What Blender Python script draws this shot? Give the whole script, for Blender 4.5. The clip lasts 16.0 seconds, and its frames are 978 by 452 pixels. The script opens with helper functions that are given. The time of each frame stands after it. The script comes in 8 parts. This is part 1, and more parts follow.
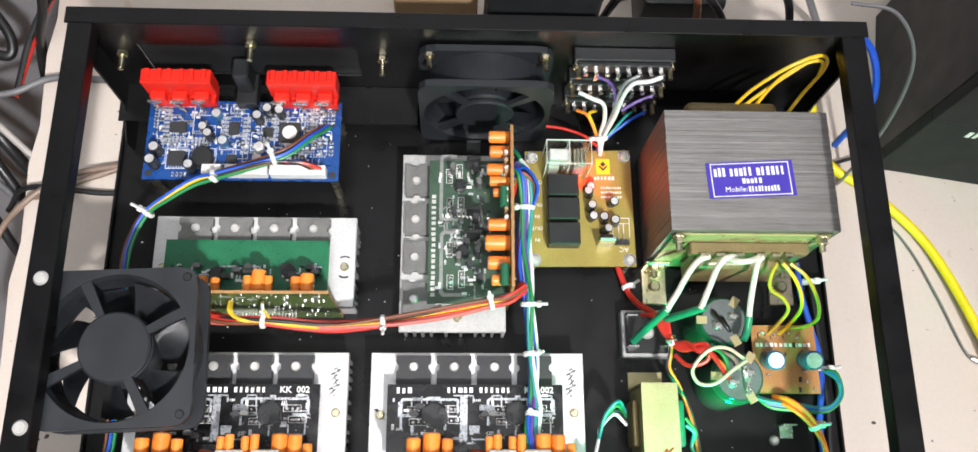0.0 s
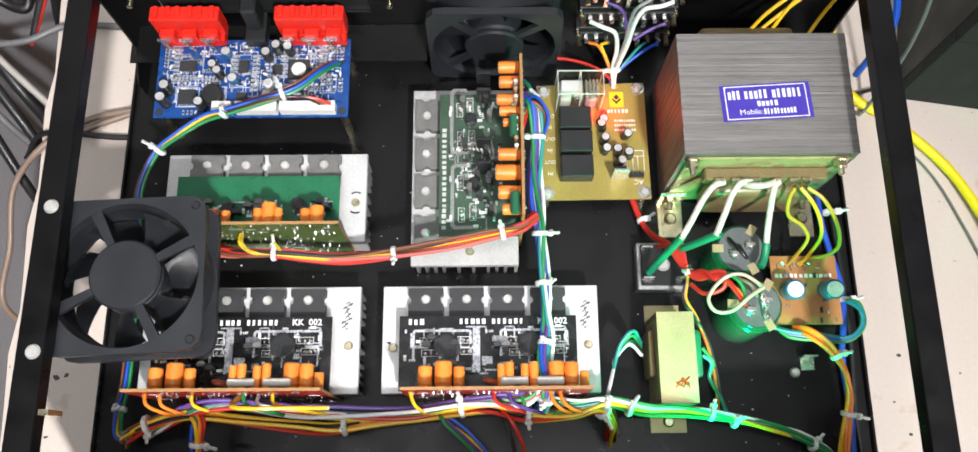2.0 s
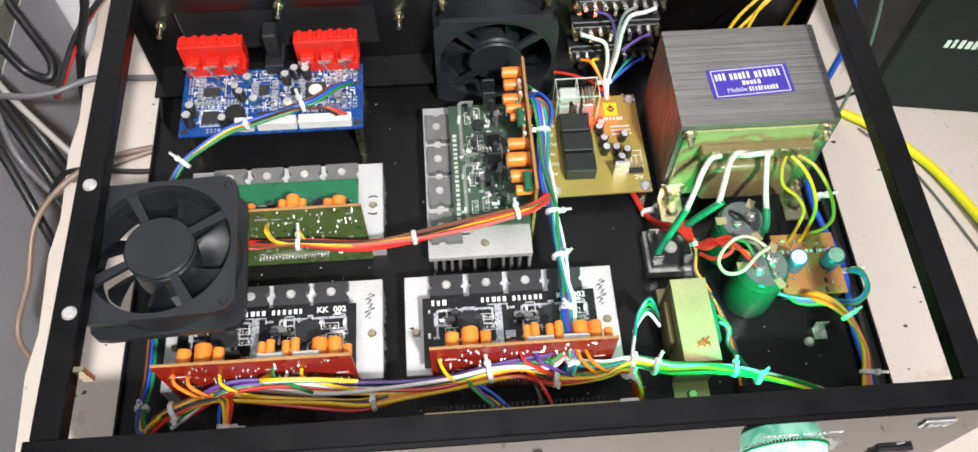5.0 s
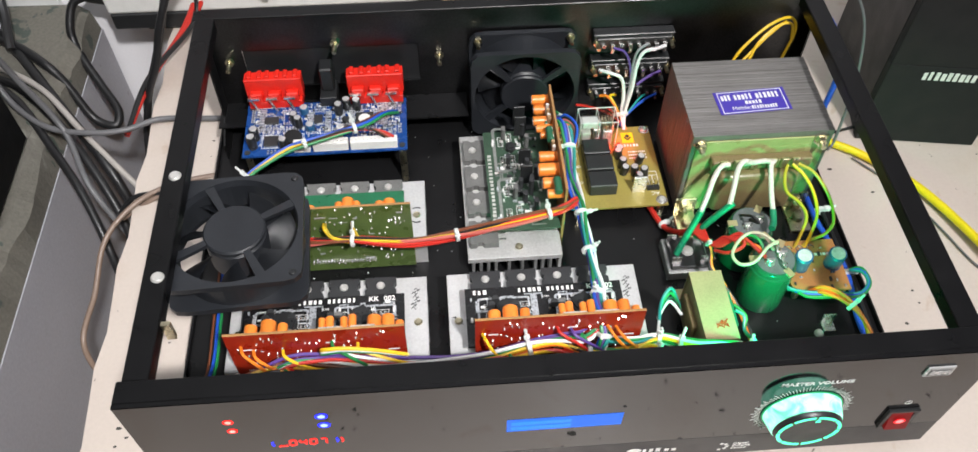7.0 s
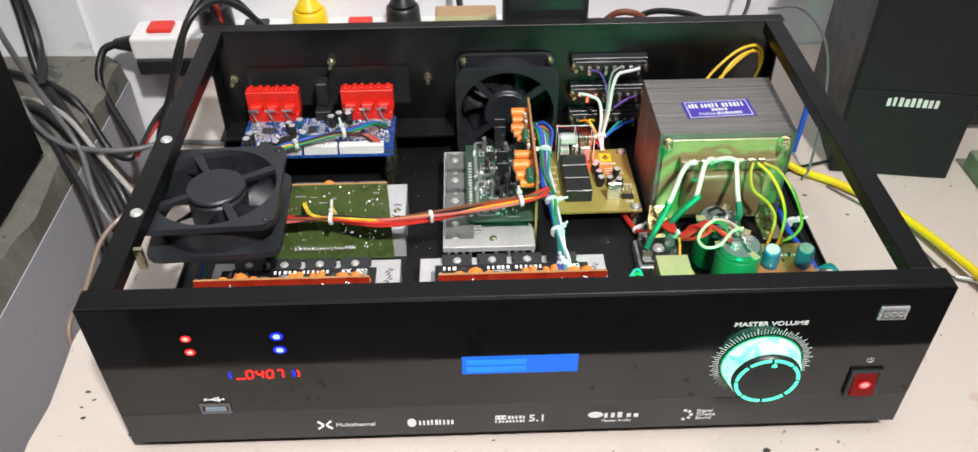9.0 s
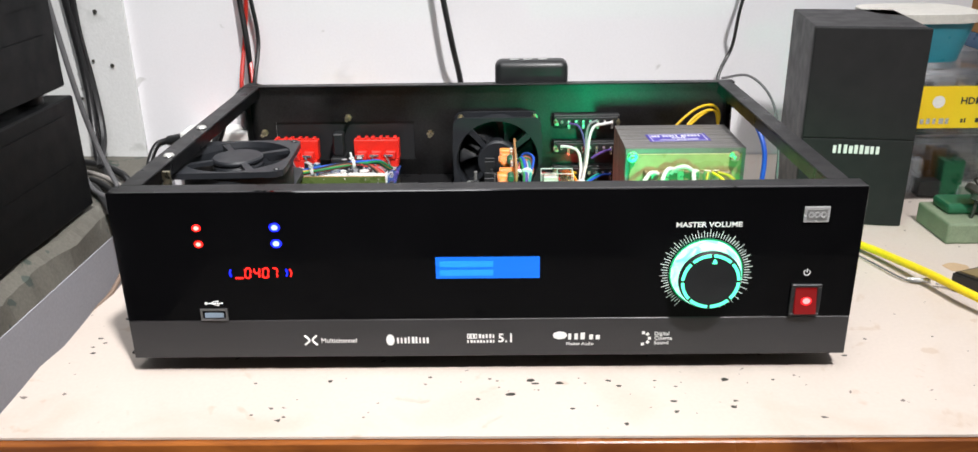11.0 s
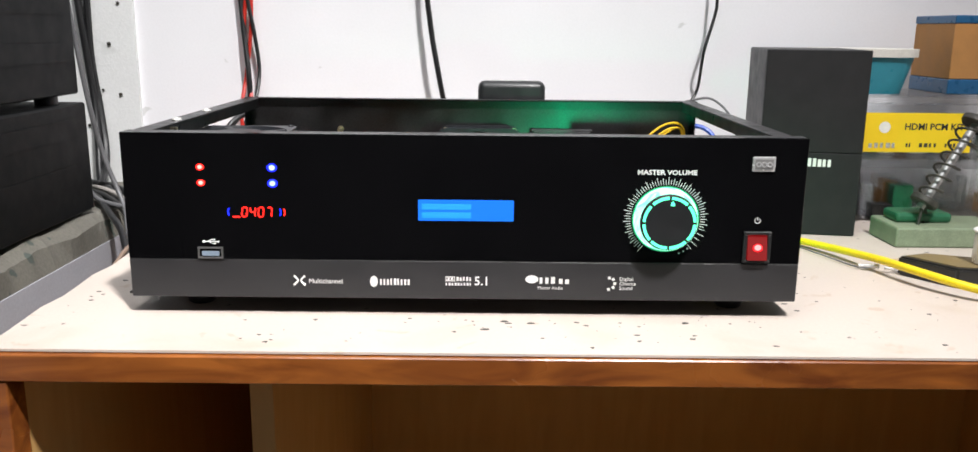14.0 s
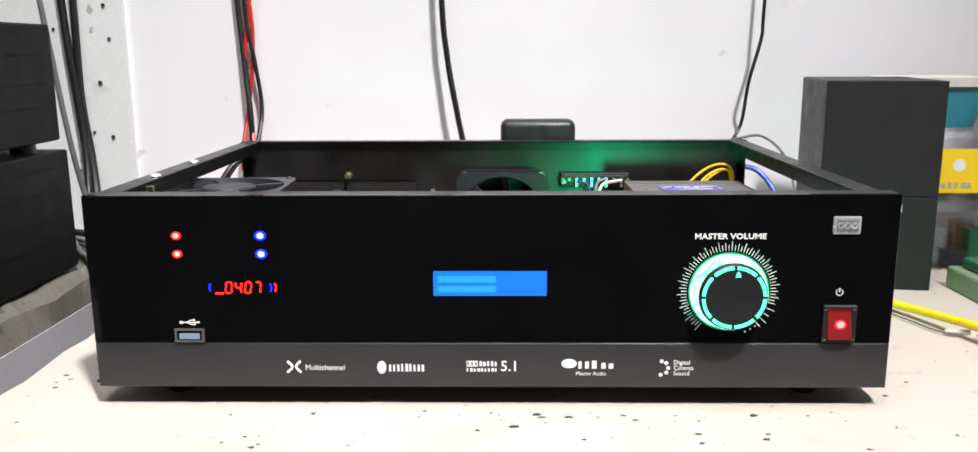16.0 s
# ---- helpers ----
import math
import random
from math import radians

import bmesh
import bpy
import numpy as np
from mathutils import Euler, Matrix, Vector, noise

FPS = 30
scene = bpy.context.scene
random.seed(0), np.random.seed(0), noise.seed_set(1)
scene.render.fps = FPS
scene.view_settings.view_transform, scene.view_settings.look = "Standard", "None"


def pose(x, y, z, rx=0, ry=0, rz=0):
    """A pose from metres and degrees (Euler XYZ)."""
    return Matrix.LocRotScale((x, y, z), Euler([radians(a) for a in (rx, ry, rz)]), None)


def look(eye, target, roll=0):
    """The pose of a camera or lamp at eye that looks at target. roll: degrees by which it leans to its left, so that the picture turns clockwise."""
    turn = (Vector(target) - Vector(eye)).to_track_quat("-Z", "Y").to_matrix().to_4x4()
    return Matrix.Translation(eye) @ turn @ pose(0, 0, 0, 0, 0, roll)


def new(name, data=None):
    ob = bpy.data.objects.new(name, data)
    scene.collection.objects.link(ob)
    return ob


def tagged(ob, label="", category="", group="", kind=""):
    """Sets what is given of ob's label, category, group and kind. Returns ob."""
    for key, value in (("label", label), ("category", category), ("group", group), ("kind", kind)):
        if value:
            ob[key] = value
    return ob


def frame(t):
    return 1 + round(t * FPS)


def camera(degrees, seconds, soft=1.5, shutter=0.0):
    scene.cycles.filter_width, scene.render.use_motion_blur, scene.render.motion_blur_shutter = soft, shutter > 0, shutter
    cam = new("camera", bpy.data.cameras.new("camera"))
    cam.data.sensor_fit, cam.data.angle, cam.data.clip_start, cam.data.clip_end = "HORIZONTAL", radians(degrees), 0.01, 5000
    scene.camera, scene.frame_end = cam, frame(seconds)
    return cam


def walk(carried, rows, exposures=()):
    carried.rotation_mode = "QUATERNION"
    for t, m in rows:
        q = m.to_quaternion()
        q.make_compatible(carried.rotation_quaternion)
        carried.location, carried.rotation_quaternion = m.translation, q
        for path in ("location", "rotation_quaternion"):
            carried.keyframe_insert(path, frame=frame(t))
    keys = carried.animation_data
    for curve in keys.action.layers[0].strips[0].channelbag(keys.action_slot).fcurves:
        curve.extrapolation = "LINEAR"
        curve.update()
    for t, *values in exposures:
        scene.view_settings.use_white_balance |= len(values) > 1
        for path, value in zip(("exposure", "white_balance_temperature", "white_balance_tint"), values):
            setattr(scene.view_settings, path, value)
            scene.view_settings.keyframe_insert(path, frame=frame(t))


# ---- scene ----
cam = camera(59.3, 16.0)
PATH = [
    (0, (-0.01, 0.046, 0.522), (0.068, 0.633, -1.389), 7.8),
    (0.5, (-0.011, 0.038, 0.521), (0.067, 0.61, -1.394), 7.7),
    (1, (-0.002, 0.025, 0.517), (0.056, 0.608, -1.395), 5.3),
    (1.5, (-0.001, 0.019, 0.515), (0.035, 0.594, -1.401), 2.9),
    (2, (0.002, 0.017, 0.508), (0.005, 0.578, -1.412), -0.1),
    (2.5, (-0.001, 0.01, 0.507), (0.004, 0.556, -1.417), -0.0),
    (3, (-0.002, -0.001, 0.506), (-0.012, 0.539, -1.42), -1.6),
    (3.2, (-0.003, -0.009, 0.507), (-0.012, 0.544, -1.415), -1.4),
    (5.3, (-0.027, -0.099, 0.484), (0.059, 0.873, -1.261), 0.9),
    (5.5, (-0.025, -0.101, 0.486), (0.045, 0.869, -1.262), 0.0),
    (6, (-0.036, -0.124, 0.483), (0.045, 0.92, -1.221), 0.3),
    (6.5, (-0.044, -0.154, 0.488), (0.049, 0.998, -1.144), 0.4),
    (7, (-0.055, -0.186, 0.487), (0.045, 1.023, -1.103), 0.5),
    (7.5, (-0.074, -0.229, 0.492), (0.058, 1.062, -1.031), 1.3),
    (8, (-0.048, -0.256, 0.483), (0.099, 1.098, -0.981), 1.6),
    (8.2, (-0.03, -0.256, 0.479), (0.118, 1.087, -0.996), 1.7),
    (8.5, (-0.024, -0.271, 0.462), (0.108, 1.134, -0.955), 1.7),
    (9, (-0.023, -0.291, 0.417), (0.019, 1.223, -0.889), -0.4),
    (9.2, (-0.024, -0.298, 0.389), (-0.002, 1.251, -0.875), -0.5),
    (11.3, (0.01, -0.474, 0.262), (-0.016, 1.404, -0.423), -0.8),
    (11.5, (0.009, -0.482, 0.25), (-0.014, 1.402, -0.42), -0.7),
    (12, (0.005, -0.509, 0.225), (-0.003, 1.385, -0.416), -0.3),
    (12.5, (0.008, -0.527, 0.219), (0.009, 1.38, -0.386), -0.1),
    (13, (0.009, -0.542, 0.21), (0.018, 1.385, -0.326), 0.7),
    (13.5, (0.009, -0.548, 0.199), (0.021, 1.39, -0.294), 0.8),
    (14, (0.013, -0.533, 0.183), (0.022, 1.417, -0.264), 0.6),
    (14.5, (0.012, -0.509, 0.177), (0.017, 1.444, -0.254), 0.5),
    (15, (0.017, -0.485, 0.187), (0.013, 1.471, -0.229), 0.1),
    (15.5, (0.013, -0.465, 0.189), (-0.011, 1.494, -0.214), -0.2),
    (16, (0.009, -0.443, 0.192), (-0.029, 1.517, -0.206), -0.3),
]
walk(cam, [(t, look(eye, target, roll)) for t, eye, target, roll in PATH],
     ((0.0, 0.08), (3.2, 0.08), (6.5, -0.12), (8.5, -0.30), (9.2, -0.06), (11.5, 0.20), (12.5, 0.27), (16.0, 0.34)))


# ---------------------------------------------------------------- light
KEY = (0.42, -0.92, 1.66)
def lamp(name, kind, at, power, colour, radius=0.05, target=None):
    d = bpy.data.lights.new(name, kind)
    d.energy, d.color = power, colour
    ob = new(name, d)
    ob.location = at
    if kind == "AREA":
        d.shape, d.size = "DISK", radius * 2
        ob.matrix_world = look(at, target)
    else:
        d.shadow_soft_size = radius
    return ob


key = lamp("room_lamp", "AREA", KEY, 6.0, (1.0, 0.975, 0.97), 0.06, (-0.10, 0.03, 0.03))
key.data.spread = radians(56)
# soft fill added in front of the bench; no known lamp hangs there
lamp("front_fill", "AREA", (-0.30, -0.65, 2.0), 9.6, (0.97, 0.98, 1.0), 0.28, (-0.15, 0.35, 0.2))
strip = lamp("ceiling_tube", "AREA", (0.0, -0.06, 2.12), 7.0, (0.97, 0.98, 1.0), 0.28, (0.0, 0.09, 0.0))
strip.data.shape, strip.data.size, strip.data.size_y = "RECTANGLE", 1.2, 0.08
strip.matrix_world = pose(0.0, -0.06, 2.12)
led = lamp("knob_led", "SPOT", (0.1280, 0.0100, 0.0700), 1.35, (0.0, 1.0, 0.40), 0.009)
led.data.spot_size, led.data.spot_blend = radians(140), 0.75
led.matrix_world = look((0.1280, 0.0100, 0.0700), (0.118, 0.21, 0.024)) @ Matrix.Diagonal((1.0, 0.27, 1.0, 1.0))
lamp("relay_led", "POINT", (0.0722, 0.2262, 0.0375), 0.017, (1.0, 0.03, 0.02), 0.002)

world = bpy.data.worlds.new("room_air")
world.use_nodes = True
world.node_tree.nodes["Background"].inputs[0].default_value = (0.9, 0.95, 1.0, 1)
world.node_tree.nodes["Background"].inputs[1].default_value = 0.12
scene.world = world


# ---------------------------------------------------------------- materials
def mat(name, colour, rough=0.5, metal=0.0, vary=0.12, scale=60.0, bump=0.0, fine=900.0, spec=0.5, coat=0.0, stretch=None, per_object=0.0):
    """Principled surface with variation at two scales, in object space."""
    m = bpy.data.materials.new(name)
    m.use_nodes = True
    nt = m.node_tree
    b = nt.nodes["Principled BSDF"]
    b.inputs["Metallic"].default_value = metal
    b.inputs["Specular IOR Level"].default_value = spec
    b.inputs["Coat Weight"].default_value = coat
    tc = nt.nodes.new("ShaderNodeTexCoord")
    src = tc.outputs["Object"]
    if stretch:
        mp = nt.nodes.new("ShaderNodeMapping")
        mp.inputs["Scale"].default_value = stretch
        nt.links.new(src, mp.inputs["Vector"])
        src = mp.outputs["Vector"]
    n1, n2 = nt.nodes.new("ShaderNodeTexNoise"), nt.nodes.new("ShaderNodeTexNoise")
    for n, s in ((n1, scale), (n2, fine)):
        n.inputs["Scale"].default_value = s
        n.inputs["Detail"].default_value = 4
        nt.links.new(src, n.inputs["Vector"])
    add = nt.nodes.new("ShaderNodeMath")
    add.operation = "ADD"
    nt.links.new(n1.outputs["Fac"], add.inputs[0])
    nt.links.new(n2.outputs["Fac"], add.inputs[1])
    ramp = nt.nodes.new("ShaderNodeMapRange")
    ramp.inputs["From Min"].default_value, ramp.inputs["From Max"].default_value = 0.6, 1.4
    ramp.inputs["To Min"].default_value, ramp.inputs["To Max"].default_value = 1 - vary, 1 + vary
    nt.links.new(add.outputs[0], ramp.inputs["Value"])
    val = ramp.outputs["Result"]
    if per_object:
        oi = nt.nodes.new("ShaderNodeObjectInfo")
        r2 = nt.nodes.new("ShaderNodeMapRange")
        r2.inputs["To Min"].default_value, r2.inputs["To Max"].default_value = 1 - per_object, 1 + per_object
        nt.links.new(oi.outputs["Random"], r2.inputs["Value"])
        mu = nt.nodes.new("ShaderNodeMath")
        mu.operation = "MULTIPLY"
        nt.links.new(val, mu.inputs[0])
        nt.links.new(r2.outputs["Result"], mu.inputs[1])
        val = mu.outputs[0]
    mix = nt.nodes.new("ShaderNodeVectorMath")
    mix.operation = "SCALE"
    mix.inputs[0].default_value = colour[:3]
    nt.links.new(val, mix.inputs["Scale"])
    nt.links.new(mix.outputs[0], b.inputs["Base Color"])
    rr = nt.nodes.new("ShaderNodeMapRange")
    rr.inputs["From Min"].default_value, rr.inputs["From Max"].default_value = 0.3, 0.7
    rr.inputs["To Min"].default_value, rr.inputs["To Max"].default_value = max(rough - 0.06, 0.02), min(rough + 0.08, 1)
    nt.links.new(n1.outputs["Fac"], rr.inputs["Value"])
    nt.links.new(rr.outputs["Result"], b.inputs["Roughness"])
    if bump:
        bp = nt.nodes.new("ShaderNodeBump")
        bp.inputs["Strength"].default_value, bp.inputs["Distance"].default_value = min(bump, 1), 0.0006
        nt.links.new(add.outputs[0], bp.inputs["Height"])
        nt.links.new(bp.outputs["Normal"], b.inputs["Normal"])
    return m


def glow(name, colour, strength, body=1.0):
    m = bpy.data.materials.new(name)
    m.use_nodes = True
    b = m.node_tree.nodes["Principled BSDF"]
    b.inputs["Base Color"].default_value = (*(c * body for c in colour), 1)
    b.inputs["Emission Color"].default_value = (*colour, 1)
    b.inputs["Emission Strength"].default_value = strength
    return m


def clear(name, colour=(1, 1, 1), rough=0.05, alpha=1.0, ior=1.2):
    m = bpy.data.materials.new(name)
    m.use_nodes = True
    b = m.node_tree.nodes["Principled BSDF"]
    b.inputs["Base Color"].default_value = (*colour, 1)
    b.inputs["Roughness"].default_value = rough
    b.inputs["Transmission Weight"].default_value = 1.0
    b.inputs["IOR"].default_value = ior
    b.inputs["Alpha"].default_value = alpha
    return m


def spotted(name, base, spot, rough, scale, amount, vary=0.06, patch=(0.5, 0.4, 0.3), bump=0.0, patch_amount=0.35):
    """A painted or laminated sheet with broad stains and small dark marks."""
    m = mat(name, base, rough, 0, vary, 9, bump, 400)
    nt = m.node_tree
    b = nt.nodes["Principled BSDF"]
    old = b.inputs["Base Color"].links[0].from_socket
    tc = nt.nodes.new("ShaderNodeTexCoord")
    last = old
    for sc, lo, hi, col, k in ((scale, amount, amount + 0.03, spot, 0.85), (scale * 0.12, 0.57, 0.75, patch, patch_amount), (scale * 0.4, 0.66, 0.72, patch, 0.5)):
        n = nt.nodes.new("ShaderNodeTexNoise")
        n.inputs["Scale"].default_value, n.inputs["Detail"].default_value, n.inputs["Distortion"].default_value = sc, 3, 0.4
        nt.links.new(tc.outputs["Object"], n.inputs["Vector"])
        r = nt.nodes.new("ShaderNodeMapRange")
        r.inputs["From Min"].default_value, r.inputs["From Max"].default_value = lo, hi
        r.inputs["To Max"].default_value = k
        nt.links.new(n.outputs["Fac"], r.inputs["Value"])
        mx = nt.nodes.new("ShaderNodeMix")
        mx.data_type = "RGBA"
        mx.inputs[7].default_value = (*col, 1)
        nt.links.new(r.outputs["Result"], mx.inputs[0])
        nt.links.new(last, mx.inputs[6])
        last = mx.outputs[2]
    nt.links.new(last, b.inputs["Base Color"])
    return m


def wooden(name, dark, light, rough, along="X"):
    m = mat(name, light, rough, 0, 0.15, 12, 0.15, 300)
    nt = m.node_tree
    b = nt.nodes["Principled BSDF"]
    tc, mp, n = nt.nodes.new("ShaderNodeTexCoord"), nt.nodes.new("ShaderNodeMapping"), nt.nodes.new("ShaderNodeTexNoise")
    mp.inputs["Scale"].default_value = (7, 22, 30) if along == "X" else (22, 22, 3)
    n.inputs["Scale"].default_value, n.inputs["Detail"].default_value, n.inputs["Distortion"].default_value = 2.0, 6, 1.0
    nt.links.new(tc.outputs["Object"], mp.inputs["Vector"])
    nt.links.new(mp.outputs["Vector"], n.inputs["Vector"])
    r = nt.nodes.new("ShaderNodeValToRGB")
    r.color_ramp.elements[0].position, r.color_ramp.elements[0].color = 0.32, (*dark, 1)
    r.color_ramp.elements[1].position, r.color_ramp.elements[1].color = 0.68, (*light, 1)
    nt.links.new(n.outputs["Fac"], r.inputs["Fac"])
    nt.links.new(r.outputs["Color"], b.inputs["Base Color"])
    return m


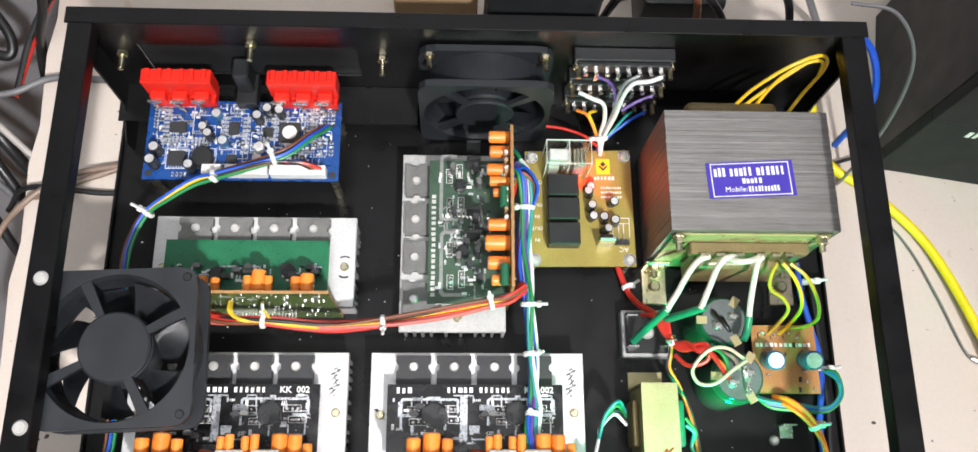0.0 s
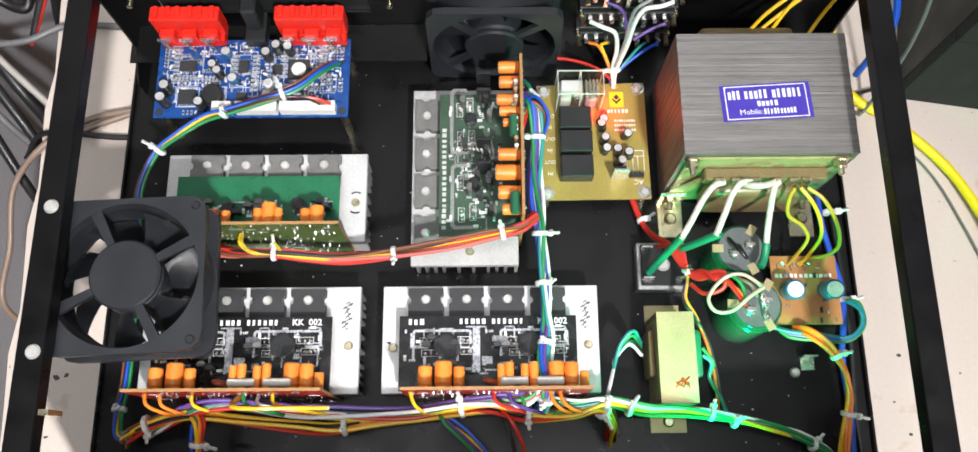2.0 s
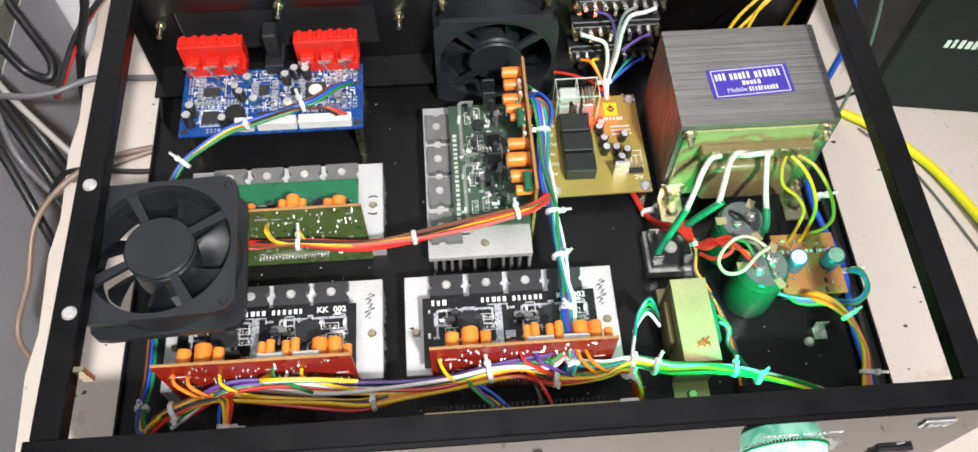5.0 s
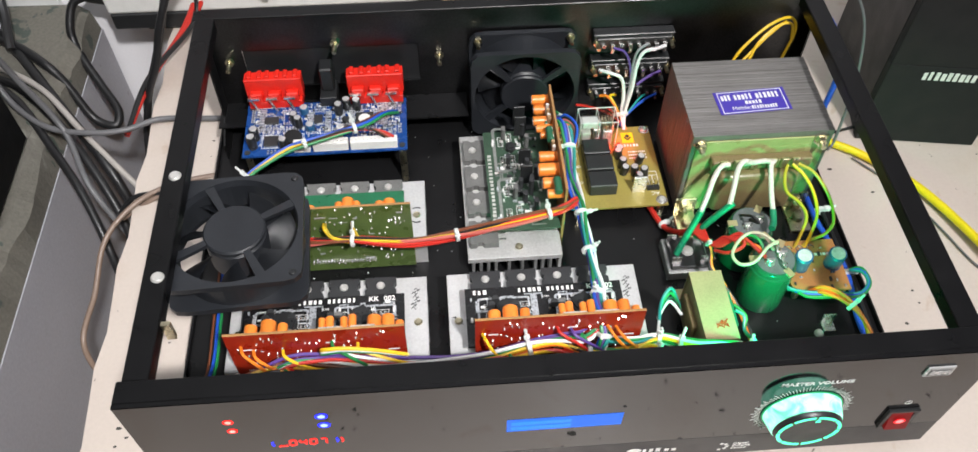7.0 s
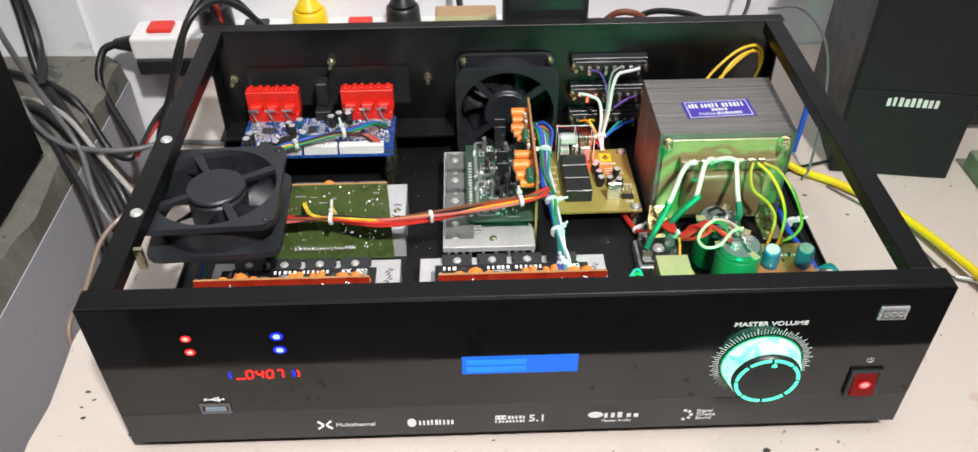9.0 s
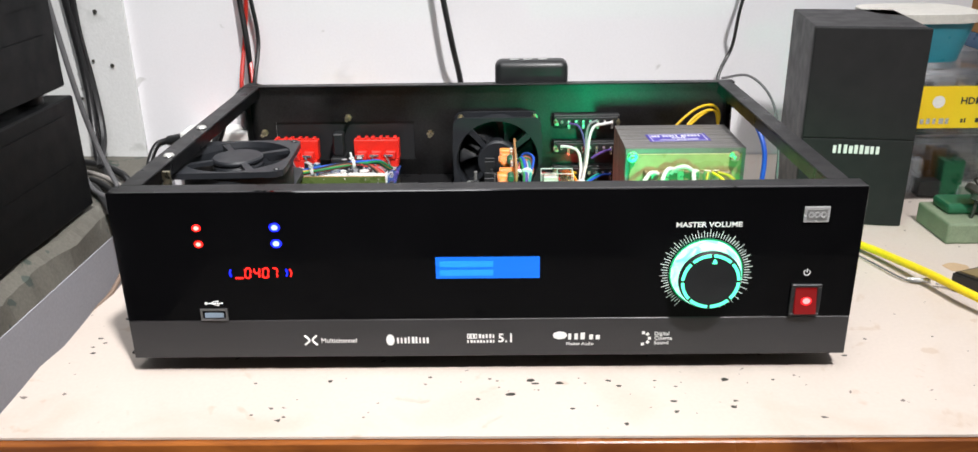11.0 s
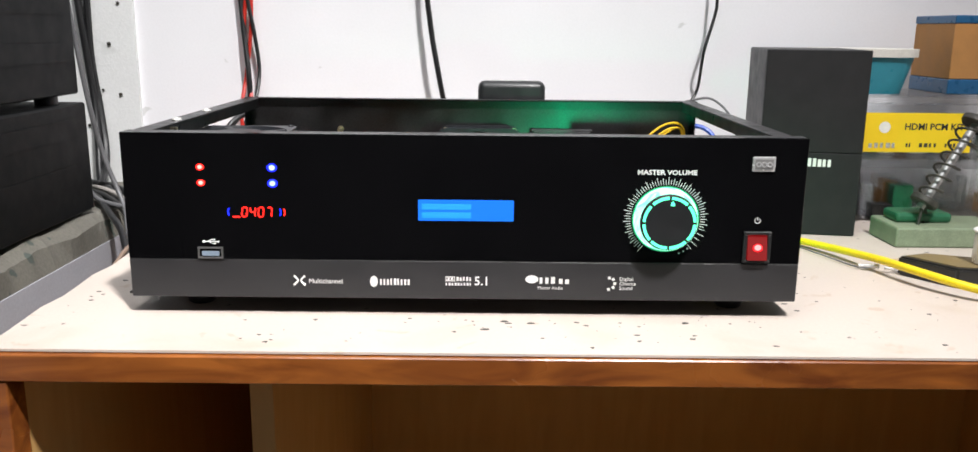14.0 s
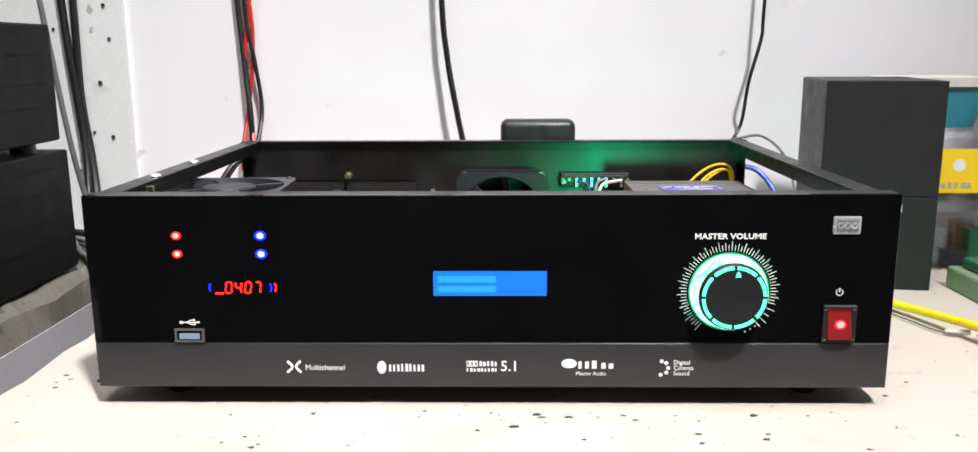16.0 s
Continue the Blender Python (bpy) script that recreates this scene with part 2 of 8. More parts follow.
M = {
    "panel": mat("black_acrylic", (0.003, 0.003, 0.0035), 0.04, 0, 0.2, 30, spec=0.5),
    "strip": mat("charcoal_metal", (0.024, 0.024, 0.026), 0.42, 0, 0.1, 40),
    "sheet": mat("black_powder_coat", (0.0075, 0.0075, 0.008), 0.30, 0, 0.25, 40, 0.06, 1600, spec=0.28),
    "rail": mat("black_powder_coat_rail", (0.004, 0.004, 0.0045), 0.32, 0, 0.25, 60, 0.06, 1600, spec=0.30),
    "steel": mat("steel", (0.74, 0.73, 0.70), 0.34, 0.6, 0.15, 200),
    "brass": mat("plated_brass", (0.75, 0.68, 0.48), 0.3, 1, 0.15, 300),
    "alu": mat("aluminium_plate", (0.65, 0.65, 0.65), 0.48, 0.45, 0.12, 60, 0.1, 700),
    "alu_dull": mat("dusty_aluminium", (0.50, 0.50, 0.49), 0.55, 0.35, 0.18, 50, 0.1, 700),
    "fin": mat("aluminium_fin", (0.42, 0.42, 0.42), 0.45, 0.7, 0.15, 80),
    "lamination": mat("lamination_steel", (0.285, 0.275, 0.265), 0.42, 0.55, 0.28, 12, 0.25, 40, stretch=(3, 60, 60), per_object=0.13),
    # side brown holds rust and the relay lamp's red reflection, both in the colour
    "lam_side": mat("rusty_red_lit_lamination", (0.30, 0.21, 0.17), 0.5, 0.35, 0.3, 20, 0.2, 60, stretch=(30, 120, 4)),
    "lam_face": mat("lamination_face", (0.22, 0.21, 0.19), 0.45, 0.4, 0.25, 40),
    "varnish": mat("varnished_paper", (0.34, 0.33, 0.14), 0.28, 0, 0.12, 60, 0.15, 200),
    "plastic": mat("black_plastic", (0.016, 0.017, 0.018), 0.38, 0, 0.2, 90, 0.05, 1500),
    "fan": mat("fan_plastic", (0.017, 0.019, 0.023), 0.42, 0, 0.2, 60, 0.05, 1500),
    "epoxy": mat("moulded_epoxy", (0.030, 0.031, 0.033), 0.5, 0, 0.25, 150, 0.1, 2000),
    "epoxy_grey": mat("dusty_epoxy", (0.14, 0.14, 0.135), 0.6, 0, 0.3, 150, 0.1, 2000),
    "grease": mat("thermal_grease", (0.50, 0.50, 0.47), 0.5, 0, 0.25, 250, 0.3, 900),
    "pcb_black": mat("black_board", (0.010, 0.010, 0.011), 0.25, 0, 0.3, 150),
    "pcb_green": mat("green_board", (0.012, 0.13, 0.058), 0.3, 0, 0.3, 90),
    "pcb_dark": mat("dark_green_board", (0.040, 0.080, 0.050), 0.42, 0, 0.3, 90),
    "pcb_olive": mat("olive_solder_side", (0.085, 0.13, 0.035), 0.3, 0, 0.3, 70),
    "pcb_red": mat("red_solder_side", (0.33, 0.022, 0.008), 0.28, 0, 0.25, 90),
    "pcb_edge": mat("board_edge", (0.36, 0.19, 0.07), 0.6, 0, 0.2, 150),
    "pcb_blue": mat("blue_board", (0.010, 0.058, 0.235), 0.26, 0, 0.25, 120),
    "pcb_yellow": mat("mustard_board", (0.30, 0.235, 0.055), 0.35, 0, 0.2, 60),
    "pcb_brown": mat("paper_board", (0.36, 0.17, 0.05), 0.5, 0, 0.2, 90),
    "silk": mat("white_ink", (0.78, 0.78, 0.76), 0.5, 0, 0.1, 200),
    "solder": mat("solder", (0.80, 0.79, 0.77), 0.22, 0.9, 0.2, 500),
    "tin_dull": mat("dull_tinned_track", (0.27, 0.28, 0.265), 0.5, 0.3, 0.3, 300),
    "smd": mat("tinned_parts", (0.52, 0.54, 0.57), 0.3, 0.5, 0.35, 900),
    "cap_orange": mat("orange_sleeve", (0.80, 0.235, 0.035), 0.32, 0, 0.12, 120, per_object=0.12),
    "cap_green": mat("dark_green_sleeve", (0.02, 0.12, 0.06), 0.35, 0, 0.15, 120),
    "cap_top": mat("capacitor_top", (0.55, 0.55, 0.55), 0.45, 0.35, 0.25, 300),
    "cap_dark": mat("black_sleeve", (0.02, 0.021, 0.022), 0.3, 0, 0.2, 120),
    "cap_blue": mat("teal_sleeve", (0.02, 0.10, 0.22), 0.3, 0, 0.2, 120),
    "cap_big": mat("dark_green_can_sleeve", (0.012, 0.085, 0.045), 0.16, 0, 0.2, 60),
    "resin": mat("glossy_disc_top", (0.12, 0.135, 0.135), 0.10, 0, 0.25, 60),
    "ceramic": mat("brown_ceramic", (0.42, 0.07, 0.02), 0.4, 0, 0.2, 120),
    "ceramic_white": mat("white_ceramic", (0.62, 0.60, 0.55), 0.6, 0, 0.15, 120),
    "red_plastic": mat("red_plastic", (0.70, 0.022, 0.012), 0.35, 0, 0.12, 120),
    "white_plastic": mat("white_plastic", (0.76, 0.76, 0.73), 0.4, 0, 0.08, 120),
    "tie": mat("nylon", (0.68, 0.70, 0.68), 0.4, 0, 0.1, 200),
    "label_blue": mat("blue_label", (0.055, 0.035, 0.36), 0.4, 0, 0.1, 200),
    "label_yellow": mat("yellow_label", (0.86, 0.60, 0.015), 0.45, 0, 0.06, 60),
    "tape": mat("yellowed_tape", (0.36, 0.34, 0.17), 0.5, 0, 0.2, 40),
    "tape_brown": mat("winding_tape", (0.20, 0.15, 0.07), 0.35, 0, 0.3, 40),
    "core_pale": mat("pale_core", (0.46, 0.39, 0.21), 0.38, 0.35, 0.15, 60),
    "braid": mat("white_sleeving", (0.64, 0.60, 0.53), 0.7, 0, 0.2, 600, 0.4, 1500),
    "sleeve_green": mat("heat_shrink_green", (0.01, 0.20, 0.10), 0.35, 0, 0.2, 120),
    "table": spotted("cream_laminate", (0.56, 0.49, 0.435), (0.07, 0.05, 0.04), 0.42, 115, 0.72, 0.05, (0.44, 0.32, 0.23), 0, 0.36),
    "wall": spotted("white_paint", (0.85, 0.845, 0.87), (0.62, 0.62, 0.62), 0.75, 30, 0.74, 0.03, (0.70, 0.70, 0.72), 0.1, 0.2),
    "wall_unseen": mat("dark_unseen_wall", (0.045, 0.040, 0.037), 0.8, 0, 0.2, 20),
    "wall_rough": spotted("rough_whitewash", (0.76, 0.77, 0.765), (0.38, 0.38, 0.36), 0.85, 40, 0.69, 0.06, (0.45, 0.46, 0.44), 0.5),
    "ledge_paint": spotted("grey_limewash", (0.38, 0.38, 0.415), (0.24, 0.24, 0.24), 0.8, 40, 0.7, 0.10, (0.36, 0.36, 0.385), 0.4),
    "cement": spotted("pale_bounce_floor", (0.40, 0.37, 0.32), (0.20, 0.19, 0.17), 0.75, 20, 0.6, 0.12, (0.33, 0.31, 0.27), 0.3),
    "concrete": spotted("bare_concrete", (0.135, 0.128, 0.108), (0.05, 0.07, 0.06), 0.9, 45, 0.62, 0.25, (0.45, 0.44, 0.40), 0.9),
    "wood_edge": wooden("stained_edge", (0.12, 0.032, 0.008), (0.31, 0.098, 0.019), 0.24),
    "wood_in": wooden("ply_interior", (0.50, 0.29, 0.095), (0.56, 0.34, 0.125), 0.6, "Z"),
    "box_black": mat("black_vinyl", (0.0045, 0.005, 0.0055), 0.5, 0, 0.2, 60, 0.2, 900, spec=0.14),
    "satin": mat("satin_black_coat", (0.085, 0.085, 0.088), 0.36, 1.0, 0.30, 30, 0.05, 900),
    "vinyl": mat("satin_vinyl", (0.013, 0.013, 0.014), 0.45, 0, 0.2, 60, 0.15, 900, spec=0.32),
    "cloth": mat("speaker_cloth", (0.0065, 0.007, 0.0075), 0.8, 0, 0.25, 60, 0.4, 2500),
    "teal": mat("teal_plastic", (0.03, 0.27, 0.36), 0.3, 0, 0.1, 60),
    "board_brown": mat("cardboard", (0.40, 0.26, 0.14), 0.8, 0, 0.12, 60, 0.2),
    "carton": mat("orange_carton", (0.42, 0.20, 0.06), 0.7, 0, 0.15, 60, 0.1),
    "stain": mat("tan_stain", (0.50, 0.36, 0.22), 0.5, 0, 0.12, 90),
    "iron": mat("oxidised_iron", (0.06, 0.058, 0.05), 0.5, 0.4, 0.4, 120, 0.3),
    "sponge": mat("green_tin", (0.22, 0.27, 0.18), 0.5, 0.1, 0.25, 60, 0.2),
    "bulk": mat("mixed_parts", (0.21, 0.22, 0.22), 0.5, 0, 0.5, 60),
    "clear": clear("clear_plastic", (0.78, 0.80, 0.81), 0.12, 0.5),
    "relay_clear": clear("clear_cover", (0.98, 0.98, 1.0), 0.05, 0.45),
    "socket_rim": mat("dull_nickel", (0.20, 0.20, 0.20), 0.4, 0.7, 0.15, 200),
    "chrome": mat("chrome", (0.72, 0.72, 0.72), 0.22, 0.55, 0.1, 200),
    "tongue": mat("grey_blue_plastic", (0.20, 0.26, 0.33), 0.4, 0, 0.1, 120),
    "lcd": glow("lcd_blue", (0.004, 0.17, 0.95), 0.85, 0.3),
    "lcd_pale": glow("lcd_lines", (0.010, 0.185, 0.96), 0.87),
    "led_red": glow("led_red", (1.0, 0.010, 0.006), 2.6),
    "led_hot": glow("led_core_red", (1.0, 0.30, 0.26), 1.7),
    "led_blue": glow("led_blue", (0.005, 0.012, 1.0), 3.0),
    "led_blue_hot": glow("led_core_blue", (0.30, 0.42, 1.0), 1.8),
    "led_amber": glow("led_amber", (1.0, 0.35, 0.05), 6.0),
    "digit": glow("digit_red", (1.0, 0.015, 0.01), 2.2),
    "ring": glow("ring_green", (0.10, 1.0, 0.55), 1.7, 0.5),
    "rim_green": glow("rim_green", (0.004, 0.42, 0.15), 0.8, 0.2),
    "halo": glow("halo_green", (0.40, 1.0, 0.74), 1.7, 0.5),
    "rocker": glow("rocker_red", (0.60, 0.004, 0.006), 0.24, 0.12),
    "lamp_spot": glow("lamp_spot", (1.0, 0.22, 0.22), 1.5),
    "lamp_rim": glow("lamp_rim", (1.0, 0.012, 0.02), 0.95),
}
nt = M["halo"].node_tree
tex, rmp, crd = nt.nodes.new("ShaderNodeTexNoise"), nt.nodes.new("ShaderNodeValToRGB"), nt.nodes.new("ShaderNodeTexCoord")
tex.inputs["Scale"].default_value, tex.inputs["Detail"].default_value, tex.inputs["Distortion"].default_value = 95, 2, 1.2
rmp.color_ramp.elements[0].position, rmp.color_ramp.elements[0].color = 0.36, (0.05, 0.52, 0.30, 1)
rmp.color_ramp.elements[1].position, rmp.color_ramp.elements[1].color = 0.58, (0.46, 1.0, 0.78, 1)
nt.links.new(crd.outputs["Object"], tex.inputs["Vector"])
nt.links.new(tex.outputs["Fac"], rmp.inputs["Fac"])
nt.links.new(rmp.outputs["Color"], nt.nodes["Principled BSDF"].inputs["Emission Color"])
WIRE = {k: mat("wire_" + k, c, 0.38, 0, 0.12, 90) for k, c in {
    "red": (0.52, 0.028, 0.018), "black": (0.012, 0.012, 0.013), "yellow": (0.78, 0.50, 0.02), "orange": (0.82, 0.22, 0.02), "green": (0.015, 0.21, 0.06),
    "blue": (0.015, 0.08, 0.48), "white": (0.72, 0.72, 0.72), "purple": (0.10, 0.05, 0.24), "brown": (0.17, 0.055, 0.025), "grey": (0.24, 0.245, 0.26),
    "teal": (0.02, 0.26, 0.24), "pink": (0.50, 0.12, 0.10), "gold": (0.48, 0.34, 0.03), "copper": (0.21, 0.15, 0.115), "dusty": (0.36, 0.335, 0.31), "slate": (0.12, 0.12, 0.125), "lemon": (0.80, 0.62, 0.01), "cream": (0.52, 0.50, 0.34)}.items()}

# ---------------------------------------------------------------- shaping
ROOT = {}


def thing(name, label, category, at=(0, 0, 0), turn=0.0, group="", kind=""):
    ob = new(name)
    ob.empty_display_size = 0.02
    m = at if isinstance(at, Matrix) else pose(*at, 0, 0, turn)
    ob.matrix_basis = m
    ROOT[ob] = m
    return tagged(ob, label, category, group, kind)


def part(name, bm, material, parent=None, label="", local=False, smooth=False):
    """Links a bmesh as one mesh object under a thing or a part; it is drawn in world places unless local."""
    if parent is not None and not local:
        bm.transform(ROOT[parent].inverted())
    me = bpy.data.meshes.new(name)
    bm.normal_update()
    bm.to_mesh(me)
    bm.free()
    for mm in (material if isinstance(material, (list, tuple)) else [material]):
        me.materials.append(mm)
    if smooth:
        for p in me.polygons:
            p.use_smooth = True
        me.set_sharp_from_angle(angle=radians(42))
    ob = new(name, me)
    if parent is not None:
        ob.parent = parent
        ROOT[ob] = ROOT[parent]
    if label:
        ob["label"] = label
    return ob


def again(ob, parent, m):
    """One more piece on the same mesh."""
    c = new(ob.name.split(".")[0], ob.data)
    c.parent = parent
    ROOT[c] = ROOT[parent]
    c.matrix_basis = m
    return c


def single(name, bm, material, label, category, group="", kind="", smooth=False):
    ob = part(name, bm, material, None, "", smooth=smooth)
    ROOT[ob] = Matrix()
    return tagged(ob, label, category, group, kind)


def B():
    return bmesh.new()


def box(bm, x0, x1, y0, y1, z0, z1, bevel=0.0, mi=0, seg=1):
    vs = [bm.verts.new((x, y, z)) for z in (z0, z1) for y in (y0, y1) for x in (x0, x1)]
    fs = [bm.faces.new([vs[i] for i in q]) for q in ((0, 2, 3, 1), (4, 5, 7, 6), (0, 1, 5, 4), (2, 6, 7, 3), (0, 4, 6, 2), (1, 3, 7, 5))]
    for f in fs:
        f.material_index = mi
    if bevel:
        es = list({e for f in fs for e in f.edges})
        r = bmesh.ops.bevel(bm, geom=es, offset=bevel, segments=seg, affect="EDGES", profile=0.5)
        for f in r["faces"]:
            f.material_index = mi
    return vs


def cyl(bm, at, r, h, axis="z", seg=20, r2=None, mi=0, bevel=0.0):
    """A capped cylinder from at, h along the axis; rounded rims by two more rings."""
    r2 = r if r2 is None else r2
    a = {"x": (1, 0, 0), "y": (0, 1, 0), "z": (0, 0, 1)}[axis] if isinstance(axis, str) else axis
    q = Vector(a).to_track_quat("Z", "Y").to_matrix()
    at = Vector(at)
    s = 1 if h > 0 else -1
    prof = [(r, 0), (r2, h)] if not bevel else [(r - bevel, 0), (r, s * bevel), (r2, h - s * bevel), (r2 - bevel, h)]
    rings = [[bm.verts.new(at + q @ Vector((rr * math.cos(t), rr * math.sin(t), hh))) for t in [2 * math.pi * i / seg for i in range(seg)]] for rr, hh in prof]
    for a0, b0 in zip(rings, rings[1:]):
        for i in range(seg):
            f = bm.faces.new((a0[i], a0[(i + 1) % seg], b0[(i + 1) % seg], b0[i]) if h > 0 else (a0[i], b0[i], b0[(i + 1) % seg], a0[(i + 1) % seg]))
            f.material_index = mi
    for ring, flip in ((rings[0], h > 0), (rings[-1], h < 0)):
        f = bm.faces.new(ring[::-1] if flip else ring)
        f.material_index = mi
    return rings


def prism(bm, pts, z0, z1, place=None, mi=0):
    """An outline in x, y drawn up from z0 to z1."""
    lo = [bm.verts.new((x, y, z0)) for x, y in pts]
    hi = [bm.verts.new((x, y, z1)) for x, y in pts]
    n = len(pts)
    fs = [bm.faces.new(lo[::-1]), bm.faces.new(hi)] + [bm.faces.new((lo[i], lo[(i + 1) % n], hi[(i + 1) % n], hi[i])) for i in range(n)]
    for f in fs:
        f.material_index = mi
    if place is not None:
        bmesh.ops.transform(bm, matrix=place, verts=lo + hi)


def curve(pts, n=10):
    """Points along a smooth line through pts."""
    p = [Vector(q) for q in pts]
    if len(p) == 2:
        return [p[0].lerp(p[1], i / n) for i in range(n + 1)]
    p = [p[0] * 2 - p[1]] + p + [p[-1] * 2 - p[-2]]
    out = []
    for i in range(1, len(p) - 2):
        a, b, c, d = p[i - 1:i + 3]
        for k in range(n):
            t = k / n
            out.append(0.5 * (2 * b + (c - a) * t + (2 * a - 5 * b + 4 * c - d) * t * t + (3 * b - a - 3 * c + d) * t ** 3))
    return out + [p[-2]]


def tube(bm, pts, r, sides=8, mi=0):
    pts = [Vector(p) for p in pts]
    up = Vector((0, 0, 1))
    rings = []
    side = None
    for i, p in enumerate(pts):
        d = (pts[min(i + 1, len(pts) - 1)] - pts[max(i - 1, 0)]).normalized()
        if side is None:
            side = d.cross(up if abs(d.z) < 0.9 else Vector((1, 0, 0))).normalized()
        side = (side - d * side.dot(d)).normalized()
        v = d.cross(side)
        rr = r(i / max(len(pts) - 1, 1)) if callable(r) else r
        rings.append([bm.verts.new(p + (side * math.cos(t) + v * math.sin(t)) * rr) for t in [2 * math.pi * k / sides for k in range(sides)]])
    for a, b in zip(rings, rings[1:]):
        for k in range(sides):
            bm.faces.new((a[k], a[(k + 1) % sides], b[(k + 1) % sides], b[k])).material_index = mi
    for f in (bm.faces.new(rings[0][::-1]), bm.faces.new(rings[-1])):
        f.material_index = mi
    return bm


def ring_band(bm, centre, r0, r1, y0, y1, a0=0.0, a1=360.0, seg=48, mi=0):
    """Part of a flat ring that faces along y; angles in degrees from the top, clockwise as seen from the front."""
    full = abs(a1 - a0) >= 359.9
    n = max(int(seg * abs(a1 - a0) / 360), 2)
    cols = []
    for i in range(n + (0 if full else 1)):
        t = radians(a0 + (a1 - a0) * i / n)
        cols.append([bm.verts.new((centre[0] + r * math.sin(t), y, centre[1] + r * math.cos(t))) for r, y in ((r0, y0), (r1, y0), (r1, y1), (r0, y1))])
    m = len(cols)
    for i in range(m if full else m - 1):
        a, b = cols[i], cols[(i + 1) % m]
        for k in range(4):
            bm.faces.new((a[k], b[k], b[(k + 1) % 4], a[(k + 1) % 4])).material_index = mi
    if not full:
        bm.faces.new(cols[0])
        bm.faces.new(cols[-1][::-1])


def lettering(text, size, m, align="CENTER", extrude=0.0001, bold=0.0):
    """Letters of the built-in font as a bmesh, placed by m."""
    cu = bpy.data.curves.new("letters", "FONT")
    cu.body, cu.size, cu.align_x, cu.align_y, cu.extrude, cu.resolution_u, cu.offset = text, size, align, "CENTER", extrude, 2, bold
    ob = bpy.data.objects.new("letters", cu)
    scene.collection.objects.link(ob)
    me = bpy.data.meshes.new_from_object(ob.evaluated_get(bpy.context.evaluated_depsgraph_get()))
    bm = bmesh.new()
    bm.from_mesh(me)
    bpy.data.objects.remove(ob)
    bpy.data.meshes.remove(me)
    bm.transform(m)
    return bm


def bars(bm, u0, u1, v0, v1, n, rng, w, h, place):
    """Illegible writing: n short upright-ended bars between u0 and u1."""
    step = (u1 - u0) / n
    for i in range(n):
        a, b = u0 + i * step, u0 + (i + rng.uniform(0.42, 0.76)) * step
        vs = box(bm, a, b, v0, v1 - (v1 - v0) * rng.choice((0, 0, 0.12)), w, h)
        bmesh.ops.transform(bm, matrix=place, verts=vs)


def screw(parent, at, axis="z", r=0.0028, h=0.0018, material=None, name="screw", local=False):
    bm = B()
    a = {"x": Vector((1, 0, 0)), "y": Vector((0, 1, 0)), "z": Vector((0, 0, 1)), "-y": Vector((0, -1, 0)), "-x": Vector((-1, 0, 0))}[axis]
    cyl(bm, at, r, h, a, 14, r * 0.86, bevel=h * 0.25)
    cyl(bm, Vector(at) + a * (h * 1.001), r * 0.45, h * 0.12, a, 6, r * 0.4)
    return part(name, bm, material or M["steel"], parent, local=local, smooth=True)


def cable(name, pts, r, material, label, n=10, sides=8, category="cable", group=""):
    return single(name, tube(B(), curve(pts, n), r, sides), material, label, category, group, smooth=True)


def bundle(name, pts, colours, r, spread, seed, label, ties=(), n=9, wander=1.0):
    """A wire loom: each strand wanders about the line; nylon ties at the given shares of its length."""
    rng = random.Random(seed)
    t = thing(name, label, "wiring", pts[0])
    line = curve(pts, n)
    for c in colours:
        ph = [rng.uniform(0, 6.28) for _ in range(4)]
        ang, rad = rng.uniform(0, 6.28), spread * math.sqrt(rng.random())
        out = []
        for i, p in enumerate(line):
            d = (line[min(i + 1, len(line) - 1)] - line[max(i - 1, 0)]).normalized()
            s = d.cross(Vector((0, 0, 1)))
            s = s.normalized() if s.length > 0.05 else Vector((1, 0, 0))
            v = d.cross(s)
            w = i / 9
            a = ang + wander * 0.9 * math.sin(w * 0.7 + ph[0])
            k = rad * (1 + 0.35 * wander * math.sin(w * 1.3 + ph[1]))
            out.append(p + s * (math.cos(a) * k) + v * (math.sin(a) * k * 0.8))
        part("strand", tube(B(), out, r, 7), WIRE[c], t, c + " insulated wire", smooth=True)
    for u in ties:
        i = min(int(u * (len(line) - 1)), len(line) - 2)
        d = (line[i + 1] - line[i]).normalized()
        bm = B()
        cyl(bm, line[i] - d * 0.0013, spread + r * 1.5, 0.0026, d, 12, bevel=0.0005)
        e = Vector((rng.uniform(-1, 1), rng.uniform(-1, 1), rng.uniform(0.3, 1))).normalized()
        e = (e - d * e.dot(d)).normalized()
        box_at = line[i] + e * (spread + r * 1.6)
        tube(bm, [box_at, box_at + e * 0.0022], 0.0019, 4)
        tube(bm, [box_at, box_at + e * rng.uniform(0.004, 0.008)], 0.0009, 4)
        part("cable_tie", bm, M["tie"], t, "white nylon tie", smooth=False)
    return t

# ---------------------------------------------------------------- room
def slab(name, x0, x1, y0, y1, z0, z1, material, label, category, bevel=0.0):
    bm = B()
    box(bm, x0, x1, y0, y1, z0, z1, bevel)
    return single(name, bm, material, label, category, kind="structure")


WALL_Y = 0.455
slab("wall_north", -0.38, 1.6, WALL_Y, WALL_Y + 0.1, -0.8, 2.2, M["wall"], "white painted wall behind the workbench", "wall")
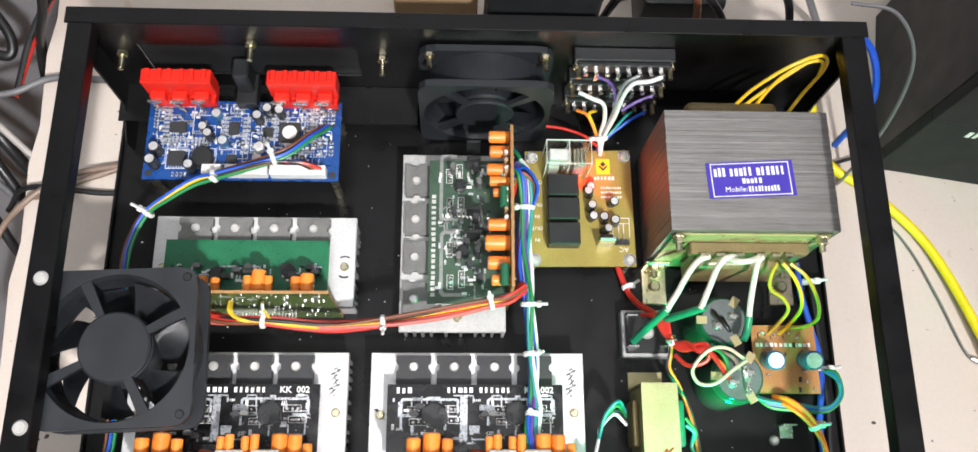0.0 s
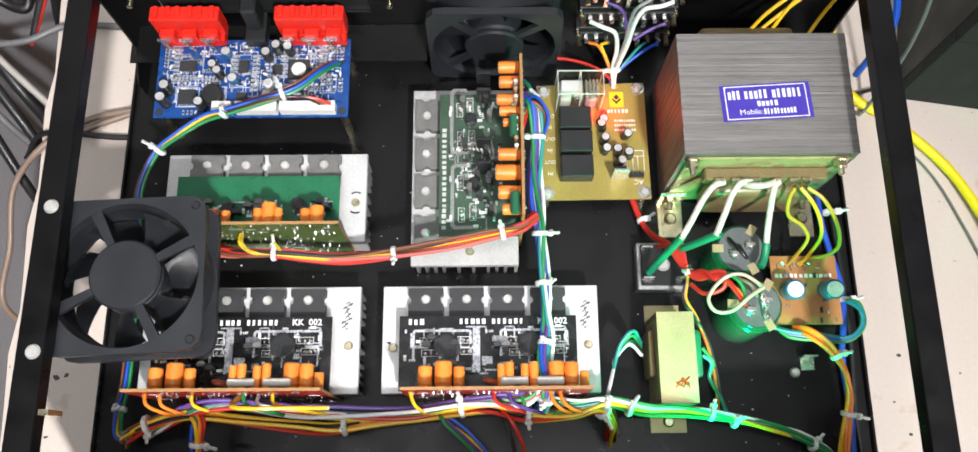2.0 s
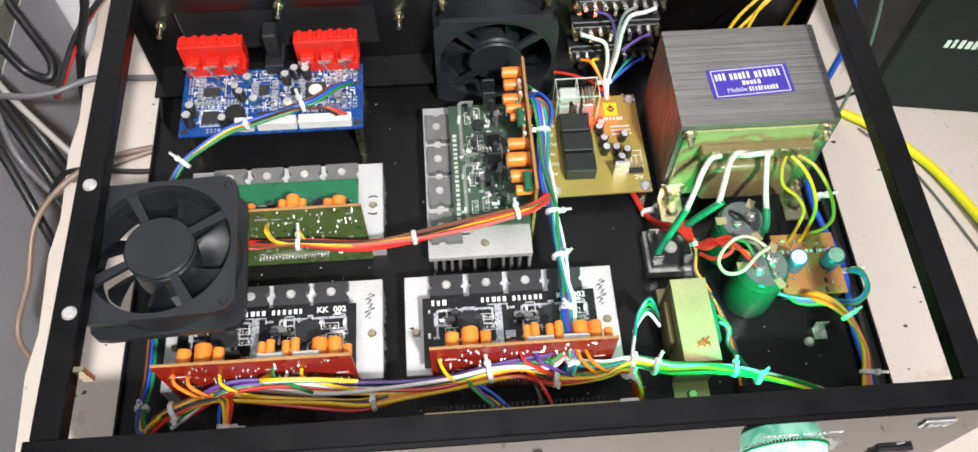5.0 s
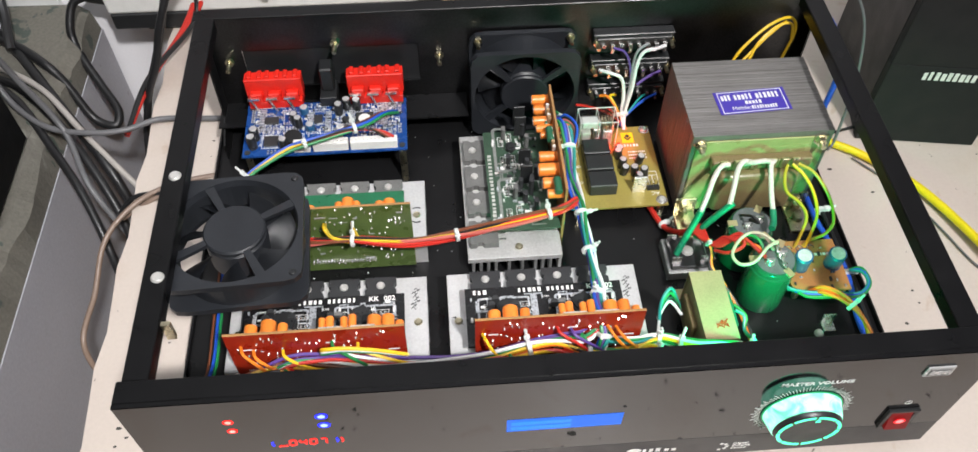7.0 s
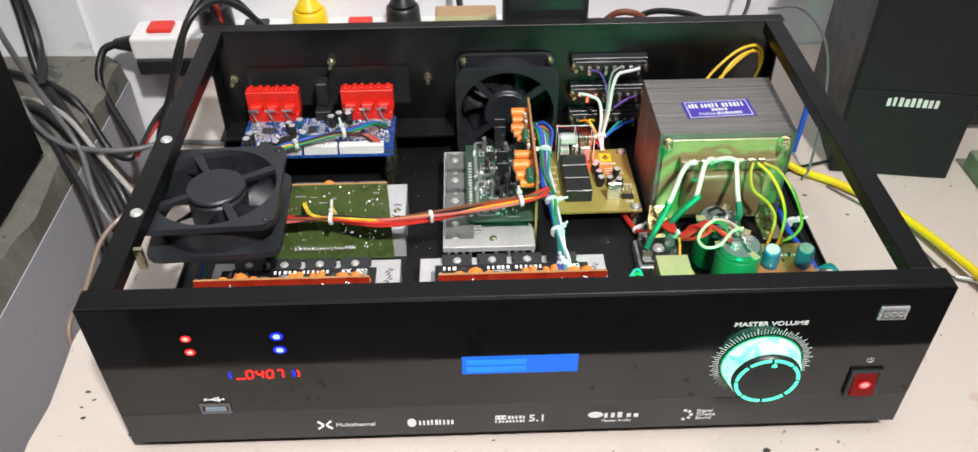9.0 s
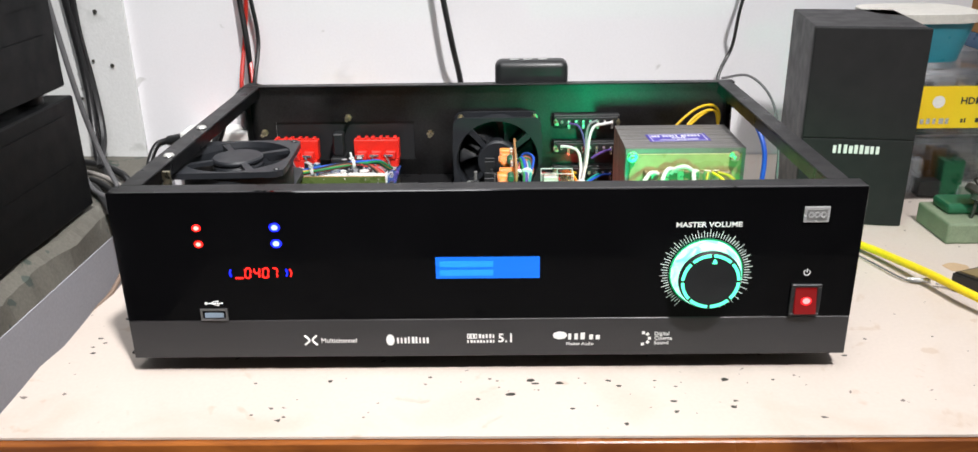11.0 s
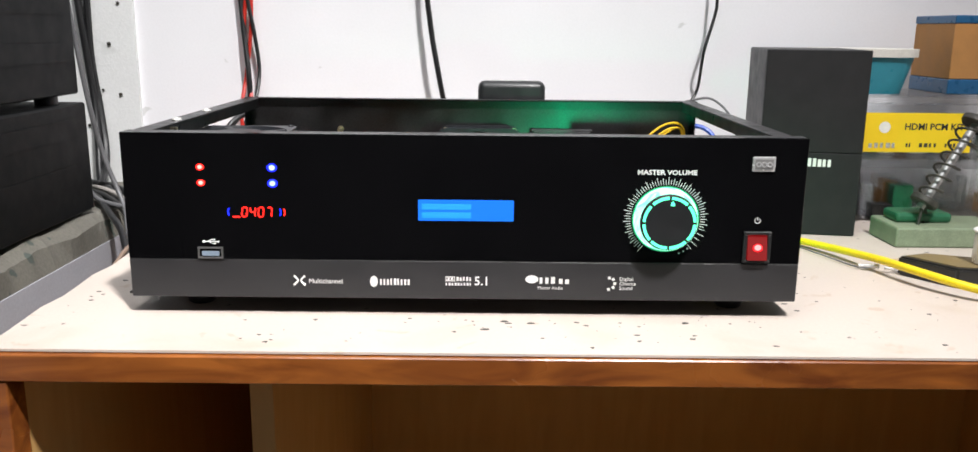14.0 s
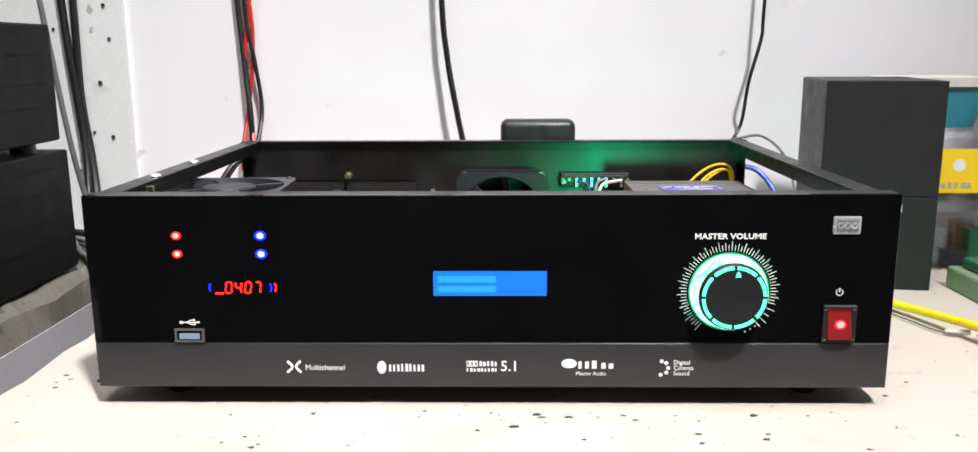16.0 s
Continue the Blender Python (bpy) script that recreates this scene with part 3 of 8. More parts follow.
slab("wall_rough", -0.9, -0.38, WALL_Y - 0.006, WALL_Y + 0.1, -0.8, 2.2, M["wall_rough"], "rough whitewashed wall with small nail holes", "wall")
# west and south walls are out of view, darkened so the glossy front mirrors black
slab("wall_west", -1.0, -0.9, -2.0, WALL_Y + 0.1, -0.8, 2.2, M["wall_unseen"], "unseen side wall, kept dark for the front panel's reflection", "wall")
slab("wall_east", 1.6, 1.7, -2.0, WALL_Y + 0.1, -0.8, 2.2, M["wall"], "white painted side wall", "wall")
slab("wall_south", -1.0, 1.7, -2.1, -2.0, -0.8, 2.2, M["wall_unseen"], "unseen wall behind the camera, kept dark for the front panel's reflection", "wall")
# floor is out of view; its pale tone throws light up under the bench
slab("floor", -1.0, 1.7, -2.1, WALL_Y + 0.1, -0.85, -0.8, M["cement"], "unseen floor, made pale to bounce light under the bench", "floor")
slab("ceiling", -1.0, 1.7, -2.1, WALL_Y + 0.1, 2.2, 2.3, M["wall"], "white painted ceiling", "ceiling")

# nail holes in the rough wall
rng = random.Random(5)
bm = B()
for i in range(46):
    x, z = rng.uniform(-0.62, -0.39), rng.uniform(0.03, 0.42)
    cyl(bm, (x, WALL_Y - 0.0065, z), rng.uniform(0.0012, 0.0024), -0.0012, "y", 7)
single("nail_heads", bm, M["iron"], "small rusty nail heads in the whitewashed wall", "nail", kind="stuff")

# masonry ledge beside the bench
ledge = thing("ledge", "bare concrete ledge with a pale painted face", "ledge", (-0.6, 0, -0.8), kind="structure")
bm = B()
n = 70
rows = []
rng = random.Random(31)
for i in range(n + 1):
    y = -0.285 + i * (WALL_Y - 0.006 + 0.285) / n
    e = rng.uniform(-0.0022, 0.0022) + 0.003 * math.sin(i * 0.41)
    h = 0.006 + 0.0012 * math.sin(i * 0.77) + rng.uniform(-0.0006, 0.0006)
    rows.append([bm.verts.new(q) for q in ((-0.9, y, h), (-0.55, y, h + 0.003), (-0.366 + e, y, h), (-0.357 + e, y, h - 0.008), (-0.354, y, -0.022), (-0.9, y, -0.022))])
for a, b in zip(rows, rows[1:]):
    for k in range(6):
        bm.faces.new((a[k], a[(k + 1) % 6], b[(k + 1) % 6], b[k]))
bm.faces.new(rows[0][::-1])
bm.faces.new(rows[-1])
bmesh.ops.recalc_face_normals(bm, faces=bm.faces)
part("ledge_top", bm, M["concrete"], ledge, "worn bare concrete with chipped edge")
bm = B()
box(bm, -0.9, -0.353, -0.285, WALL_Y - 0.006, -0.8, -0.022)
part("ledge_face", bm, M["ledge_paint"], ledge, "pale painted plaster face")

# ---------------------------------------------------------------- workbench
EDGE_Y = -0.066
bench = thing("workbench", "wooden workbench with a stained cream laminate top", "workbench", (0.4, 0.2, -0.8))
bm = B()
pts = [(-0.280, EDGE_Y + 0.002), (1.25, EDGE_Y - 0.004), (1.25, WALL_Y - 0.002)] + [(-0.280 + 0.0018 * math.sin(i * 2.1), WALL_Y - 0.002 - i * 0.026) for i in range(20)]
prism(bm, pts, -0.0015, 0.0)
part("laminate", bm, M["table"], bench, "cream laminate sheet, chipped and stained")
bm = B()
box(bm, -0.278, 1.25, EDGE_Y + 0.006, WALL_Y - 0.003, -0.019, -0.0016)
part("top_board", bm, M["wood_in"], bench)
bm = B()
box(bm, -0.279, 1.25, EDGE_Y - 0.002, EDGE_Y + 0.0055, -0.0190, -0.0022, 0.0008)
part("edge_strip", bm, M["wood_edge"], bench, "dark varnished wooden edge strip")
bm = B()
box(bm, -0.279, -0.264, EDGE_Y - 0.001, EDGE_Y + 0.018, -0.8, -0.0193, 0.0008)
part("leg", bm, M["wood_edge"], bench, "dark varnished upright")
for x0, x1, y0, y1 in ((-0.2765, -0.2655, EDGE_Y + 0.0185, WALL_Y - 0.006), (-0.138, -0.123, EDGE_Y + 0.05, WALL_Y - 0.016), (0.60, 0.612, EDGE_Y + 0.02, WALL_Y - 0.016)):
    bm = B()
    box(bm, x0, x1, y0, y1, -0.8, -0.0195, 0.0005)
    part("partition", bm, M["wood_in"], bench, "pale plywood partition")
bm = B()
box(bm, -0.2650, 1.25, WALL_Y - 0.0155, WALL_Y - 0.006, -0.8, -0.0195)
part("back_board", bm, M["wood_in"], bench, "plywood back")
bm = B()
box(bm, -0.2650, 1.25, EDGE_Y + 0.02, WALL_Y - 0.0165, -0.46, -0.445)
part("shelf", bm, M["wood_in"], bench)

# burn marks, chips and dark specks on the laminate
rng = random.Random(11)
bm = B()
for i in range(100):
    if i >= 70:
        x, y = rng.choice((rng.gauss(0.11, 0.05), rng.gauss(0.02, 0.05), rng.uniform(-0.1, 0.24))), rng.choice((rng.uniform(-0.055, -0.006), rng.gauss(-0.012, 0.006)))
        y = min(y, -0.003)
    elif i < 18:
        x, y = rng.uniform(-0.14, 0.20), rng.uniform(-0.05, -0.004)
    elif i < 48:
        x, y = rng.uniform(0.218, 0.42), rng.uniform(-0.06, 0.24)
    else:
        x, y = rng.choice((rng.uniform(-0.275, -0.222), rng.uniform(0.22, 0.42))), rng.uniform(-0.05, 0.30)
    r = rng.choice((0.0004, 0.0005, 0.0007, 0.0009, 0.0013, 0.0018) if i % 13 else (0.0020, 0.0026))
    k = rng.uniform(0, 6.28)
    prism(bm, [(x + r * rng.uniform(0.5, 1.6) * math.cos(k + j * 1.047), y + r * rng.uniform(0.4, 1.0) * math.sin(k + j * 1.047)) for j in range(6)], 0.0, 0.00018)
bmesh.ops.recalc_face_normals(bm, faces=bm.faces)
single("burn_specks", bm, M["iron"], "dark burn specks and crumbs on the laminate top", "debris", kind="stuff")

bm = B()
prism(bm, [(0.359 + 0.0095 * math.cos(i * 0.45) * (1 + 0.12 * math.sin(i * 2.3)), 0.150 + 0.0085 * math.sin(i * 0.45) * (1 + 0.1 * math.sin(i * 3.1))) for i in range(14)], 0.0, 0.0002)
single("flux_stain", bm, M["stain"], "round tan flux stain on the laminate top", "stain")

# ---------------------------------------------------------------- amplifier case
X, D, Z0, Z1, BASE = 0.215, 0.287, 0.012, 0.1185, 0.014
case = thing("amplifier_case", "black metal amplifier case, lid off, with a glossy black front", "amplifier", (0, 0.14, 0))
bm = B()
box(bm, -0.2185, 0.2165, 0.0042, 0.2855, BASE - 0.0015, BASE, 0.0003)
box(bm, -0.2185, -0.2173, 0.012, 0.280, BASE, BASE + 0.004)
box(bm, 0.2153, 0.2165, 0.012, 0.280, BASE, BASE + 0.004)
part("base_plate", bm, M["sheet"], case, "black coated steel base plate")
for sx in (-1, 1):
    bm = B()
    r0, r1 = (-0.2125, -0.2000) if sx < 0 else (0.1968, 0.2093)
    box(bm, r0, r1, 0.0146, 0.2784, 0.1170, 0.1183, 0.0004)
    box(bm, r0, r0 + 0.0012, 0.0146, 0.2784, 0.1090, 0.1169)
    box(bm, r1 - 0.0012, r1, 0.0146, 0.2784, 0.1090, 0.1169)
    WX = -0.2117 if sx < 0 else 0.2073
    part("side_rail", bm, M["rail"], case, "black folded steel rail")
    # gusset wings of back and front
    bm = B()
    w = [(0.2845, BASE), (0.2845, 0.1165), (0.2712, 0.1165), (0.2692, 0.038), (0.2490, 0.028), (0.2490, BASE)]
    prism(bm, w, 0, 0.0012, Matrix(((0, 0, 1, WX), (1, 0, 0, 0), (0, 1, 0, 0), (0, 0, 0, 1))))
    bmesh.ops.recalc_face_normals(bm, faces=bm.faces)
    part("back_wing", bm, M["sheet"], case)
    bm = B()
    w = [(0.0048, BASE), (0.0048, 0.1165), (0.0145, 0.1165), (0.022, BASE)]
    prism(bm, w, 0, 0.0012, Matrix(((0, 0, 1, WX), (1, 0, 0, 0), (0, 1, 0, 0), (0, 0, 0, 1))))
    bmesh.ops.recalc_face_normals(bm, faces=bm.faces)
    part("front_wing", bm, M["sheet"], case)
# back panel with a slot for the sockets
bm = B()
loops = [[bm.verts.new((x, y, z)) for x, z in ((x0, z0), (x1, z0), (x1, z1), (x0, z1))] for y in (0.2848, 0.2862) for x0, x1, z0, z1 in ((-0.2140, 0.2110, BASE, 0.1169), (-0.190, -0.067, 0.050, 0.085))]
for p, q in ((0, 1), (2, 3), (0, 2), (1, 3)):
    for k in range(4):
        bm.faces.new((loops[p][k], loops[p][(k + 1) % 4], loops[q][(k + 1) % 4], loops[q][k]))
bmesh.ops.recalc_face_normals(bm, faces=bm.faces)
part("back_panel", bm, M["satin"], case, "black steel rear panel with a socket slot")
bm = B()
box(bm, -0.2145, 0.2115, 0.2785, 0.2880, 0.1170, 0.1184, 0.0004)
box(bm, -0.2145, 0.2115, 0.2866, 0.2880, 0.1060, 0.1169)
part("back_rim", bm, M["rail"], case, "black folded rear rim")
bm = B()
box(bm, -0.190, -0.067, 0.2866, 0.2878, 0.046, 0.090)
part("socket_plate", bm, M["plastic"], case, "black plastic socket plate")
bm = B()
box(bm, -0.2145, -0.034, 0.2600, 0.2845, 0.0345, 0.0357)
part("inner_shelf", bm, M["sheet"], case, "narrow black step at the rear")
bm = B()
box(bm, -0.2150, 0.2150, 0.0030, 0.0145, 0.1172, 0.1184, 0.0003)
part("front_rim", bm, M["rail"], case, "black folded front rim")
bm = B()
box(bm, -0.2140, 0.2140, 0.0030, 0.0041, BASE, 0.1171)
part("inner_front", bm, M["sheet"], case)
for x, y in ((-0.18, 0.03), (0.18, 0.03), (-0.18, 0.26), (0.18, 0.26)):
    bm = B()
    cyl(bm, (x, y, 0), 0.009, 0.0125, "z", 20, 0.0105, bevel=0.001)
    part("foot", bm, M["plastic"], case, "round black rubber foot", smooth=True)
for x, y in ((-0.2055, 0.142), (-0.2045, 0.073)):
    screw(case, (x, y, 0.1183), "z", 0.0036, 0.0016)
for x, z, k in ((-0.125, 0.089, 1), (-0.200, 0.076, 1), (-0.053, 0.074, 1)):
    bm = B()
    cyl(bm, (x, 0.2846, z), 0.0032, -0.0026, "y", 6)
    cyl(bm, (x, 0.2820, z), 0.0016, -0.0085, "y", 10)
    part("bolt", bm, M["brass"], case, "plated bolt with a nut", smooth=True)
bm = B()
box(bm, -0.1995, -0.1950, 0.045, 0.0475, 0.1030, 0.1165)
part("bracket", bm, M["brass"], case)

# solder crumbs and dust on the floor of the case
rng = random.Random(19)
bm = B()
for i in range(150):
    x, y = rng.uniform(-0.20, 0.205), rng.uniform(0.012, 0.27)
    r = rng.choice((0.00022, 0.0003, 0.0003, 0.0004, 0.0006))
    k = rng.uniform(0, 6.28)
    prism(bm, [(x + r * rng.uniform(0.6, 1.3) * math.cos(k + j * 1.2566), y + r * rng.uniform(0.5, 1.2) * math.sin(k + j * 1.2566)) for j in range(5)], BASE, BASE + r * 0.7)
bmesh.ops.recalc_face_normals(bm, faces=bm.faces)
single("solder_crumbs", bm, M["tie"], "pale solder crumbs and dust on the black case floor", "debris", kind="stuff")

# glossy front
front = part("front_panel", (lambda b: (box(b, -X, X, 0, 0.0029, 0.0375, Z1, 0.0004), b)[1])(B()), M["panel"], case, "glossy black acrylic front panel")
bm = B()
box(bm, -X, X, 0.0002, 0.0029, Z0, 0.0373, 0.0004)
lower = part("lower_strip", bm, M["strip"], case, "matte charcoal lower strip with printed marks")
FACE = Matrix(((1, 0, 0, 0), (0, 0, -1, 0), (0, 1, 0, 0), (0, 0, 0, 1)))


def on_face(x, z, y=-0.0001):
    return Matrix.Translation((x, y, z)) @ FACE


# display window
bm = B()
box(bm, -0.0295, 0.0310, -0.0003, 0.0, 0.0640, 0.0775)
lcd = part("display", bm, M["lcd"], front, "lit blue character display")
bm = B()
for z in (0.0676, 0.0731):
    bm = B()
    box(bm, -0.0272, 0.0040, -0.0005, -0.0003, z - 0.0018, z + 0.0018)
    part("display_line", bm, M["lcd_pale"], front, "paler row of the display")
# status lights
for x, z, c, hot in ((-0.166, 0.097, "led_red", "led_hot"), (-0.166, 0.087, "led_red", "led_hot"), (-0.121, 0.097, "led_blue", "led_blue_hot"), (-0.121, 0.087, "led_blue", "led_blue_hot")):
    bm = B()
    r = 0.0026 if c == "led_red" else 0.0032
    prism(bm, [(r * math.cos(i * 0.52), 0.82 * r * math.sin(i * 0.52)) for i in range(12)], -0.0002, 0.0002, on_face(x, z))
    part("indicator", bm, M[c], front, "lit red indicator" if c == "led_red" else "lit blue indicator")
    bm = B()
    prism(bm, [(0.58 * r * math.cos(i * 0.52), 0.5 * r * math.sin(i * 0.52)) for i in range(12)], 0.0002, 0.0004, on_face(x, z))
    part("indicator_core", bm, M[hot], front)
# seven-segment counter
SEG = {"0": "abcdef", "4": "fgbc", "7": "abc"}
bm = B()
for k, ch in enumerate("0407"):
    x, z, w, h = -0.1395 + k * 0.0052, 0.0685, 0.0031, 0.0060
    for s in SEG[ch]:
        u, v, hor = {"a": (0, h / 2, 1), "g": (0, 0, 1), "d": (0, -h / 2, 1), "b": (w / 2, h / 4, 0), "c": (w / 2, -h / 4, 0), "f": (-w / 2, h / 4, 0), "e": (-w / 2, -h / 4, 0)}[s]
        sl = 0.12 * v
        a, b = (w * 0.36, 0.00042) if hor else (0.00042, h * 0.20)
        box(bm, x + u + sl - a, x + u + sl + a, -0.0003, -0.0001, z + v - b, z + v + b)
box(bm, -0.1470, -0.1425, -0.0003, -0.0001, 0.0648, 0.0658)
part("counter", bm, M["digit"], front, "red seven-segment figures")
for x, c in ((-0.150, "led_blue"), (-0.1165, "led_blue"), (-0.1140, "digit")):
    bm = B()
    ring_band(bm, (x + (0.004 if x < -0.13 else -0.004), 0.0685), 0.0036, 0.0044, -0.0003, -0.0001, *((235, 305) if x < -0.13 else (55, 125)), seg=60)
    part("arc_mark", bm, M["led_blue"] if c == "led_blue" else M["digit"], front)
# memory-stick socket
bm = B()
for q in ((-0.1705, -0.1545, 0.0445, 0.0455), (-0.1705, -0.1545, 0.0380, 0.0390), (-0.1705, -0.1695, 0.0390, 0.0445), (-0.1555, -0.1545, 0.0390, 0.0445)):
    box(bm, q[0], q[1], -0.0012, 0.0, q[2], q[3])
port = part("usb_socket", bm, M["socket_rim"], front, "dull metal socket frame")
bm = B()
box(bm, -0.1680, -0.1570, -0.0010, -0.0001, 0.0398, 0.0428)
part("tongue", bm, M["tongue"], front, "dull grey-blue plastic tongue")
bm = B()
tube(bm, [(-0.1665, -0.0003, 0.0490), (-0.1575, -0.0003, 0.0490)], 0.0003, 4)
for a, b in (((-0.1640, 0.0490), (-0.1615, 0.0503)), ((-0.1615, 0.0503), (-0.1600, 0.0503)), ((-0.1635, 0.0490), (-0.1610, 0.0478)), ((-0.1610, 0.0478), (-0.1597, 0.0478))):
    tube(bm, [(a[0], -0.0003, a[1]), (b[0], -0.0003, b[1])], 0.00025, 4)
for x, z, r in ((-0.1666, 0.0490, 0.0009), (-0.1597, 0.0503, 0.0006), (-0.1594, 0.0478, 0.0006), (-0.1572, 0.0490, 0.0006)):
    cyl(bm, (x, 0, z), r, -0.0004, "y", 10)
part("socket_symbol", bm, M["silk"], front)
# volume knob
KX, KZ = 0.1275, 0.0665
bm = B()
ring_band(bm, (KX, KZ), 0.0165, 0.0198, -0.0004, 0.0, 0, 360, 64)
part("knob_seat", bm, M["plastic"], front)
bm = B()
ring_band(bm, (KX, KZ), 0.0165, 0.0213, -0.0009, -0.0004, 0, 360, 64)
part("ring_rim", bm, M["rim_green"], front, "deep green rim of the lit ring")
bm = B()
cyl(bm, (KX, -0.0009, KZ), 0.0205, -0.0082, "y", 48, 0.0186)
part("light_ring", bm, M["halo"], front, "glowing green-white ring round the knob")
knob = part("volume_knob", (lambda b: (cyl(b, (KX, -0.0092, KZ), 0.0180, -0.0033, "y", 48, 0.0176, bevel=0.0008), b)[1])(B()), M["plastic"], front, "black round volume knob with a lit rim", smooth=True)
for i in range(8):
    bm = B()
    ring_band(bm, (KX, KZ), 0.0150, 0.0167, -0.0129, -0.0124, i * 45 + 3, i * 45 + 42, 72)
    part("lit_segment", bm, M["ring"], knob, "glowing green segment")
bm = B()
prism(bm, [(-0.0014, -0.0018), (0.0014, -0.0018), (0.0009, 0.0), (0.0, 0.0012), (-0.0009, 0.0)], 0, 0.0004, on_face(KX + 0.0015, KZ + 0.0128, -0.0125))
part("pointer", bm, M["ring"], knob, "glowing pointer mark")
bm = B()
for i in range(72):
    a = -142 + i * 4.0
    if a > 108 and i % 2:
        continue
    r1 = 0.0272 if i % 4 == 0 else (0.0262 if i % 2 == 0 else 0.0252)
    t = radians(a)
    u = Vector((math.sin(t), 0, math.cos(t)))
    s = Vector((math.cos(t), 0, -math.sin(t)))
    c = Vector((KX, 0, KZ))
    vs = [bm.verts.new(c + u * r + s * (k * 0.00015) + Vector((0, y, 0))) for y in (-0.0003, -0.0001) for r, k in ((0.0222, -1), (0.0222, 1), (r1, 1), (r1, -1))]
    bm.faces.new(vs[:4])
    bm.faces.new(vs[4:])
for i in range(3):
    t = radians(142 + i * 7)
    cyl(bm, (KX + 0.0245 * math.sin(t), 0, KZ + 0.0245 * math.cos(t)), 0.0005, -0.0003, "y", 6)
part("scale_marks", bm, M["silk"], front, "printed white scale marks")
part("lettering", lettering("MASTER VOLUME", 0.0042, on_face(0.1272, 0.0962) @ Matrix.Diagonal((1.15, 1.0, 1.0, 1.0)), bold=0.0001), M["silk"], front, "white printed words")
# maker's badge, plain raised shape
bm = B()
box(bm, 0.1800, 0.1945, -0.0012, 0.0, 0.0975, 0.1070, 0.0006, seg=2)
badge = part("badge", bm, M["chrome"], front, "chromed rectangular badge")
bm = B()
box(bm, 0.1816, 0.1929, -0.0015, -0.0012, 0.0991, 0.1054)
part("badge_plate", bm, M["epoxy_grey"], front, "dark worn plate")
bm = B()
for i in range(3):
    ring_band(bm, (0.1838 + i * 0.0035, 0.1022), 0.0009, 0.0018, -0.0018, -0.0015, 0, 360, 18)
part("badge_mark", bm, M["chrome"], front, "raised bright rings")
# rocker switch
bm = B()
for q in ((0.1780, 0.1955, 0.0570, 0.0590), (0.1780, 0.1955, 0.0385, 0.0405), (0.1780, 0.1803, 0.0405, 0.0570), (0.1932, 0.1955, 0.0405, 0.0570)):
    box(bm, q[0], q[1], -0.0022, 0.0, q[2], q[3], 0.0003)
part("switch_frame", bm, M["plastic"], front, "black switch frame")
bm = B()
vs = box(bm, 0.1806, 0.1929, -0.0014, 0.0, 0.0408, 0.0568)
for v in vs:
    if v.co.y < -0.001:
        v.co.y = -0.0010 if v.co.z > 0.05 else -0.0042
part("rocker", bm, M["rocker"], front, "lit translucent red rocker")
bm = B()
prism(bm, [(0.0022 * math.cos(i * 0.52), 0.0019 * math.sin(i * 0.52)) for i in range(12)], 0, 0.0003, on_face(0.1868, 0.0490, -0.0032))
part("rocker_lamp", bm, M["lamp_spot"], front, "bright lamp spot")
bm = B()
prism(bm, [(0.0032 * math.cos(i * 0.52), 0.0027 * math.sin(i * 0.52)) for i in range(12)], 0, 0.0002, on_face(0.1868, 0.0488, -0.0031))
part("rocker_glow", bm, M["lamp_rim"], front, "red glow round the lamp")
bm = B()
ring_band(bm, (0.1862, 0.0660), 0.0015, 0.0020, -0.0003, -0.0001, 35, 325, 32)
box(bm, 0.1859, 0.1865, -0.0003, -0.0001, 0.0660, 0.0682)
part("power_symbol", bm, M["silk"], front)
# printed marks of the lower strip
rng = random.Random(3)
bm = B()
for s in (-1, 1):
    tube(bm, curve([(-0.1065 + s * 0.0035, -0.0001, 0.0268), (-0.1065 + s * 0.0010, -0.0001, 0.0236), (-0.1065 + s * 0.0037, -0.0001, 0.0204)], 6), 0.0007, 4)
part("mark", bm, M["silk"], lower, "white printed emblem")["kind"] = "stuff"
part("lettering", lettering("Multichannel", 0.0043, on_face(-0.1005, 0.0232), "LEFT"), M["silk"], lower)
bm = B()
prism(bm, [(0.0025 * math.cos(i * 0.35), 0.0037 * math.sin(i * 0.35)) for i in range(18)], 0, 0.0002, on_face(-0.0585, 0.0235))
bars(bm, -0.0545, -0.0345, 0.0212, 0.0255, 9, rng, 0, 0.0002, on_face(0, 0))
part("mark", bm, M["silk"], lower, "white printed emblem with a word shape")["kind"] = "stuff"
bm = B()
for x0, x1, z0, z1 in ((-0.0122, -0.0062, 0.0266, 0.0271), (-0.0122, -0.0062, 0.0240, 0.0245), (-0.0122, -0.0117, 0.0245, 0.0266), (-0.0067, -0.0062, 0.0245, 0.0266), (-0.0110, -0.0096, 0.0248, 0.0263), (-0.0088, -0.0074, 0.0248, 0.0263)):
    box(bm, x0, x1, -0.0002, 0.0002, z0, z1)
bars(bm, -0.0052, 0.0052, 0.0243, 0.0270, 5, rng, 0, 0.0002, on_face(0, 0))
bars(bm, -0.0122, 0.0052, 0.0212, 0.0230, 9, rng, 0, 0.0002, on_face(0, 0))
part("mark", bm, M["silk"], lower, "white printed emblem with word shapes")["kind"] = "stuff"
part("lettering", lettering("5.1", 0.0082, on_face(0.0112, 0.0240), bold=0.0001), M["silk"], lower)
bm = B()
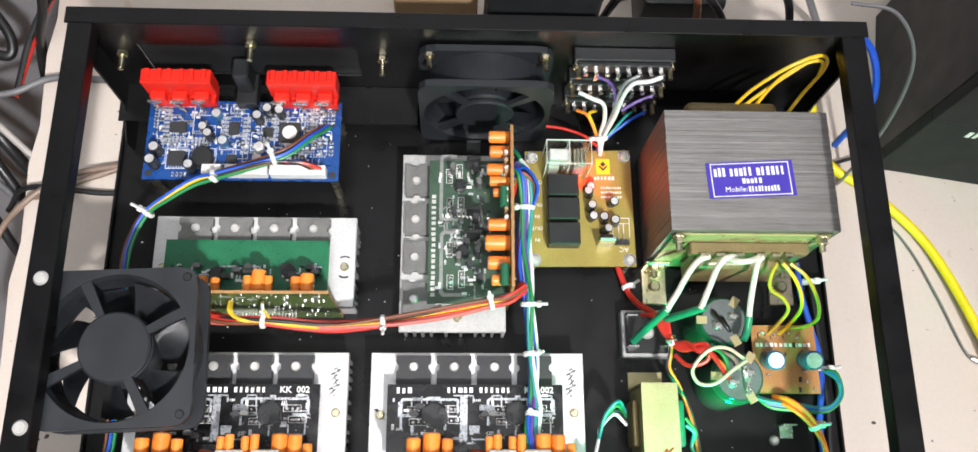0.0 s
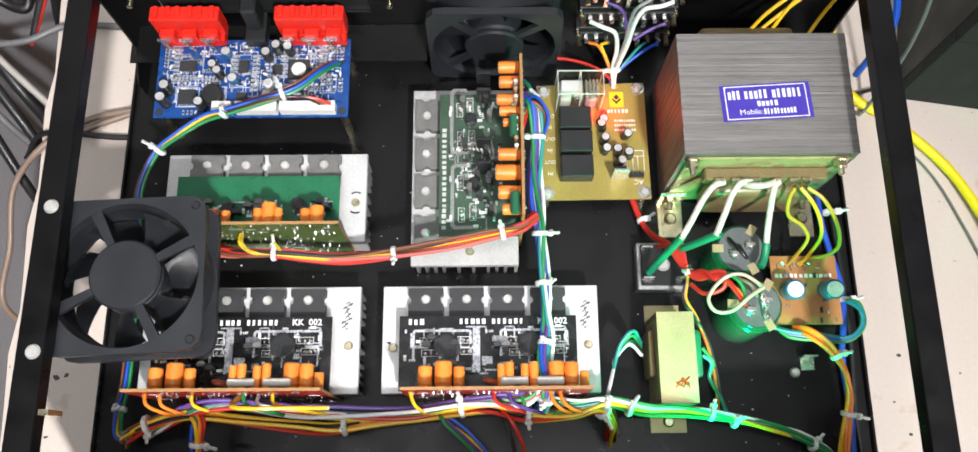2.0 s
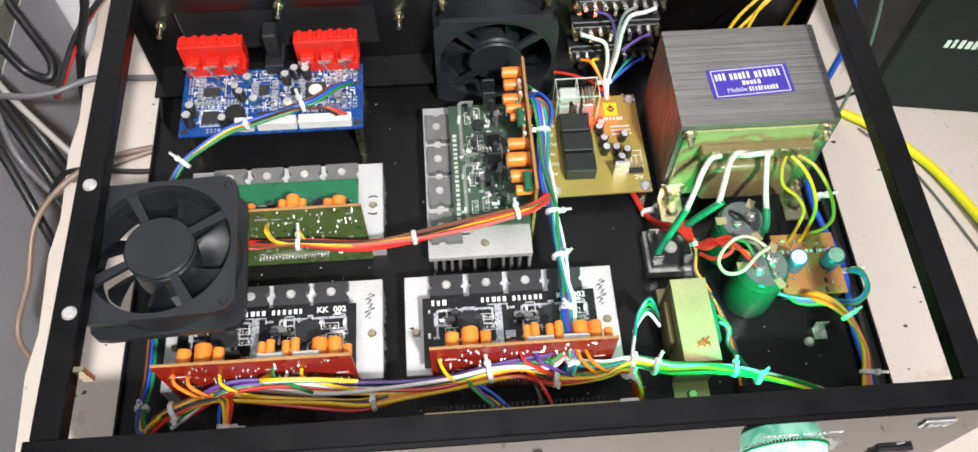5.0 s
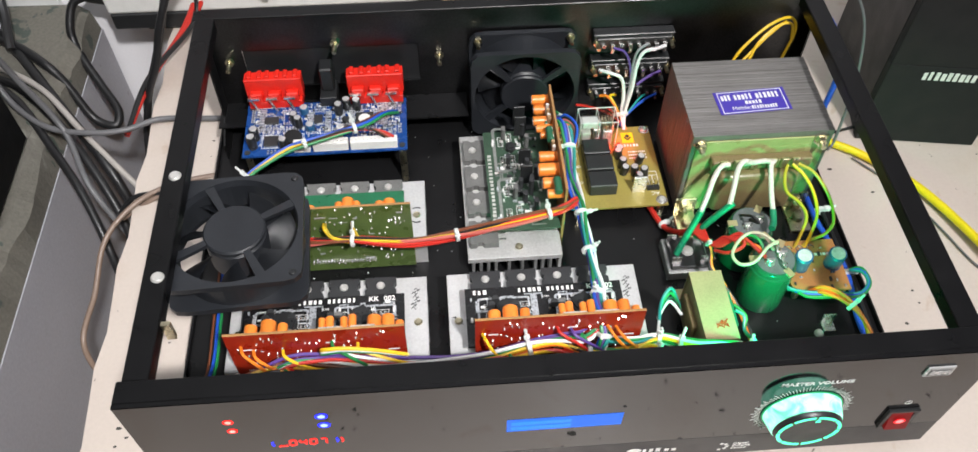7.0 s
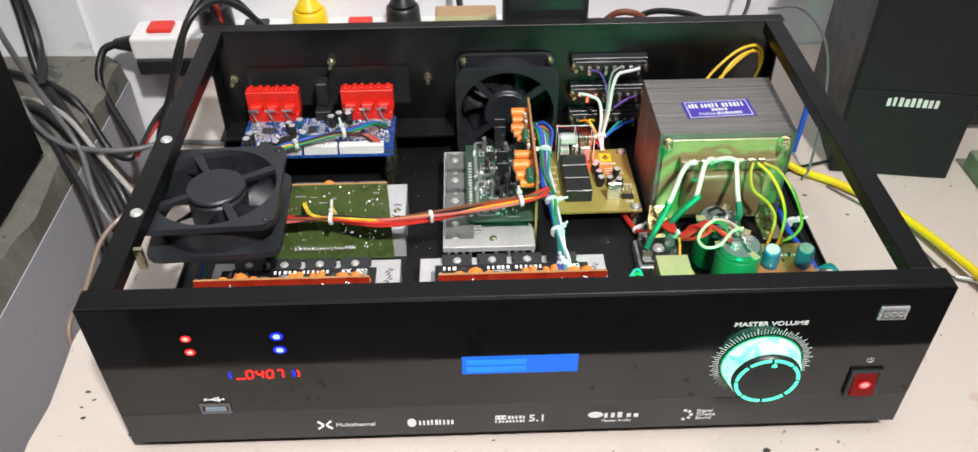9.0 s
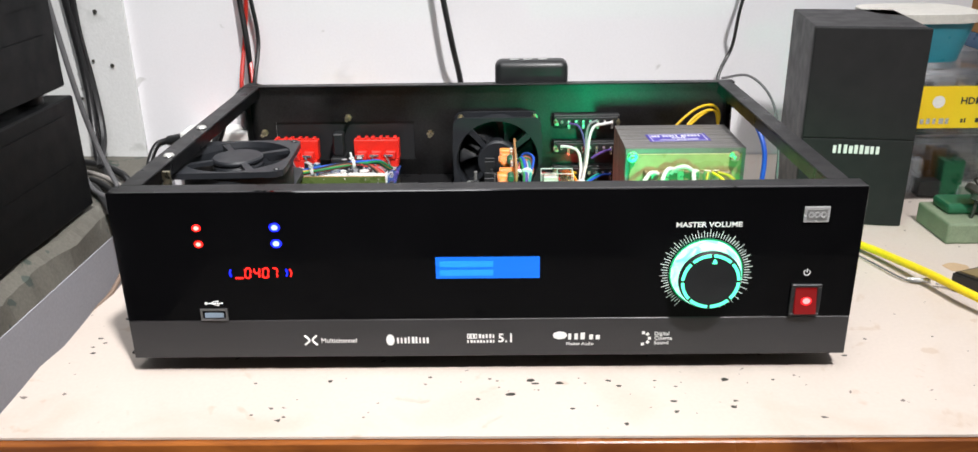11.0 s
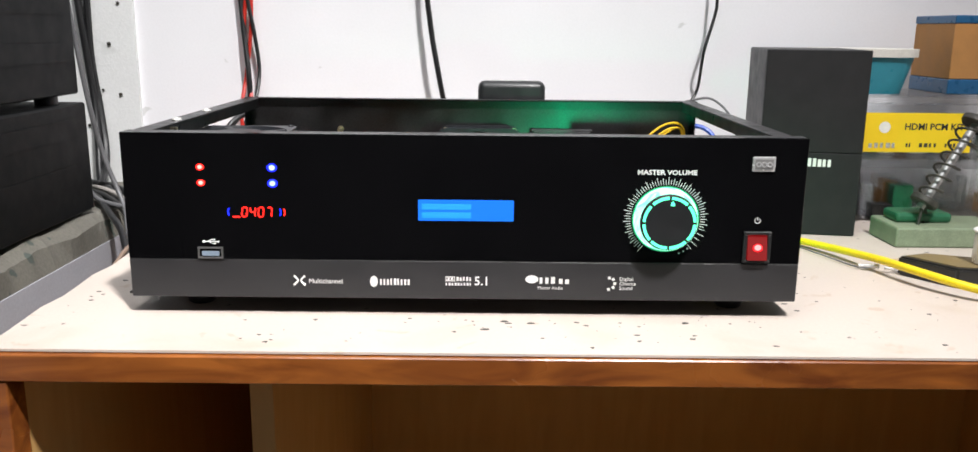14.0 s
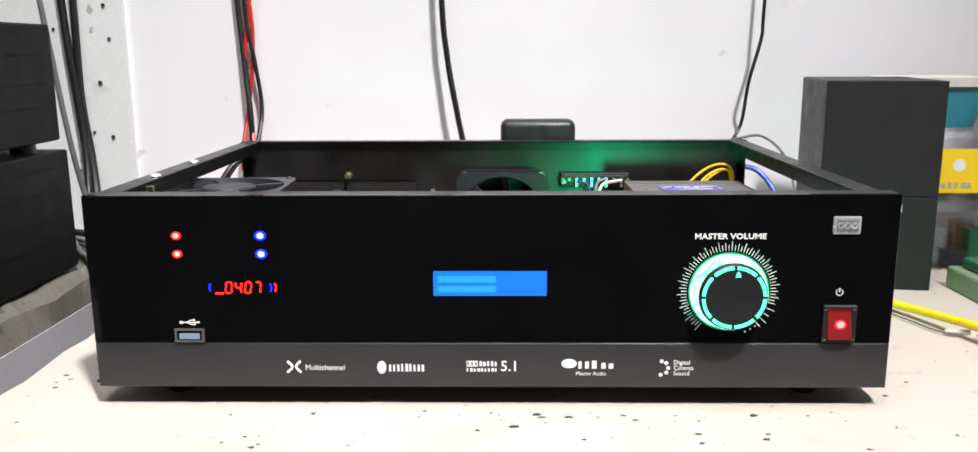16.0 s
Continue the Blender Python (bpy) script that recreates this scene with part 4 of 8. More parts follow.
prism(bm, [(0.0042 * math.cos(i * 0.35), 0.0026 * math.sin(i * 0.35)) for i in range(18)], 0, 0.0002, on_face(0.0435, 0.0258))
bars(bm, 0.0485, 0.0595, 0.0230, 0.0275, 3, rng, 0, 0.0002, on_face(0, 0))
bars(bm, 0.0610, 0.0690, 0.0230, 0.0262, 2, rng, 0, 0.0002, on_face(0, 0))
part("mark", bm, M["silk"], lower, "white printed emblem with word shapes")["kind"] = "stuff"
part("lettering", lettering("Master Audio", 0.0030, on_face(0.0555, 0.0200)), M["silk"], lower)
bm = B()
for x, z, tilt in ((0.0935, 0.0272, 0), (0.0960, 0.0262, 45), (0.0972, 0.0234, 0), (0.0962, 0.0208, 45), (0.0932, 0.0195, 10)):
    vs = box(bm, -0.0009, 0.0009, -0.0009, 0.0009, 0, 0.0002)
    bmesh.ops.transform(bm, matrix=on_face(x, z) @ pose(0, 0, 0, 0, 0, tilt), verts=vs)
part("mark", bm, M["silk"], lower, "white printed squares in an arc")["kind"] = "stuff"
for i, w in enumerate(("Digital", "Cinema", "Sound")):
    part("lettering", lettering(w, 0.0035, on_face(0.1000, 0.0264 - i * 0.0031), "LEFT"), M["silk"], lower)

# ---------------------------------------------------------------- boxed shapes that stay on the bench
spk = thing("loudspeaker", "plain black bookshelf loudspeaker standing on the bench", "loudspeaker", (0.3115, 0.2455, 0), -9.0)
bm = B()
box(bm, -0.0465, 0.0415, 0.004, 0.112, 0.0, 0.168, 0.0012)
part("cabinet", bm, M["vinyl"], spk, "black vinyl-covered cabinet", local=True)
bm = B()
box(bm, -0.0470, 0.0420, -0.004, 0.0035, 0.0768, 0.168, 0.0008, seg=2)
part("grille", bm, M["cloth"], spk, "black cloth front", local=True)
bm = B()
box(bm, -0.0470, 0.0420, -0.004, 0.0035, 0.0005, 0.0764, 0.0008, seg=2)
panel = part("lower_front", bm, M["cloth"], spk, "plain black lower front", local=True)
bm = B()
bars(bm, -0.0215, 0.0170, 0.0640, 0.0715, 9, rng, 0, 0.0003, Matrix.Translation((0, -0.0041, 0)) @ FACE)
part("badge", bm, M["silk"], panel, "white letter shapes of a maker's badge", local=True)["kind"] = "stuff"

for nm, z0, z1, lab in (("amplifier_cabinet", 0.010, 0.112, "large black metal equipment cabinet on the ledge"), ("amplifier_cabinet", 0.120, 0.216, "second black equipment cabinet stacked on the first")):
    c = thing(nm, lab, "cabinet", (-0.50, 0.02, z0), group="stacked black cabinets")
    bm = B()
    box(bm, -0.66, -0.366 if z0 < 0.05 else -0.371, -0.28, 0.285, z0, z1, 0.0015)
    part("body", bm, M["box_black"], c)
    bm = B()
    for k in range(2):
        box(bm, -0.3705 if z0 > 0.05 else -0.3655, -0.3698 if z0 > 0.05 else -0.3650, -0.20, 0.262, z0 + 0.030 + k * 0.042, z0 + 0.047 + k * 0.042)
    part("recess", bm, M["box_black"], c)
    for y in (-0.25, 0.25):
        bm = B()
        cyl(bm, (-0.385, y, z0 - 0.0079), 0.010, 0.0078, "z", 16)
        part("foot", bm, M["plastic"], c, smooth=True)


# ---------------------------------------------------------------- amplifier modules on heat sinks
def chips(bm, rng, n, x0, x1, y0, y1, z, mi_lo=0, mi_hi=2, big=1.0):
    """Small soldered parts on a board: chip bodies, end caps, tracks."""
    for _ in range(n):
        x, y = rng.uniform(x0, x1), rng.uniform(y0, y1)
        w, d = rng.choice(((0.0020, 0.0011), (0.0011, 0.0020), (0.0030, 0.0014), (0.0014, 0.0030)))
        w, d = w * big, d * big
        box(bm, x - w / 2, x + w / 2, y - d / 2, y + d / 2, z, z + rng.uniform(0.0006, 0.0014), mi=rng.randint(mi_lo, mi_hi))


def tracks(bm, rng, n, x0, x1, y0, y1, z, w=0.0009, h=0.00018):
    """Bent printed tracks."""
    for _ in range(n):
        x, y = rng.uniform(x0, x1), rng.uniform(y0, y1)
        for k in range(rng.randint(2, 4)):
            l = rng.uniform(0.003, 0.011)
            if k % 2:
                e = min(max(x + rng.choice((-l, l)), x0), x1)
                a, b = sorted((x, e))
                box(bm, a - w / 2, b + w / 2, y - w / 2, y + w / 2, z, z + h)
                x = e
            else:
                e = min(max(y + rng.choice((-l, l)), y0), y1)
                a, b = sorted((y, e))
                box(bm, x - w / 2, x + w / 2, a - w / 2, b + w / 2, z, z + h)
                y = e


def electro(parent, at, r, h, axis, sleeve, name="capacitor", top="cap_top", label="", local=True):
    """A sleeved electrolytic with a crimped end disc."""
    a = {"x": Vector((1, 0, 0)), "y": Vector((0, 1, 0)), "z": Vector((0, 0, 1)), "-x": Vector((-1, 0, 0))}[axis] if isinstance(axis, str) else Vector(axis).normalized()
    bm = B()
    at = Vector(at)
    cyl(bm, at, r, h * 0.10, a, 18, r * 0.95, bevel=r * 0.03)
    cyl(bm, at + a * h * 0.10, r * 0.95, h * 0.06, a, 18, r)
    cyl(bm, at + a * h * 0.16, r, h * 0.84, a, 18, r, bevel=r * 0.14)
    cyl(bm, at + a * h * 1.001, r * 0.80, h * 0.012, a, 18, r * 0.78, mi=1)
    return part(name, bm, [M[sleeve], M[top]], parent, label, local=local, smooth=True)


def amp_module(name, label, at, turn, L, DEP, H, style, group):
    """A heat sink with four power transistors, a flat board and an upright board with capacitors."""
    rng = random.Random(style + name)
    t = thing(name, label, "amplifier board", at, turn, group)
    grey = style != "black"
    plate_m = M["alu"] if style != "m" else M["alu_dull"]
    # finned sink
    bm = B()
    box(bm, 0, L, 0, DEP, H - 0.0045, H, 0.0004)
    sink = part("heat_sink", bm, plate_m, t, "bare aluminium heat sink plate", local=True)
    bm = B()
    box(bm, 0, L, 0.0004, 0.0022, 0.0002, H - 0.0046)
    part("front_wall", bm, plate_m, sink, "aluminium front wall of the sink", local=True)
    fins = [DEP * f for f in (0.12, 0.20, 0.28, 0.42, 0.56, 0.70, 0.78, 0.86, 0.94)]
    for k, y in enumerate(fins):
        bm = B()
        box(bm, 0.0003 if k % 2 else 0, L - (0.0003 if k % 3 else 0), y - 0.0009, y + 0.0009, 0.0002, H - 0.0046)
        part("fin", bm, M["fin"], sink, local=True)
    for x, y in ((0.006, DEP * 0.42), (L - 0.006, DEP * 0.44)) if style != "m" else ((0.008, DEP * 0.45), (L - 0.007, DEP * 0.4)):
        screw(t, (x, y, H), "z", 0.0026, 0.0016, M["brass"], local=True)
    # power transistors
    xs = [0.024, 0.0465, 0.0690, 0.0915] if L > 0.115 else [0.018, 0.043, 0.066, 0.090]
    for x in xs:
        bm = B()
        y1 = DEP - 0.0022
        z = H + 0.0002
        body = [(x + 1.2 * (u - x), v) for u, v in ((x - 0.008, y1 - 0.0185), (x + 0.008, y1 - 0.0185), (x + 0.008, y1 - 0.009), (x + 0.0068, y1 - 0.0078), (x + 0.0068, y1 - 0.0052), (x + 0.008, y1 - 0.004), (x + 0.008, y1), (x - 0.008, y1), (x - 0.008, y1 - 0.004), (x - 0.0068, y1 - 0.0052), (x - 0.0068, y1 - 0.0078), (x - 0.008, y1 - 0.009))]
        prism(bm, body, z, z + 0.0046)
        tr = part("transistor", bm, M["epoxy"] if style == "black" else M["epoxy_grey"], t, "screwed-down power transistor", local=True)
        bm = B()
        for dx in (-0.0054, 0, 0.0054):
            box(bm, x + dx - 0.0007, x + dx + 0.0007, y1 - 0.0235, y1 - 0.0186, H + 0.0028, H + 0.0036)
        part("lead", bm, M["solder"], tr, local=True)
        screw(tr, (x, y1 - 0.0062, z + 0.0046), "z", 0.0027, 0.0014, local=True)
        if grey:
            bm = B()
            pts = [(x + (0.0092 + rng.uniform(-0.0012, 0.0018)) * math.cos(q * 0.52), y1 - 0.009 + (0.0108 + rng.uniform(-0.0012, 0.0012)) * math.sin(q * 0.52)) for q in range(12)]
            prism(bm, pts, H + 0.00005, H + 0.00035)
            part("thermal_paste", bm, M["grease"], tr, "smeared pale thermal paste", local=True)
    # flat board
    zb = H + 0.0105
    b0, b1 = 0.0105, L - 0.0135
    if style == "m":
        b0, b1 = 0.014, L - 0.008
    ry = -0.0006
    yb = DEP - {"black": 0.0190, "g1": 0.0175, "m": 0.0165}[style]
    bm = B()
    box(bm, b0, b1, ry + 0.001, yb, zb - 0.0008, zb + 0.0008)
    board = part("board", bm, M[{"black": "pcb_black", "g1": "pcb_green", "m": "pcb_dark"}[style]], t, {"black": "black circuit board", "g1": "bright green circuit board", "m": "dusty dark green circuit board"}[style], local=True)
    zt = zb + 0.0008
    if style == "black":
        bm = B()
        bars(bm, b0 + 0.0325, b0 + 0.0475, yb - 0.0045, yb - 0.0016, 5, rng, zt, zt + 0.00012, Matrix())
        bars(bm, b0 + 0.0500, b0 + 0.0680, yb - 0.0045, yb - 0.0016, 6, rng, zt, zt + 0.00012, Matrix())
        bars(bm, b0 + 0.005, b0 + 0.014, yb - 0.0048, yb - 0.0016, 3, rng, zt, zt + 0.00012, Matrix())
        part("print", bm, M["silk"], board, "white printed letter shapes", local=True)
        part("print", lettering("KK  002", 0.0048, Matrix.Translation((b0 + 0.0825, yb - 0.0031, zt)), "CENTER", bold=0.0001), M["silk"], board, "white printed type mark", local=True)
    elif style == "m":
        bm = B()
        bars(bm, b0 + 0.004, b0 + 0.066, yb - 0.0040, yb - 0.0016, 19, rng, zt, zt + 0.00012, Matrix())
        part("print", bm, M["grease"], board, "faded white letter shapes", local=True)
    tk = B()
    tracks(tk, rng, 15 if style == "black" else 12, b0 + 0.003, b1 - 0.003, ry + 0.010, yb - (0.0155 if style == "g1" else 0.006), zt, 0.0008)
    part("tracks", tk, M["tin_dull" if style == "m" else "smd"], board, "tinned tracks", local=True)["kind"] = "stuff"
    cp = B()
    chips(cp, rng, 40 if style == "black" else 60, b0 + 0.003, b1 - 0.003, ry + 0.009, yb - (0.0150 if style == "g1" else 0.0058), zt + 0.0002)
    part("small_parts", cp, [M["epoxy"], M["silk"], M["smd"]], board, "tiny soldered parts", local=True)["kind"] = "stuff"
    # bent and potted parts
    blobs = ((b0 + 0.026, yb - 0.0165, 0.0078), (b0 + 0.070, yb - 0.0155, 0.0070)) if style == "black" else ((b0 + 0.03, yb - 0.02, 0.004), (b0 + 0.07, yb - 0.018, 0.004))
    for x, y, r in blobs:
        bm = B()
        pts = [(x + r * rng.uniform(0.8, 1.15) * math.cos(q * 0.45), y + r * rng.uniform(0.8, 1.1) * math.sin(q * 0.45)) for q in range(14)]
        prism(bm, pts, zt, zt + 0.004)
        bmesh.ops.bevel(bm, geom=[e for e in bm.edges if all(v.co.z > zt + 0.003 for v in e.verts)], offset=0.0014, segments=2, affect="EDGES")
        part("potting", bm, M["cap_dark"], board, "glossy black potted part", local=True, smooth=True)
    if style == "black":
        bm = B()
        for x0, x1, y0, y1 in ((b0 + 0.006, b0 + 0.016, yb - 0.0175, yb - 0.0160), (b0 + 0.006, b0 + 0.0075, yb - 0.0160, yb - 0.0095), (b0 + 0.0395, b0 + 0.0435, yb - 0.0300, yb - 0.0065), (b0 + 0.0445, b0 + 0.0500, yb - 0.0260, yb - 0.0220), (b0 + 0.082, b0 + 0.091, yb - 0.0170, yb - 0.0155), (b0 + 0.0895, b0 + 0.091, yb - 0.0155, yb - 0.0090), (b0 + 0.050, b0 + 0.058, yb - 0.0140, yb - 0.0110)):
            box(bm, x0, x1, y0, y1, zt + 0.0003, zt + 0.0005)
        bmesh.ops.recalc_face_normals(bm, faces=bm.faces)
        part("wide_track", bm, M["smd"], board, "wide tinned track", local=True)["kind"] = "stuff"
    if style != "g1":
        # broad tinned loops and printed outlines of the transistors with their soldered legs
        bm, sk, dots = B(), B(), B()
        loops = ((b0 + 0.007, b0 + 0.039, yb - 0.024, yb - 0.0075), (b0 + 0.054, b0 + 0.091, yb - 0.022, yb - 0.0072)) if style == "black" else ((b0 + 0.004, b0 + 0.043, yb - 0.022, yb - 0.0065), (b0 + 0.049, b0 + 0.090, yb - 0.020, yb - 0.0060))
        w = 0.0013 if style == "black" else 0.0020
        for x0, x1, y0, y1 in loops:
            prism(bm, [(x0, y0), (x0 + w, y0), (x0 + w, y1 - w * 1.6), (x0 + w * 1.6, y1 - w), (x1 - w * 1.6, y1 - w), (x1 - w, y1 - w * 1.6), (x1 - w, y0 + 0.004), (x1, y0 + 0.004), (x1, y1 - w), (x1 - w, y1), (x0 + w, y1), (x0, y1 - w)], zt + 0.0001, zt + 0.0003)
            for k, (dx, dy) in enumerate(((0.004, 0.005), (0.023, 0.0045), (0.005, 0.0115), (0.026, 0.0105))):
                ox, oy, wd, dp = x0 + dx, y1 - dy - 0.003, rng.uniform(0.008, 0.0105), 0.0034
                for q in ((ox, ox + wd, oy, oy + 0.00028), (ox, ox + wd, oy + dp, oy + dp + 0.00028), (ox, ox + 0.00028, oy, oy + dp), (ox + wd - 0.00028, ox + wd, oy, oy + dp)):
                    box(sk, *q, zt + 0.0003, zt + 0.00045)
                for j in range(3):
                    cyl(dots, (ox + wd * (0.2 + 0.3 * j), oy + dp / 2, zt + 0.0002), rng.uniform(0.0008, 0.0012), 0.0009, "z", 8, 0.0004)
        for _ in range(26):
            ox, oy = rng.uniform(b0 + 0.004, b1 - 0.008), rng.uniform(ry + 0.012, yb - 0.008)
            for j in range(rng.randint(2, 4)):
                box(sk, ox + j * 0.0010, ox + j * 0.0010 + rng.uniform(0.0003, 0.0007), oy, oy + 0.0013, zt + 0.0003, zt + 0.00045)
        for _ in range(34):
            ox, oy = rng.uniform(b0 + 0.004, b1 - 0.004), rng.uniform(ry + 0.010, yb - 0.007)
            cyl(dots, (ox, oy, zt + 0.0001), rng.uniform(0.0005, 0.0010), 0.0008, "z", 7, 0.0003)
        bmesh.ops.recalc_face_normals(bm, faces=bm.faces)
        part("tinned_loop", bm, M["smd"] if style == "black" else M["tin_dull"], board, "broad tinned tracks", local=True)["kind"] = "stuff"
        part("outline_print", sk, M["silk"], board, "white printed outlines", local=True)["kind"] = "stuff"
        part("solder_dots", dots, M["solder"], board, "shiny solder dots", local=True, smooth=True)["kind"] = "stuff"
    for i in range(14 if style != "black" else 8):
        x, y = rng.uniform(b0 + 0.006, b1 - 0.006), rng.uniform(ry + 0.012, yb - (0.016 if style == "g1" else 0.012))
        bm = B()
        hgt = rng.uniform(0.005, 0.010) if style != "m" else rng.uniform(0.008, 0.016)
        prism(bm, [(x - 0.0022, y - 0.0012), (x + 0.0022, y - 0.0012), (x + 0.0022, y + 0.0004), (x + 0.0010, y + 0.0016), (x - 0.0010, y + 0.0016), (x - 0.0022, y + 0.0004)], zt + 0.002, zt + hgt)
        for dx in (-0.0013, 0, 0.0013):
            tube(bm, [(x + dx, y, zt), (x + dx, y, zt + 0.0022)], 0.00025, 4)
        part("small_transistor", bm, M["epoxy"] if i % 3 else M["epoxy_grey"], board, local=True)
    # upright board
    r0, r1, top = {"black": (0.0095 if at[0] < -0.1 else 0.0145, 0.1080 if at[0] < -0.1 else 0.1100, 0.066), "g1": (0.020, L - 0.008, 0.066), "m": (0.016, L + 0.0, 0.0665)}[style]
    bm = B()
    vs = box(bm, r0, r1, ry - 0.0016, ry, 0.0015, top)
    for f in bm.faces:
        f.material_index = 1 if f.normal.z > 0.5 or abs(f.normal.x) > 0.5 else 0
    bm.normal_update()
    for f in bm.faces:
        c = f.normal
        f.material_index = 1 if (c.z > 0.5 or abs(c.x) > 0.5) else (2 if c.y > 0.5 else 0)
    solder_side = {"black": "pcb_red", "g1": "pcb_olive", "m": "pcb_olive"}[style]
    up = part("upright_board", bm, [M[solder_side], M["pcb_edge"], M["pcb_edge"]], t, {"black": "red solder side of an upright board", "g1": "olive green solder side of an upright board", "m": "upright board seen on its brown edge"}[style], local=True)
    bm = B()
    for i in range(110):
        x, z = rng.uniform(r0 + 0.003, r1 - 0.003), rng.uniform(0.006, top - 0.002)
        cyl(bm, (x, ry - 0.0016, z), rng.uniform(0.0005, 0.0009), -rng.uniform(0.0006, 0.0016), "y", 6, 0.0002)
    for i in range(22):
        x = r0 + 0.022 + i * 0.0019
        cyl(bm, (x, ry - 0.0016, 0.012), 0.0006, -0.0026, "y", 5, 0.0003)
    part("solder_joints", bm, M["solder"], up, "shiny solder joints", local=True)["kind"] = "stuff"
    bm = B()
    for i in range(13):
        x, z = rng.uniform(r0 + 0.004, r1 - 0.008), rng.uniform(0.010, top - 0.004)
        w = rng.uniform(0.002, 0.007)
        box(bm, x, x + w, ry - 0.00175, ry - 0.0016, z, z + rng.choice((0.0006, 0.0012)))
    part("white_print", bm, M["silk"] if style == "black" else M["smd"], up, local=True)["kind"] = "stuff"
    zc = top - 0.0135
    if style == "black":
        lay = ((0.0135, 0.0037, 0.0115), (0.0245, 0.0045, 0.0140), (0.0340, 0.0029, 0.011), (0.0590, 0.0020, 0.012), (0.0640, 0.0023, 0.013), (0.0730, 0.0021, 0.012), (0.0785, 0.0023, 0.013), (0.0920, 0.0042, 0.0135), (0.1010, 0.0036, 0.0130), (0.1085, 0.0024, 0.0085))
        if name.endswith("b"):
            lay = tuple((x - 0.002, r, h) for x, r, h in lay)
    elif style == "g1":
        lay = ((0.024, 0.0036, 0.010), (0.033, 0.0030, 0.009), (0.055, 0.0028, 0.010), (0.062, 0.0046, 0.0135), (0.069, 0.0028, 0.010), (0.087, 0.0034, 0.010), (0.0945, 0.0046, 0.012))
    else:
        lay = ((0.026, 0.0036, 0.010), (0.036, 0.0045, 0.012), (0.0475, 0.0052, 0.0135), (0.0575, 0.0042, 0.012), (0.076, 0.0030, 0.009), (0.083, 0.0034, 0.011), (0.090, 0.0040, 0.0125), (0.101, 0.0042, 0.011), (0.1095, 0.0042, 0.0115))
    for i, (x, r, h) in enumerate(lay):
        r = r if style == "black" else r * 0.84
        x = r0 + x * (r1 - r0) / 0.112 if style != "m" else x - 0.004
        dz = rng.uniform(-0.0015, 0.0005)
        electro(up, (x, ry + 0.0001, zc + dz + (0.0056 - r)), r, h, "y", "cap_orange", label="orange electrolytic capacitor")
    for x in ((0.0445, 0.0800) if style == "black" else (0.068,)):
        bm = B()
        cyl(bm, (r0 + x, ry + 0.003, zc), 0.0042, 0.0022, (0.25, 1, 0.2), 16, bevel=0.0006)
        part("disc_capacitor", bm, M["ceramic"] if style == "black" else M["cap_green"], up, local=True, smooth=True)
    if style != "g1":
        for x in (0.050, 0.068) if style == "black" else (0.066, 0.022):
            bm = B()
            if style == "black":
                cyl(bm, (r0 + x, ry + 0.0035, top - 0.0085), 0.0022, 0.014, "x", 12, bevel=0.0006)
            else:
                cyl(bm, (r0 + x - 0.02, ry + 0.0035, top - 0.006), 0.0026, 0.012, "x", 12, bevel=0.0006)
            part("resistor", bm, M["ceramic_white"] if style == "black" else M["cap_green"], up, local=True, smooth=True)
    if style == "m":
        for i in range(9):
            bm = B()
            x = 0.0570 + i * 0.0038 + (0.006 if i > 4 else 0)
            cyl(bm, (x, ry + 0.0022, top - 0.0135), 0.0012, 0.0095, (0.10 * (i % 3 - 1), 0, 1), 10, bevel=0.0004)
            part("resistor", bm, M["board_brown"] if i % 2 else M["ceramic_white"], up, "small beige resistor", local=True, smooth=True)
        for x in (0.050, 0.064, 0.094, 0.104):
            bm = B()
            box(bm, x, x + 0.0016, ry + 0.016, ry + 0.024, zt + 0.002, zt + 0.020, 0.0003)
            part("driver_fin", bm, M["plastic"], up, "black upright driver fin", local=True)
        for i in range(9):
            bm = B()
            y = ry + 0.014 + i * 0.0022
            tube(bm, curve([(0.060 + i * 0.0012, y, zt), (0.064, y + 0.001, zt + 0.006), (0.072 - i * 0.0006, y + 0.002, zt)], 5), 0.0007, 6)
            part("jumper", bm, M["grease"], board, local=True, smooth=True)
    if style in ("black", "m"):
        # marker scribble on the plate
        bm = B()
        if style == "black":
            line = []
            for i in range(6):
                x, y = L - 0.008 + rng.uniform(-0.001, 0.002), DEP - 0.010 - i * 0.0027
                line += [(x - 0.0015, y, H + 0.0001), (x, y + 0.0013, H + 0.0001), (x + 0.001, y - 0.0008, H + 0.0001), (x + 0.002, y + 0.0006, H + 0.0001)]
            tube(bm, curve(line, 4), 0.00022, 4)
            if at[0] > -0.1:
                part("scribble", bm, M["epoxy"], t, "black marker scribble", local=True)
                bm = B()
                prism(bm, [(0.002, 0.0280), (0.004, 0.0268), (0.007, 0.0235), (0.0095, 0.0220), (0.0065, 0.0245), (0.0045, 0.0285)], H + 0.00005, H + 0.0002)
            part("scribble", bm, M["epoxy"], t, "black marker scribble", local=True)
        else:
            bm.free()
    else:
        for dy, a0 in ((0.0046, 30), (-0.0046, 200)):
            bm = B()
            tube(bm, [(L - 0.006 + 0.0030 * math.cos(radians(a0 + j * 15)), DEP * 0.44 + dy + 0.0016 * math.sin(radians(a0 + j * 15)), H + 0.0001) for j in range(9)], 0.0005, 5)
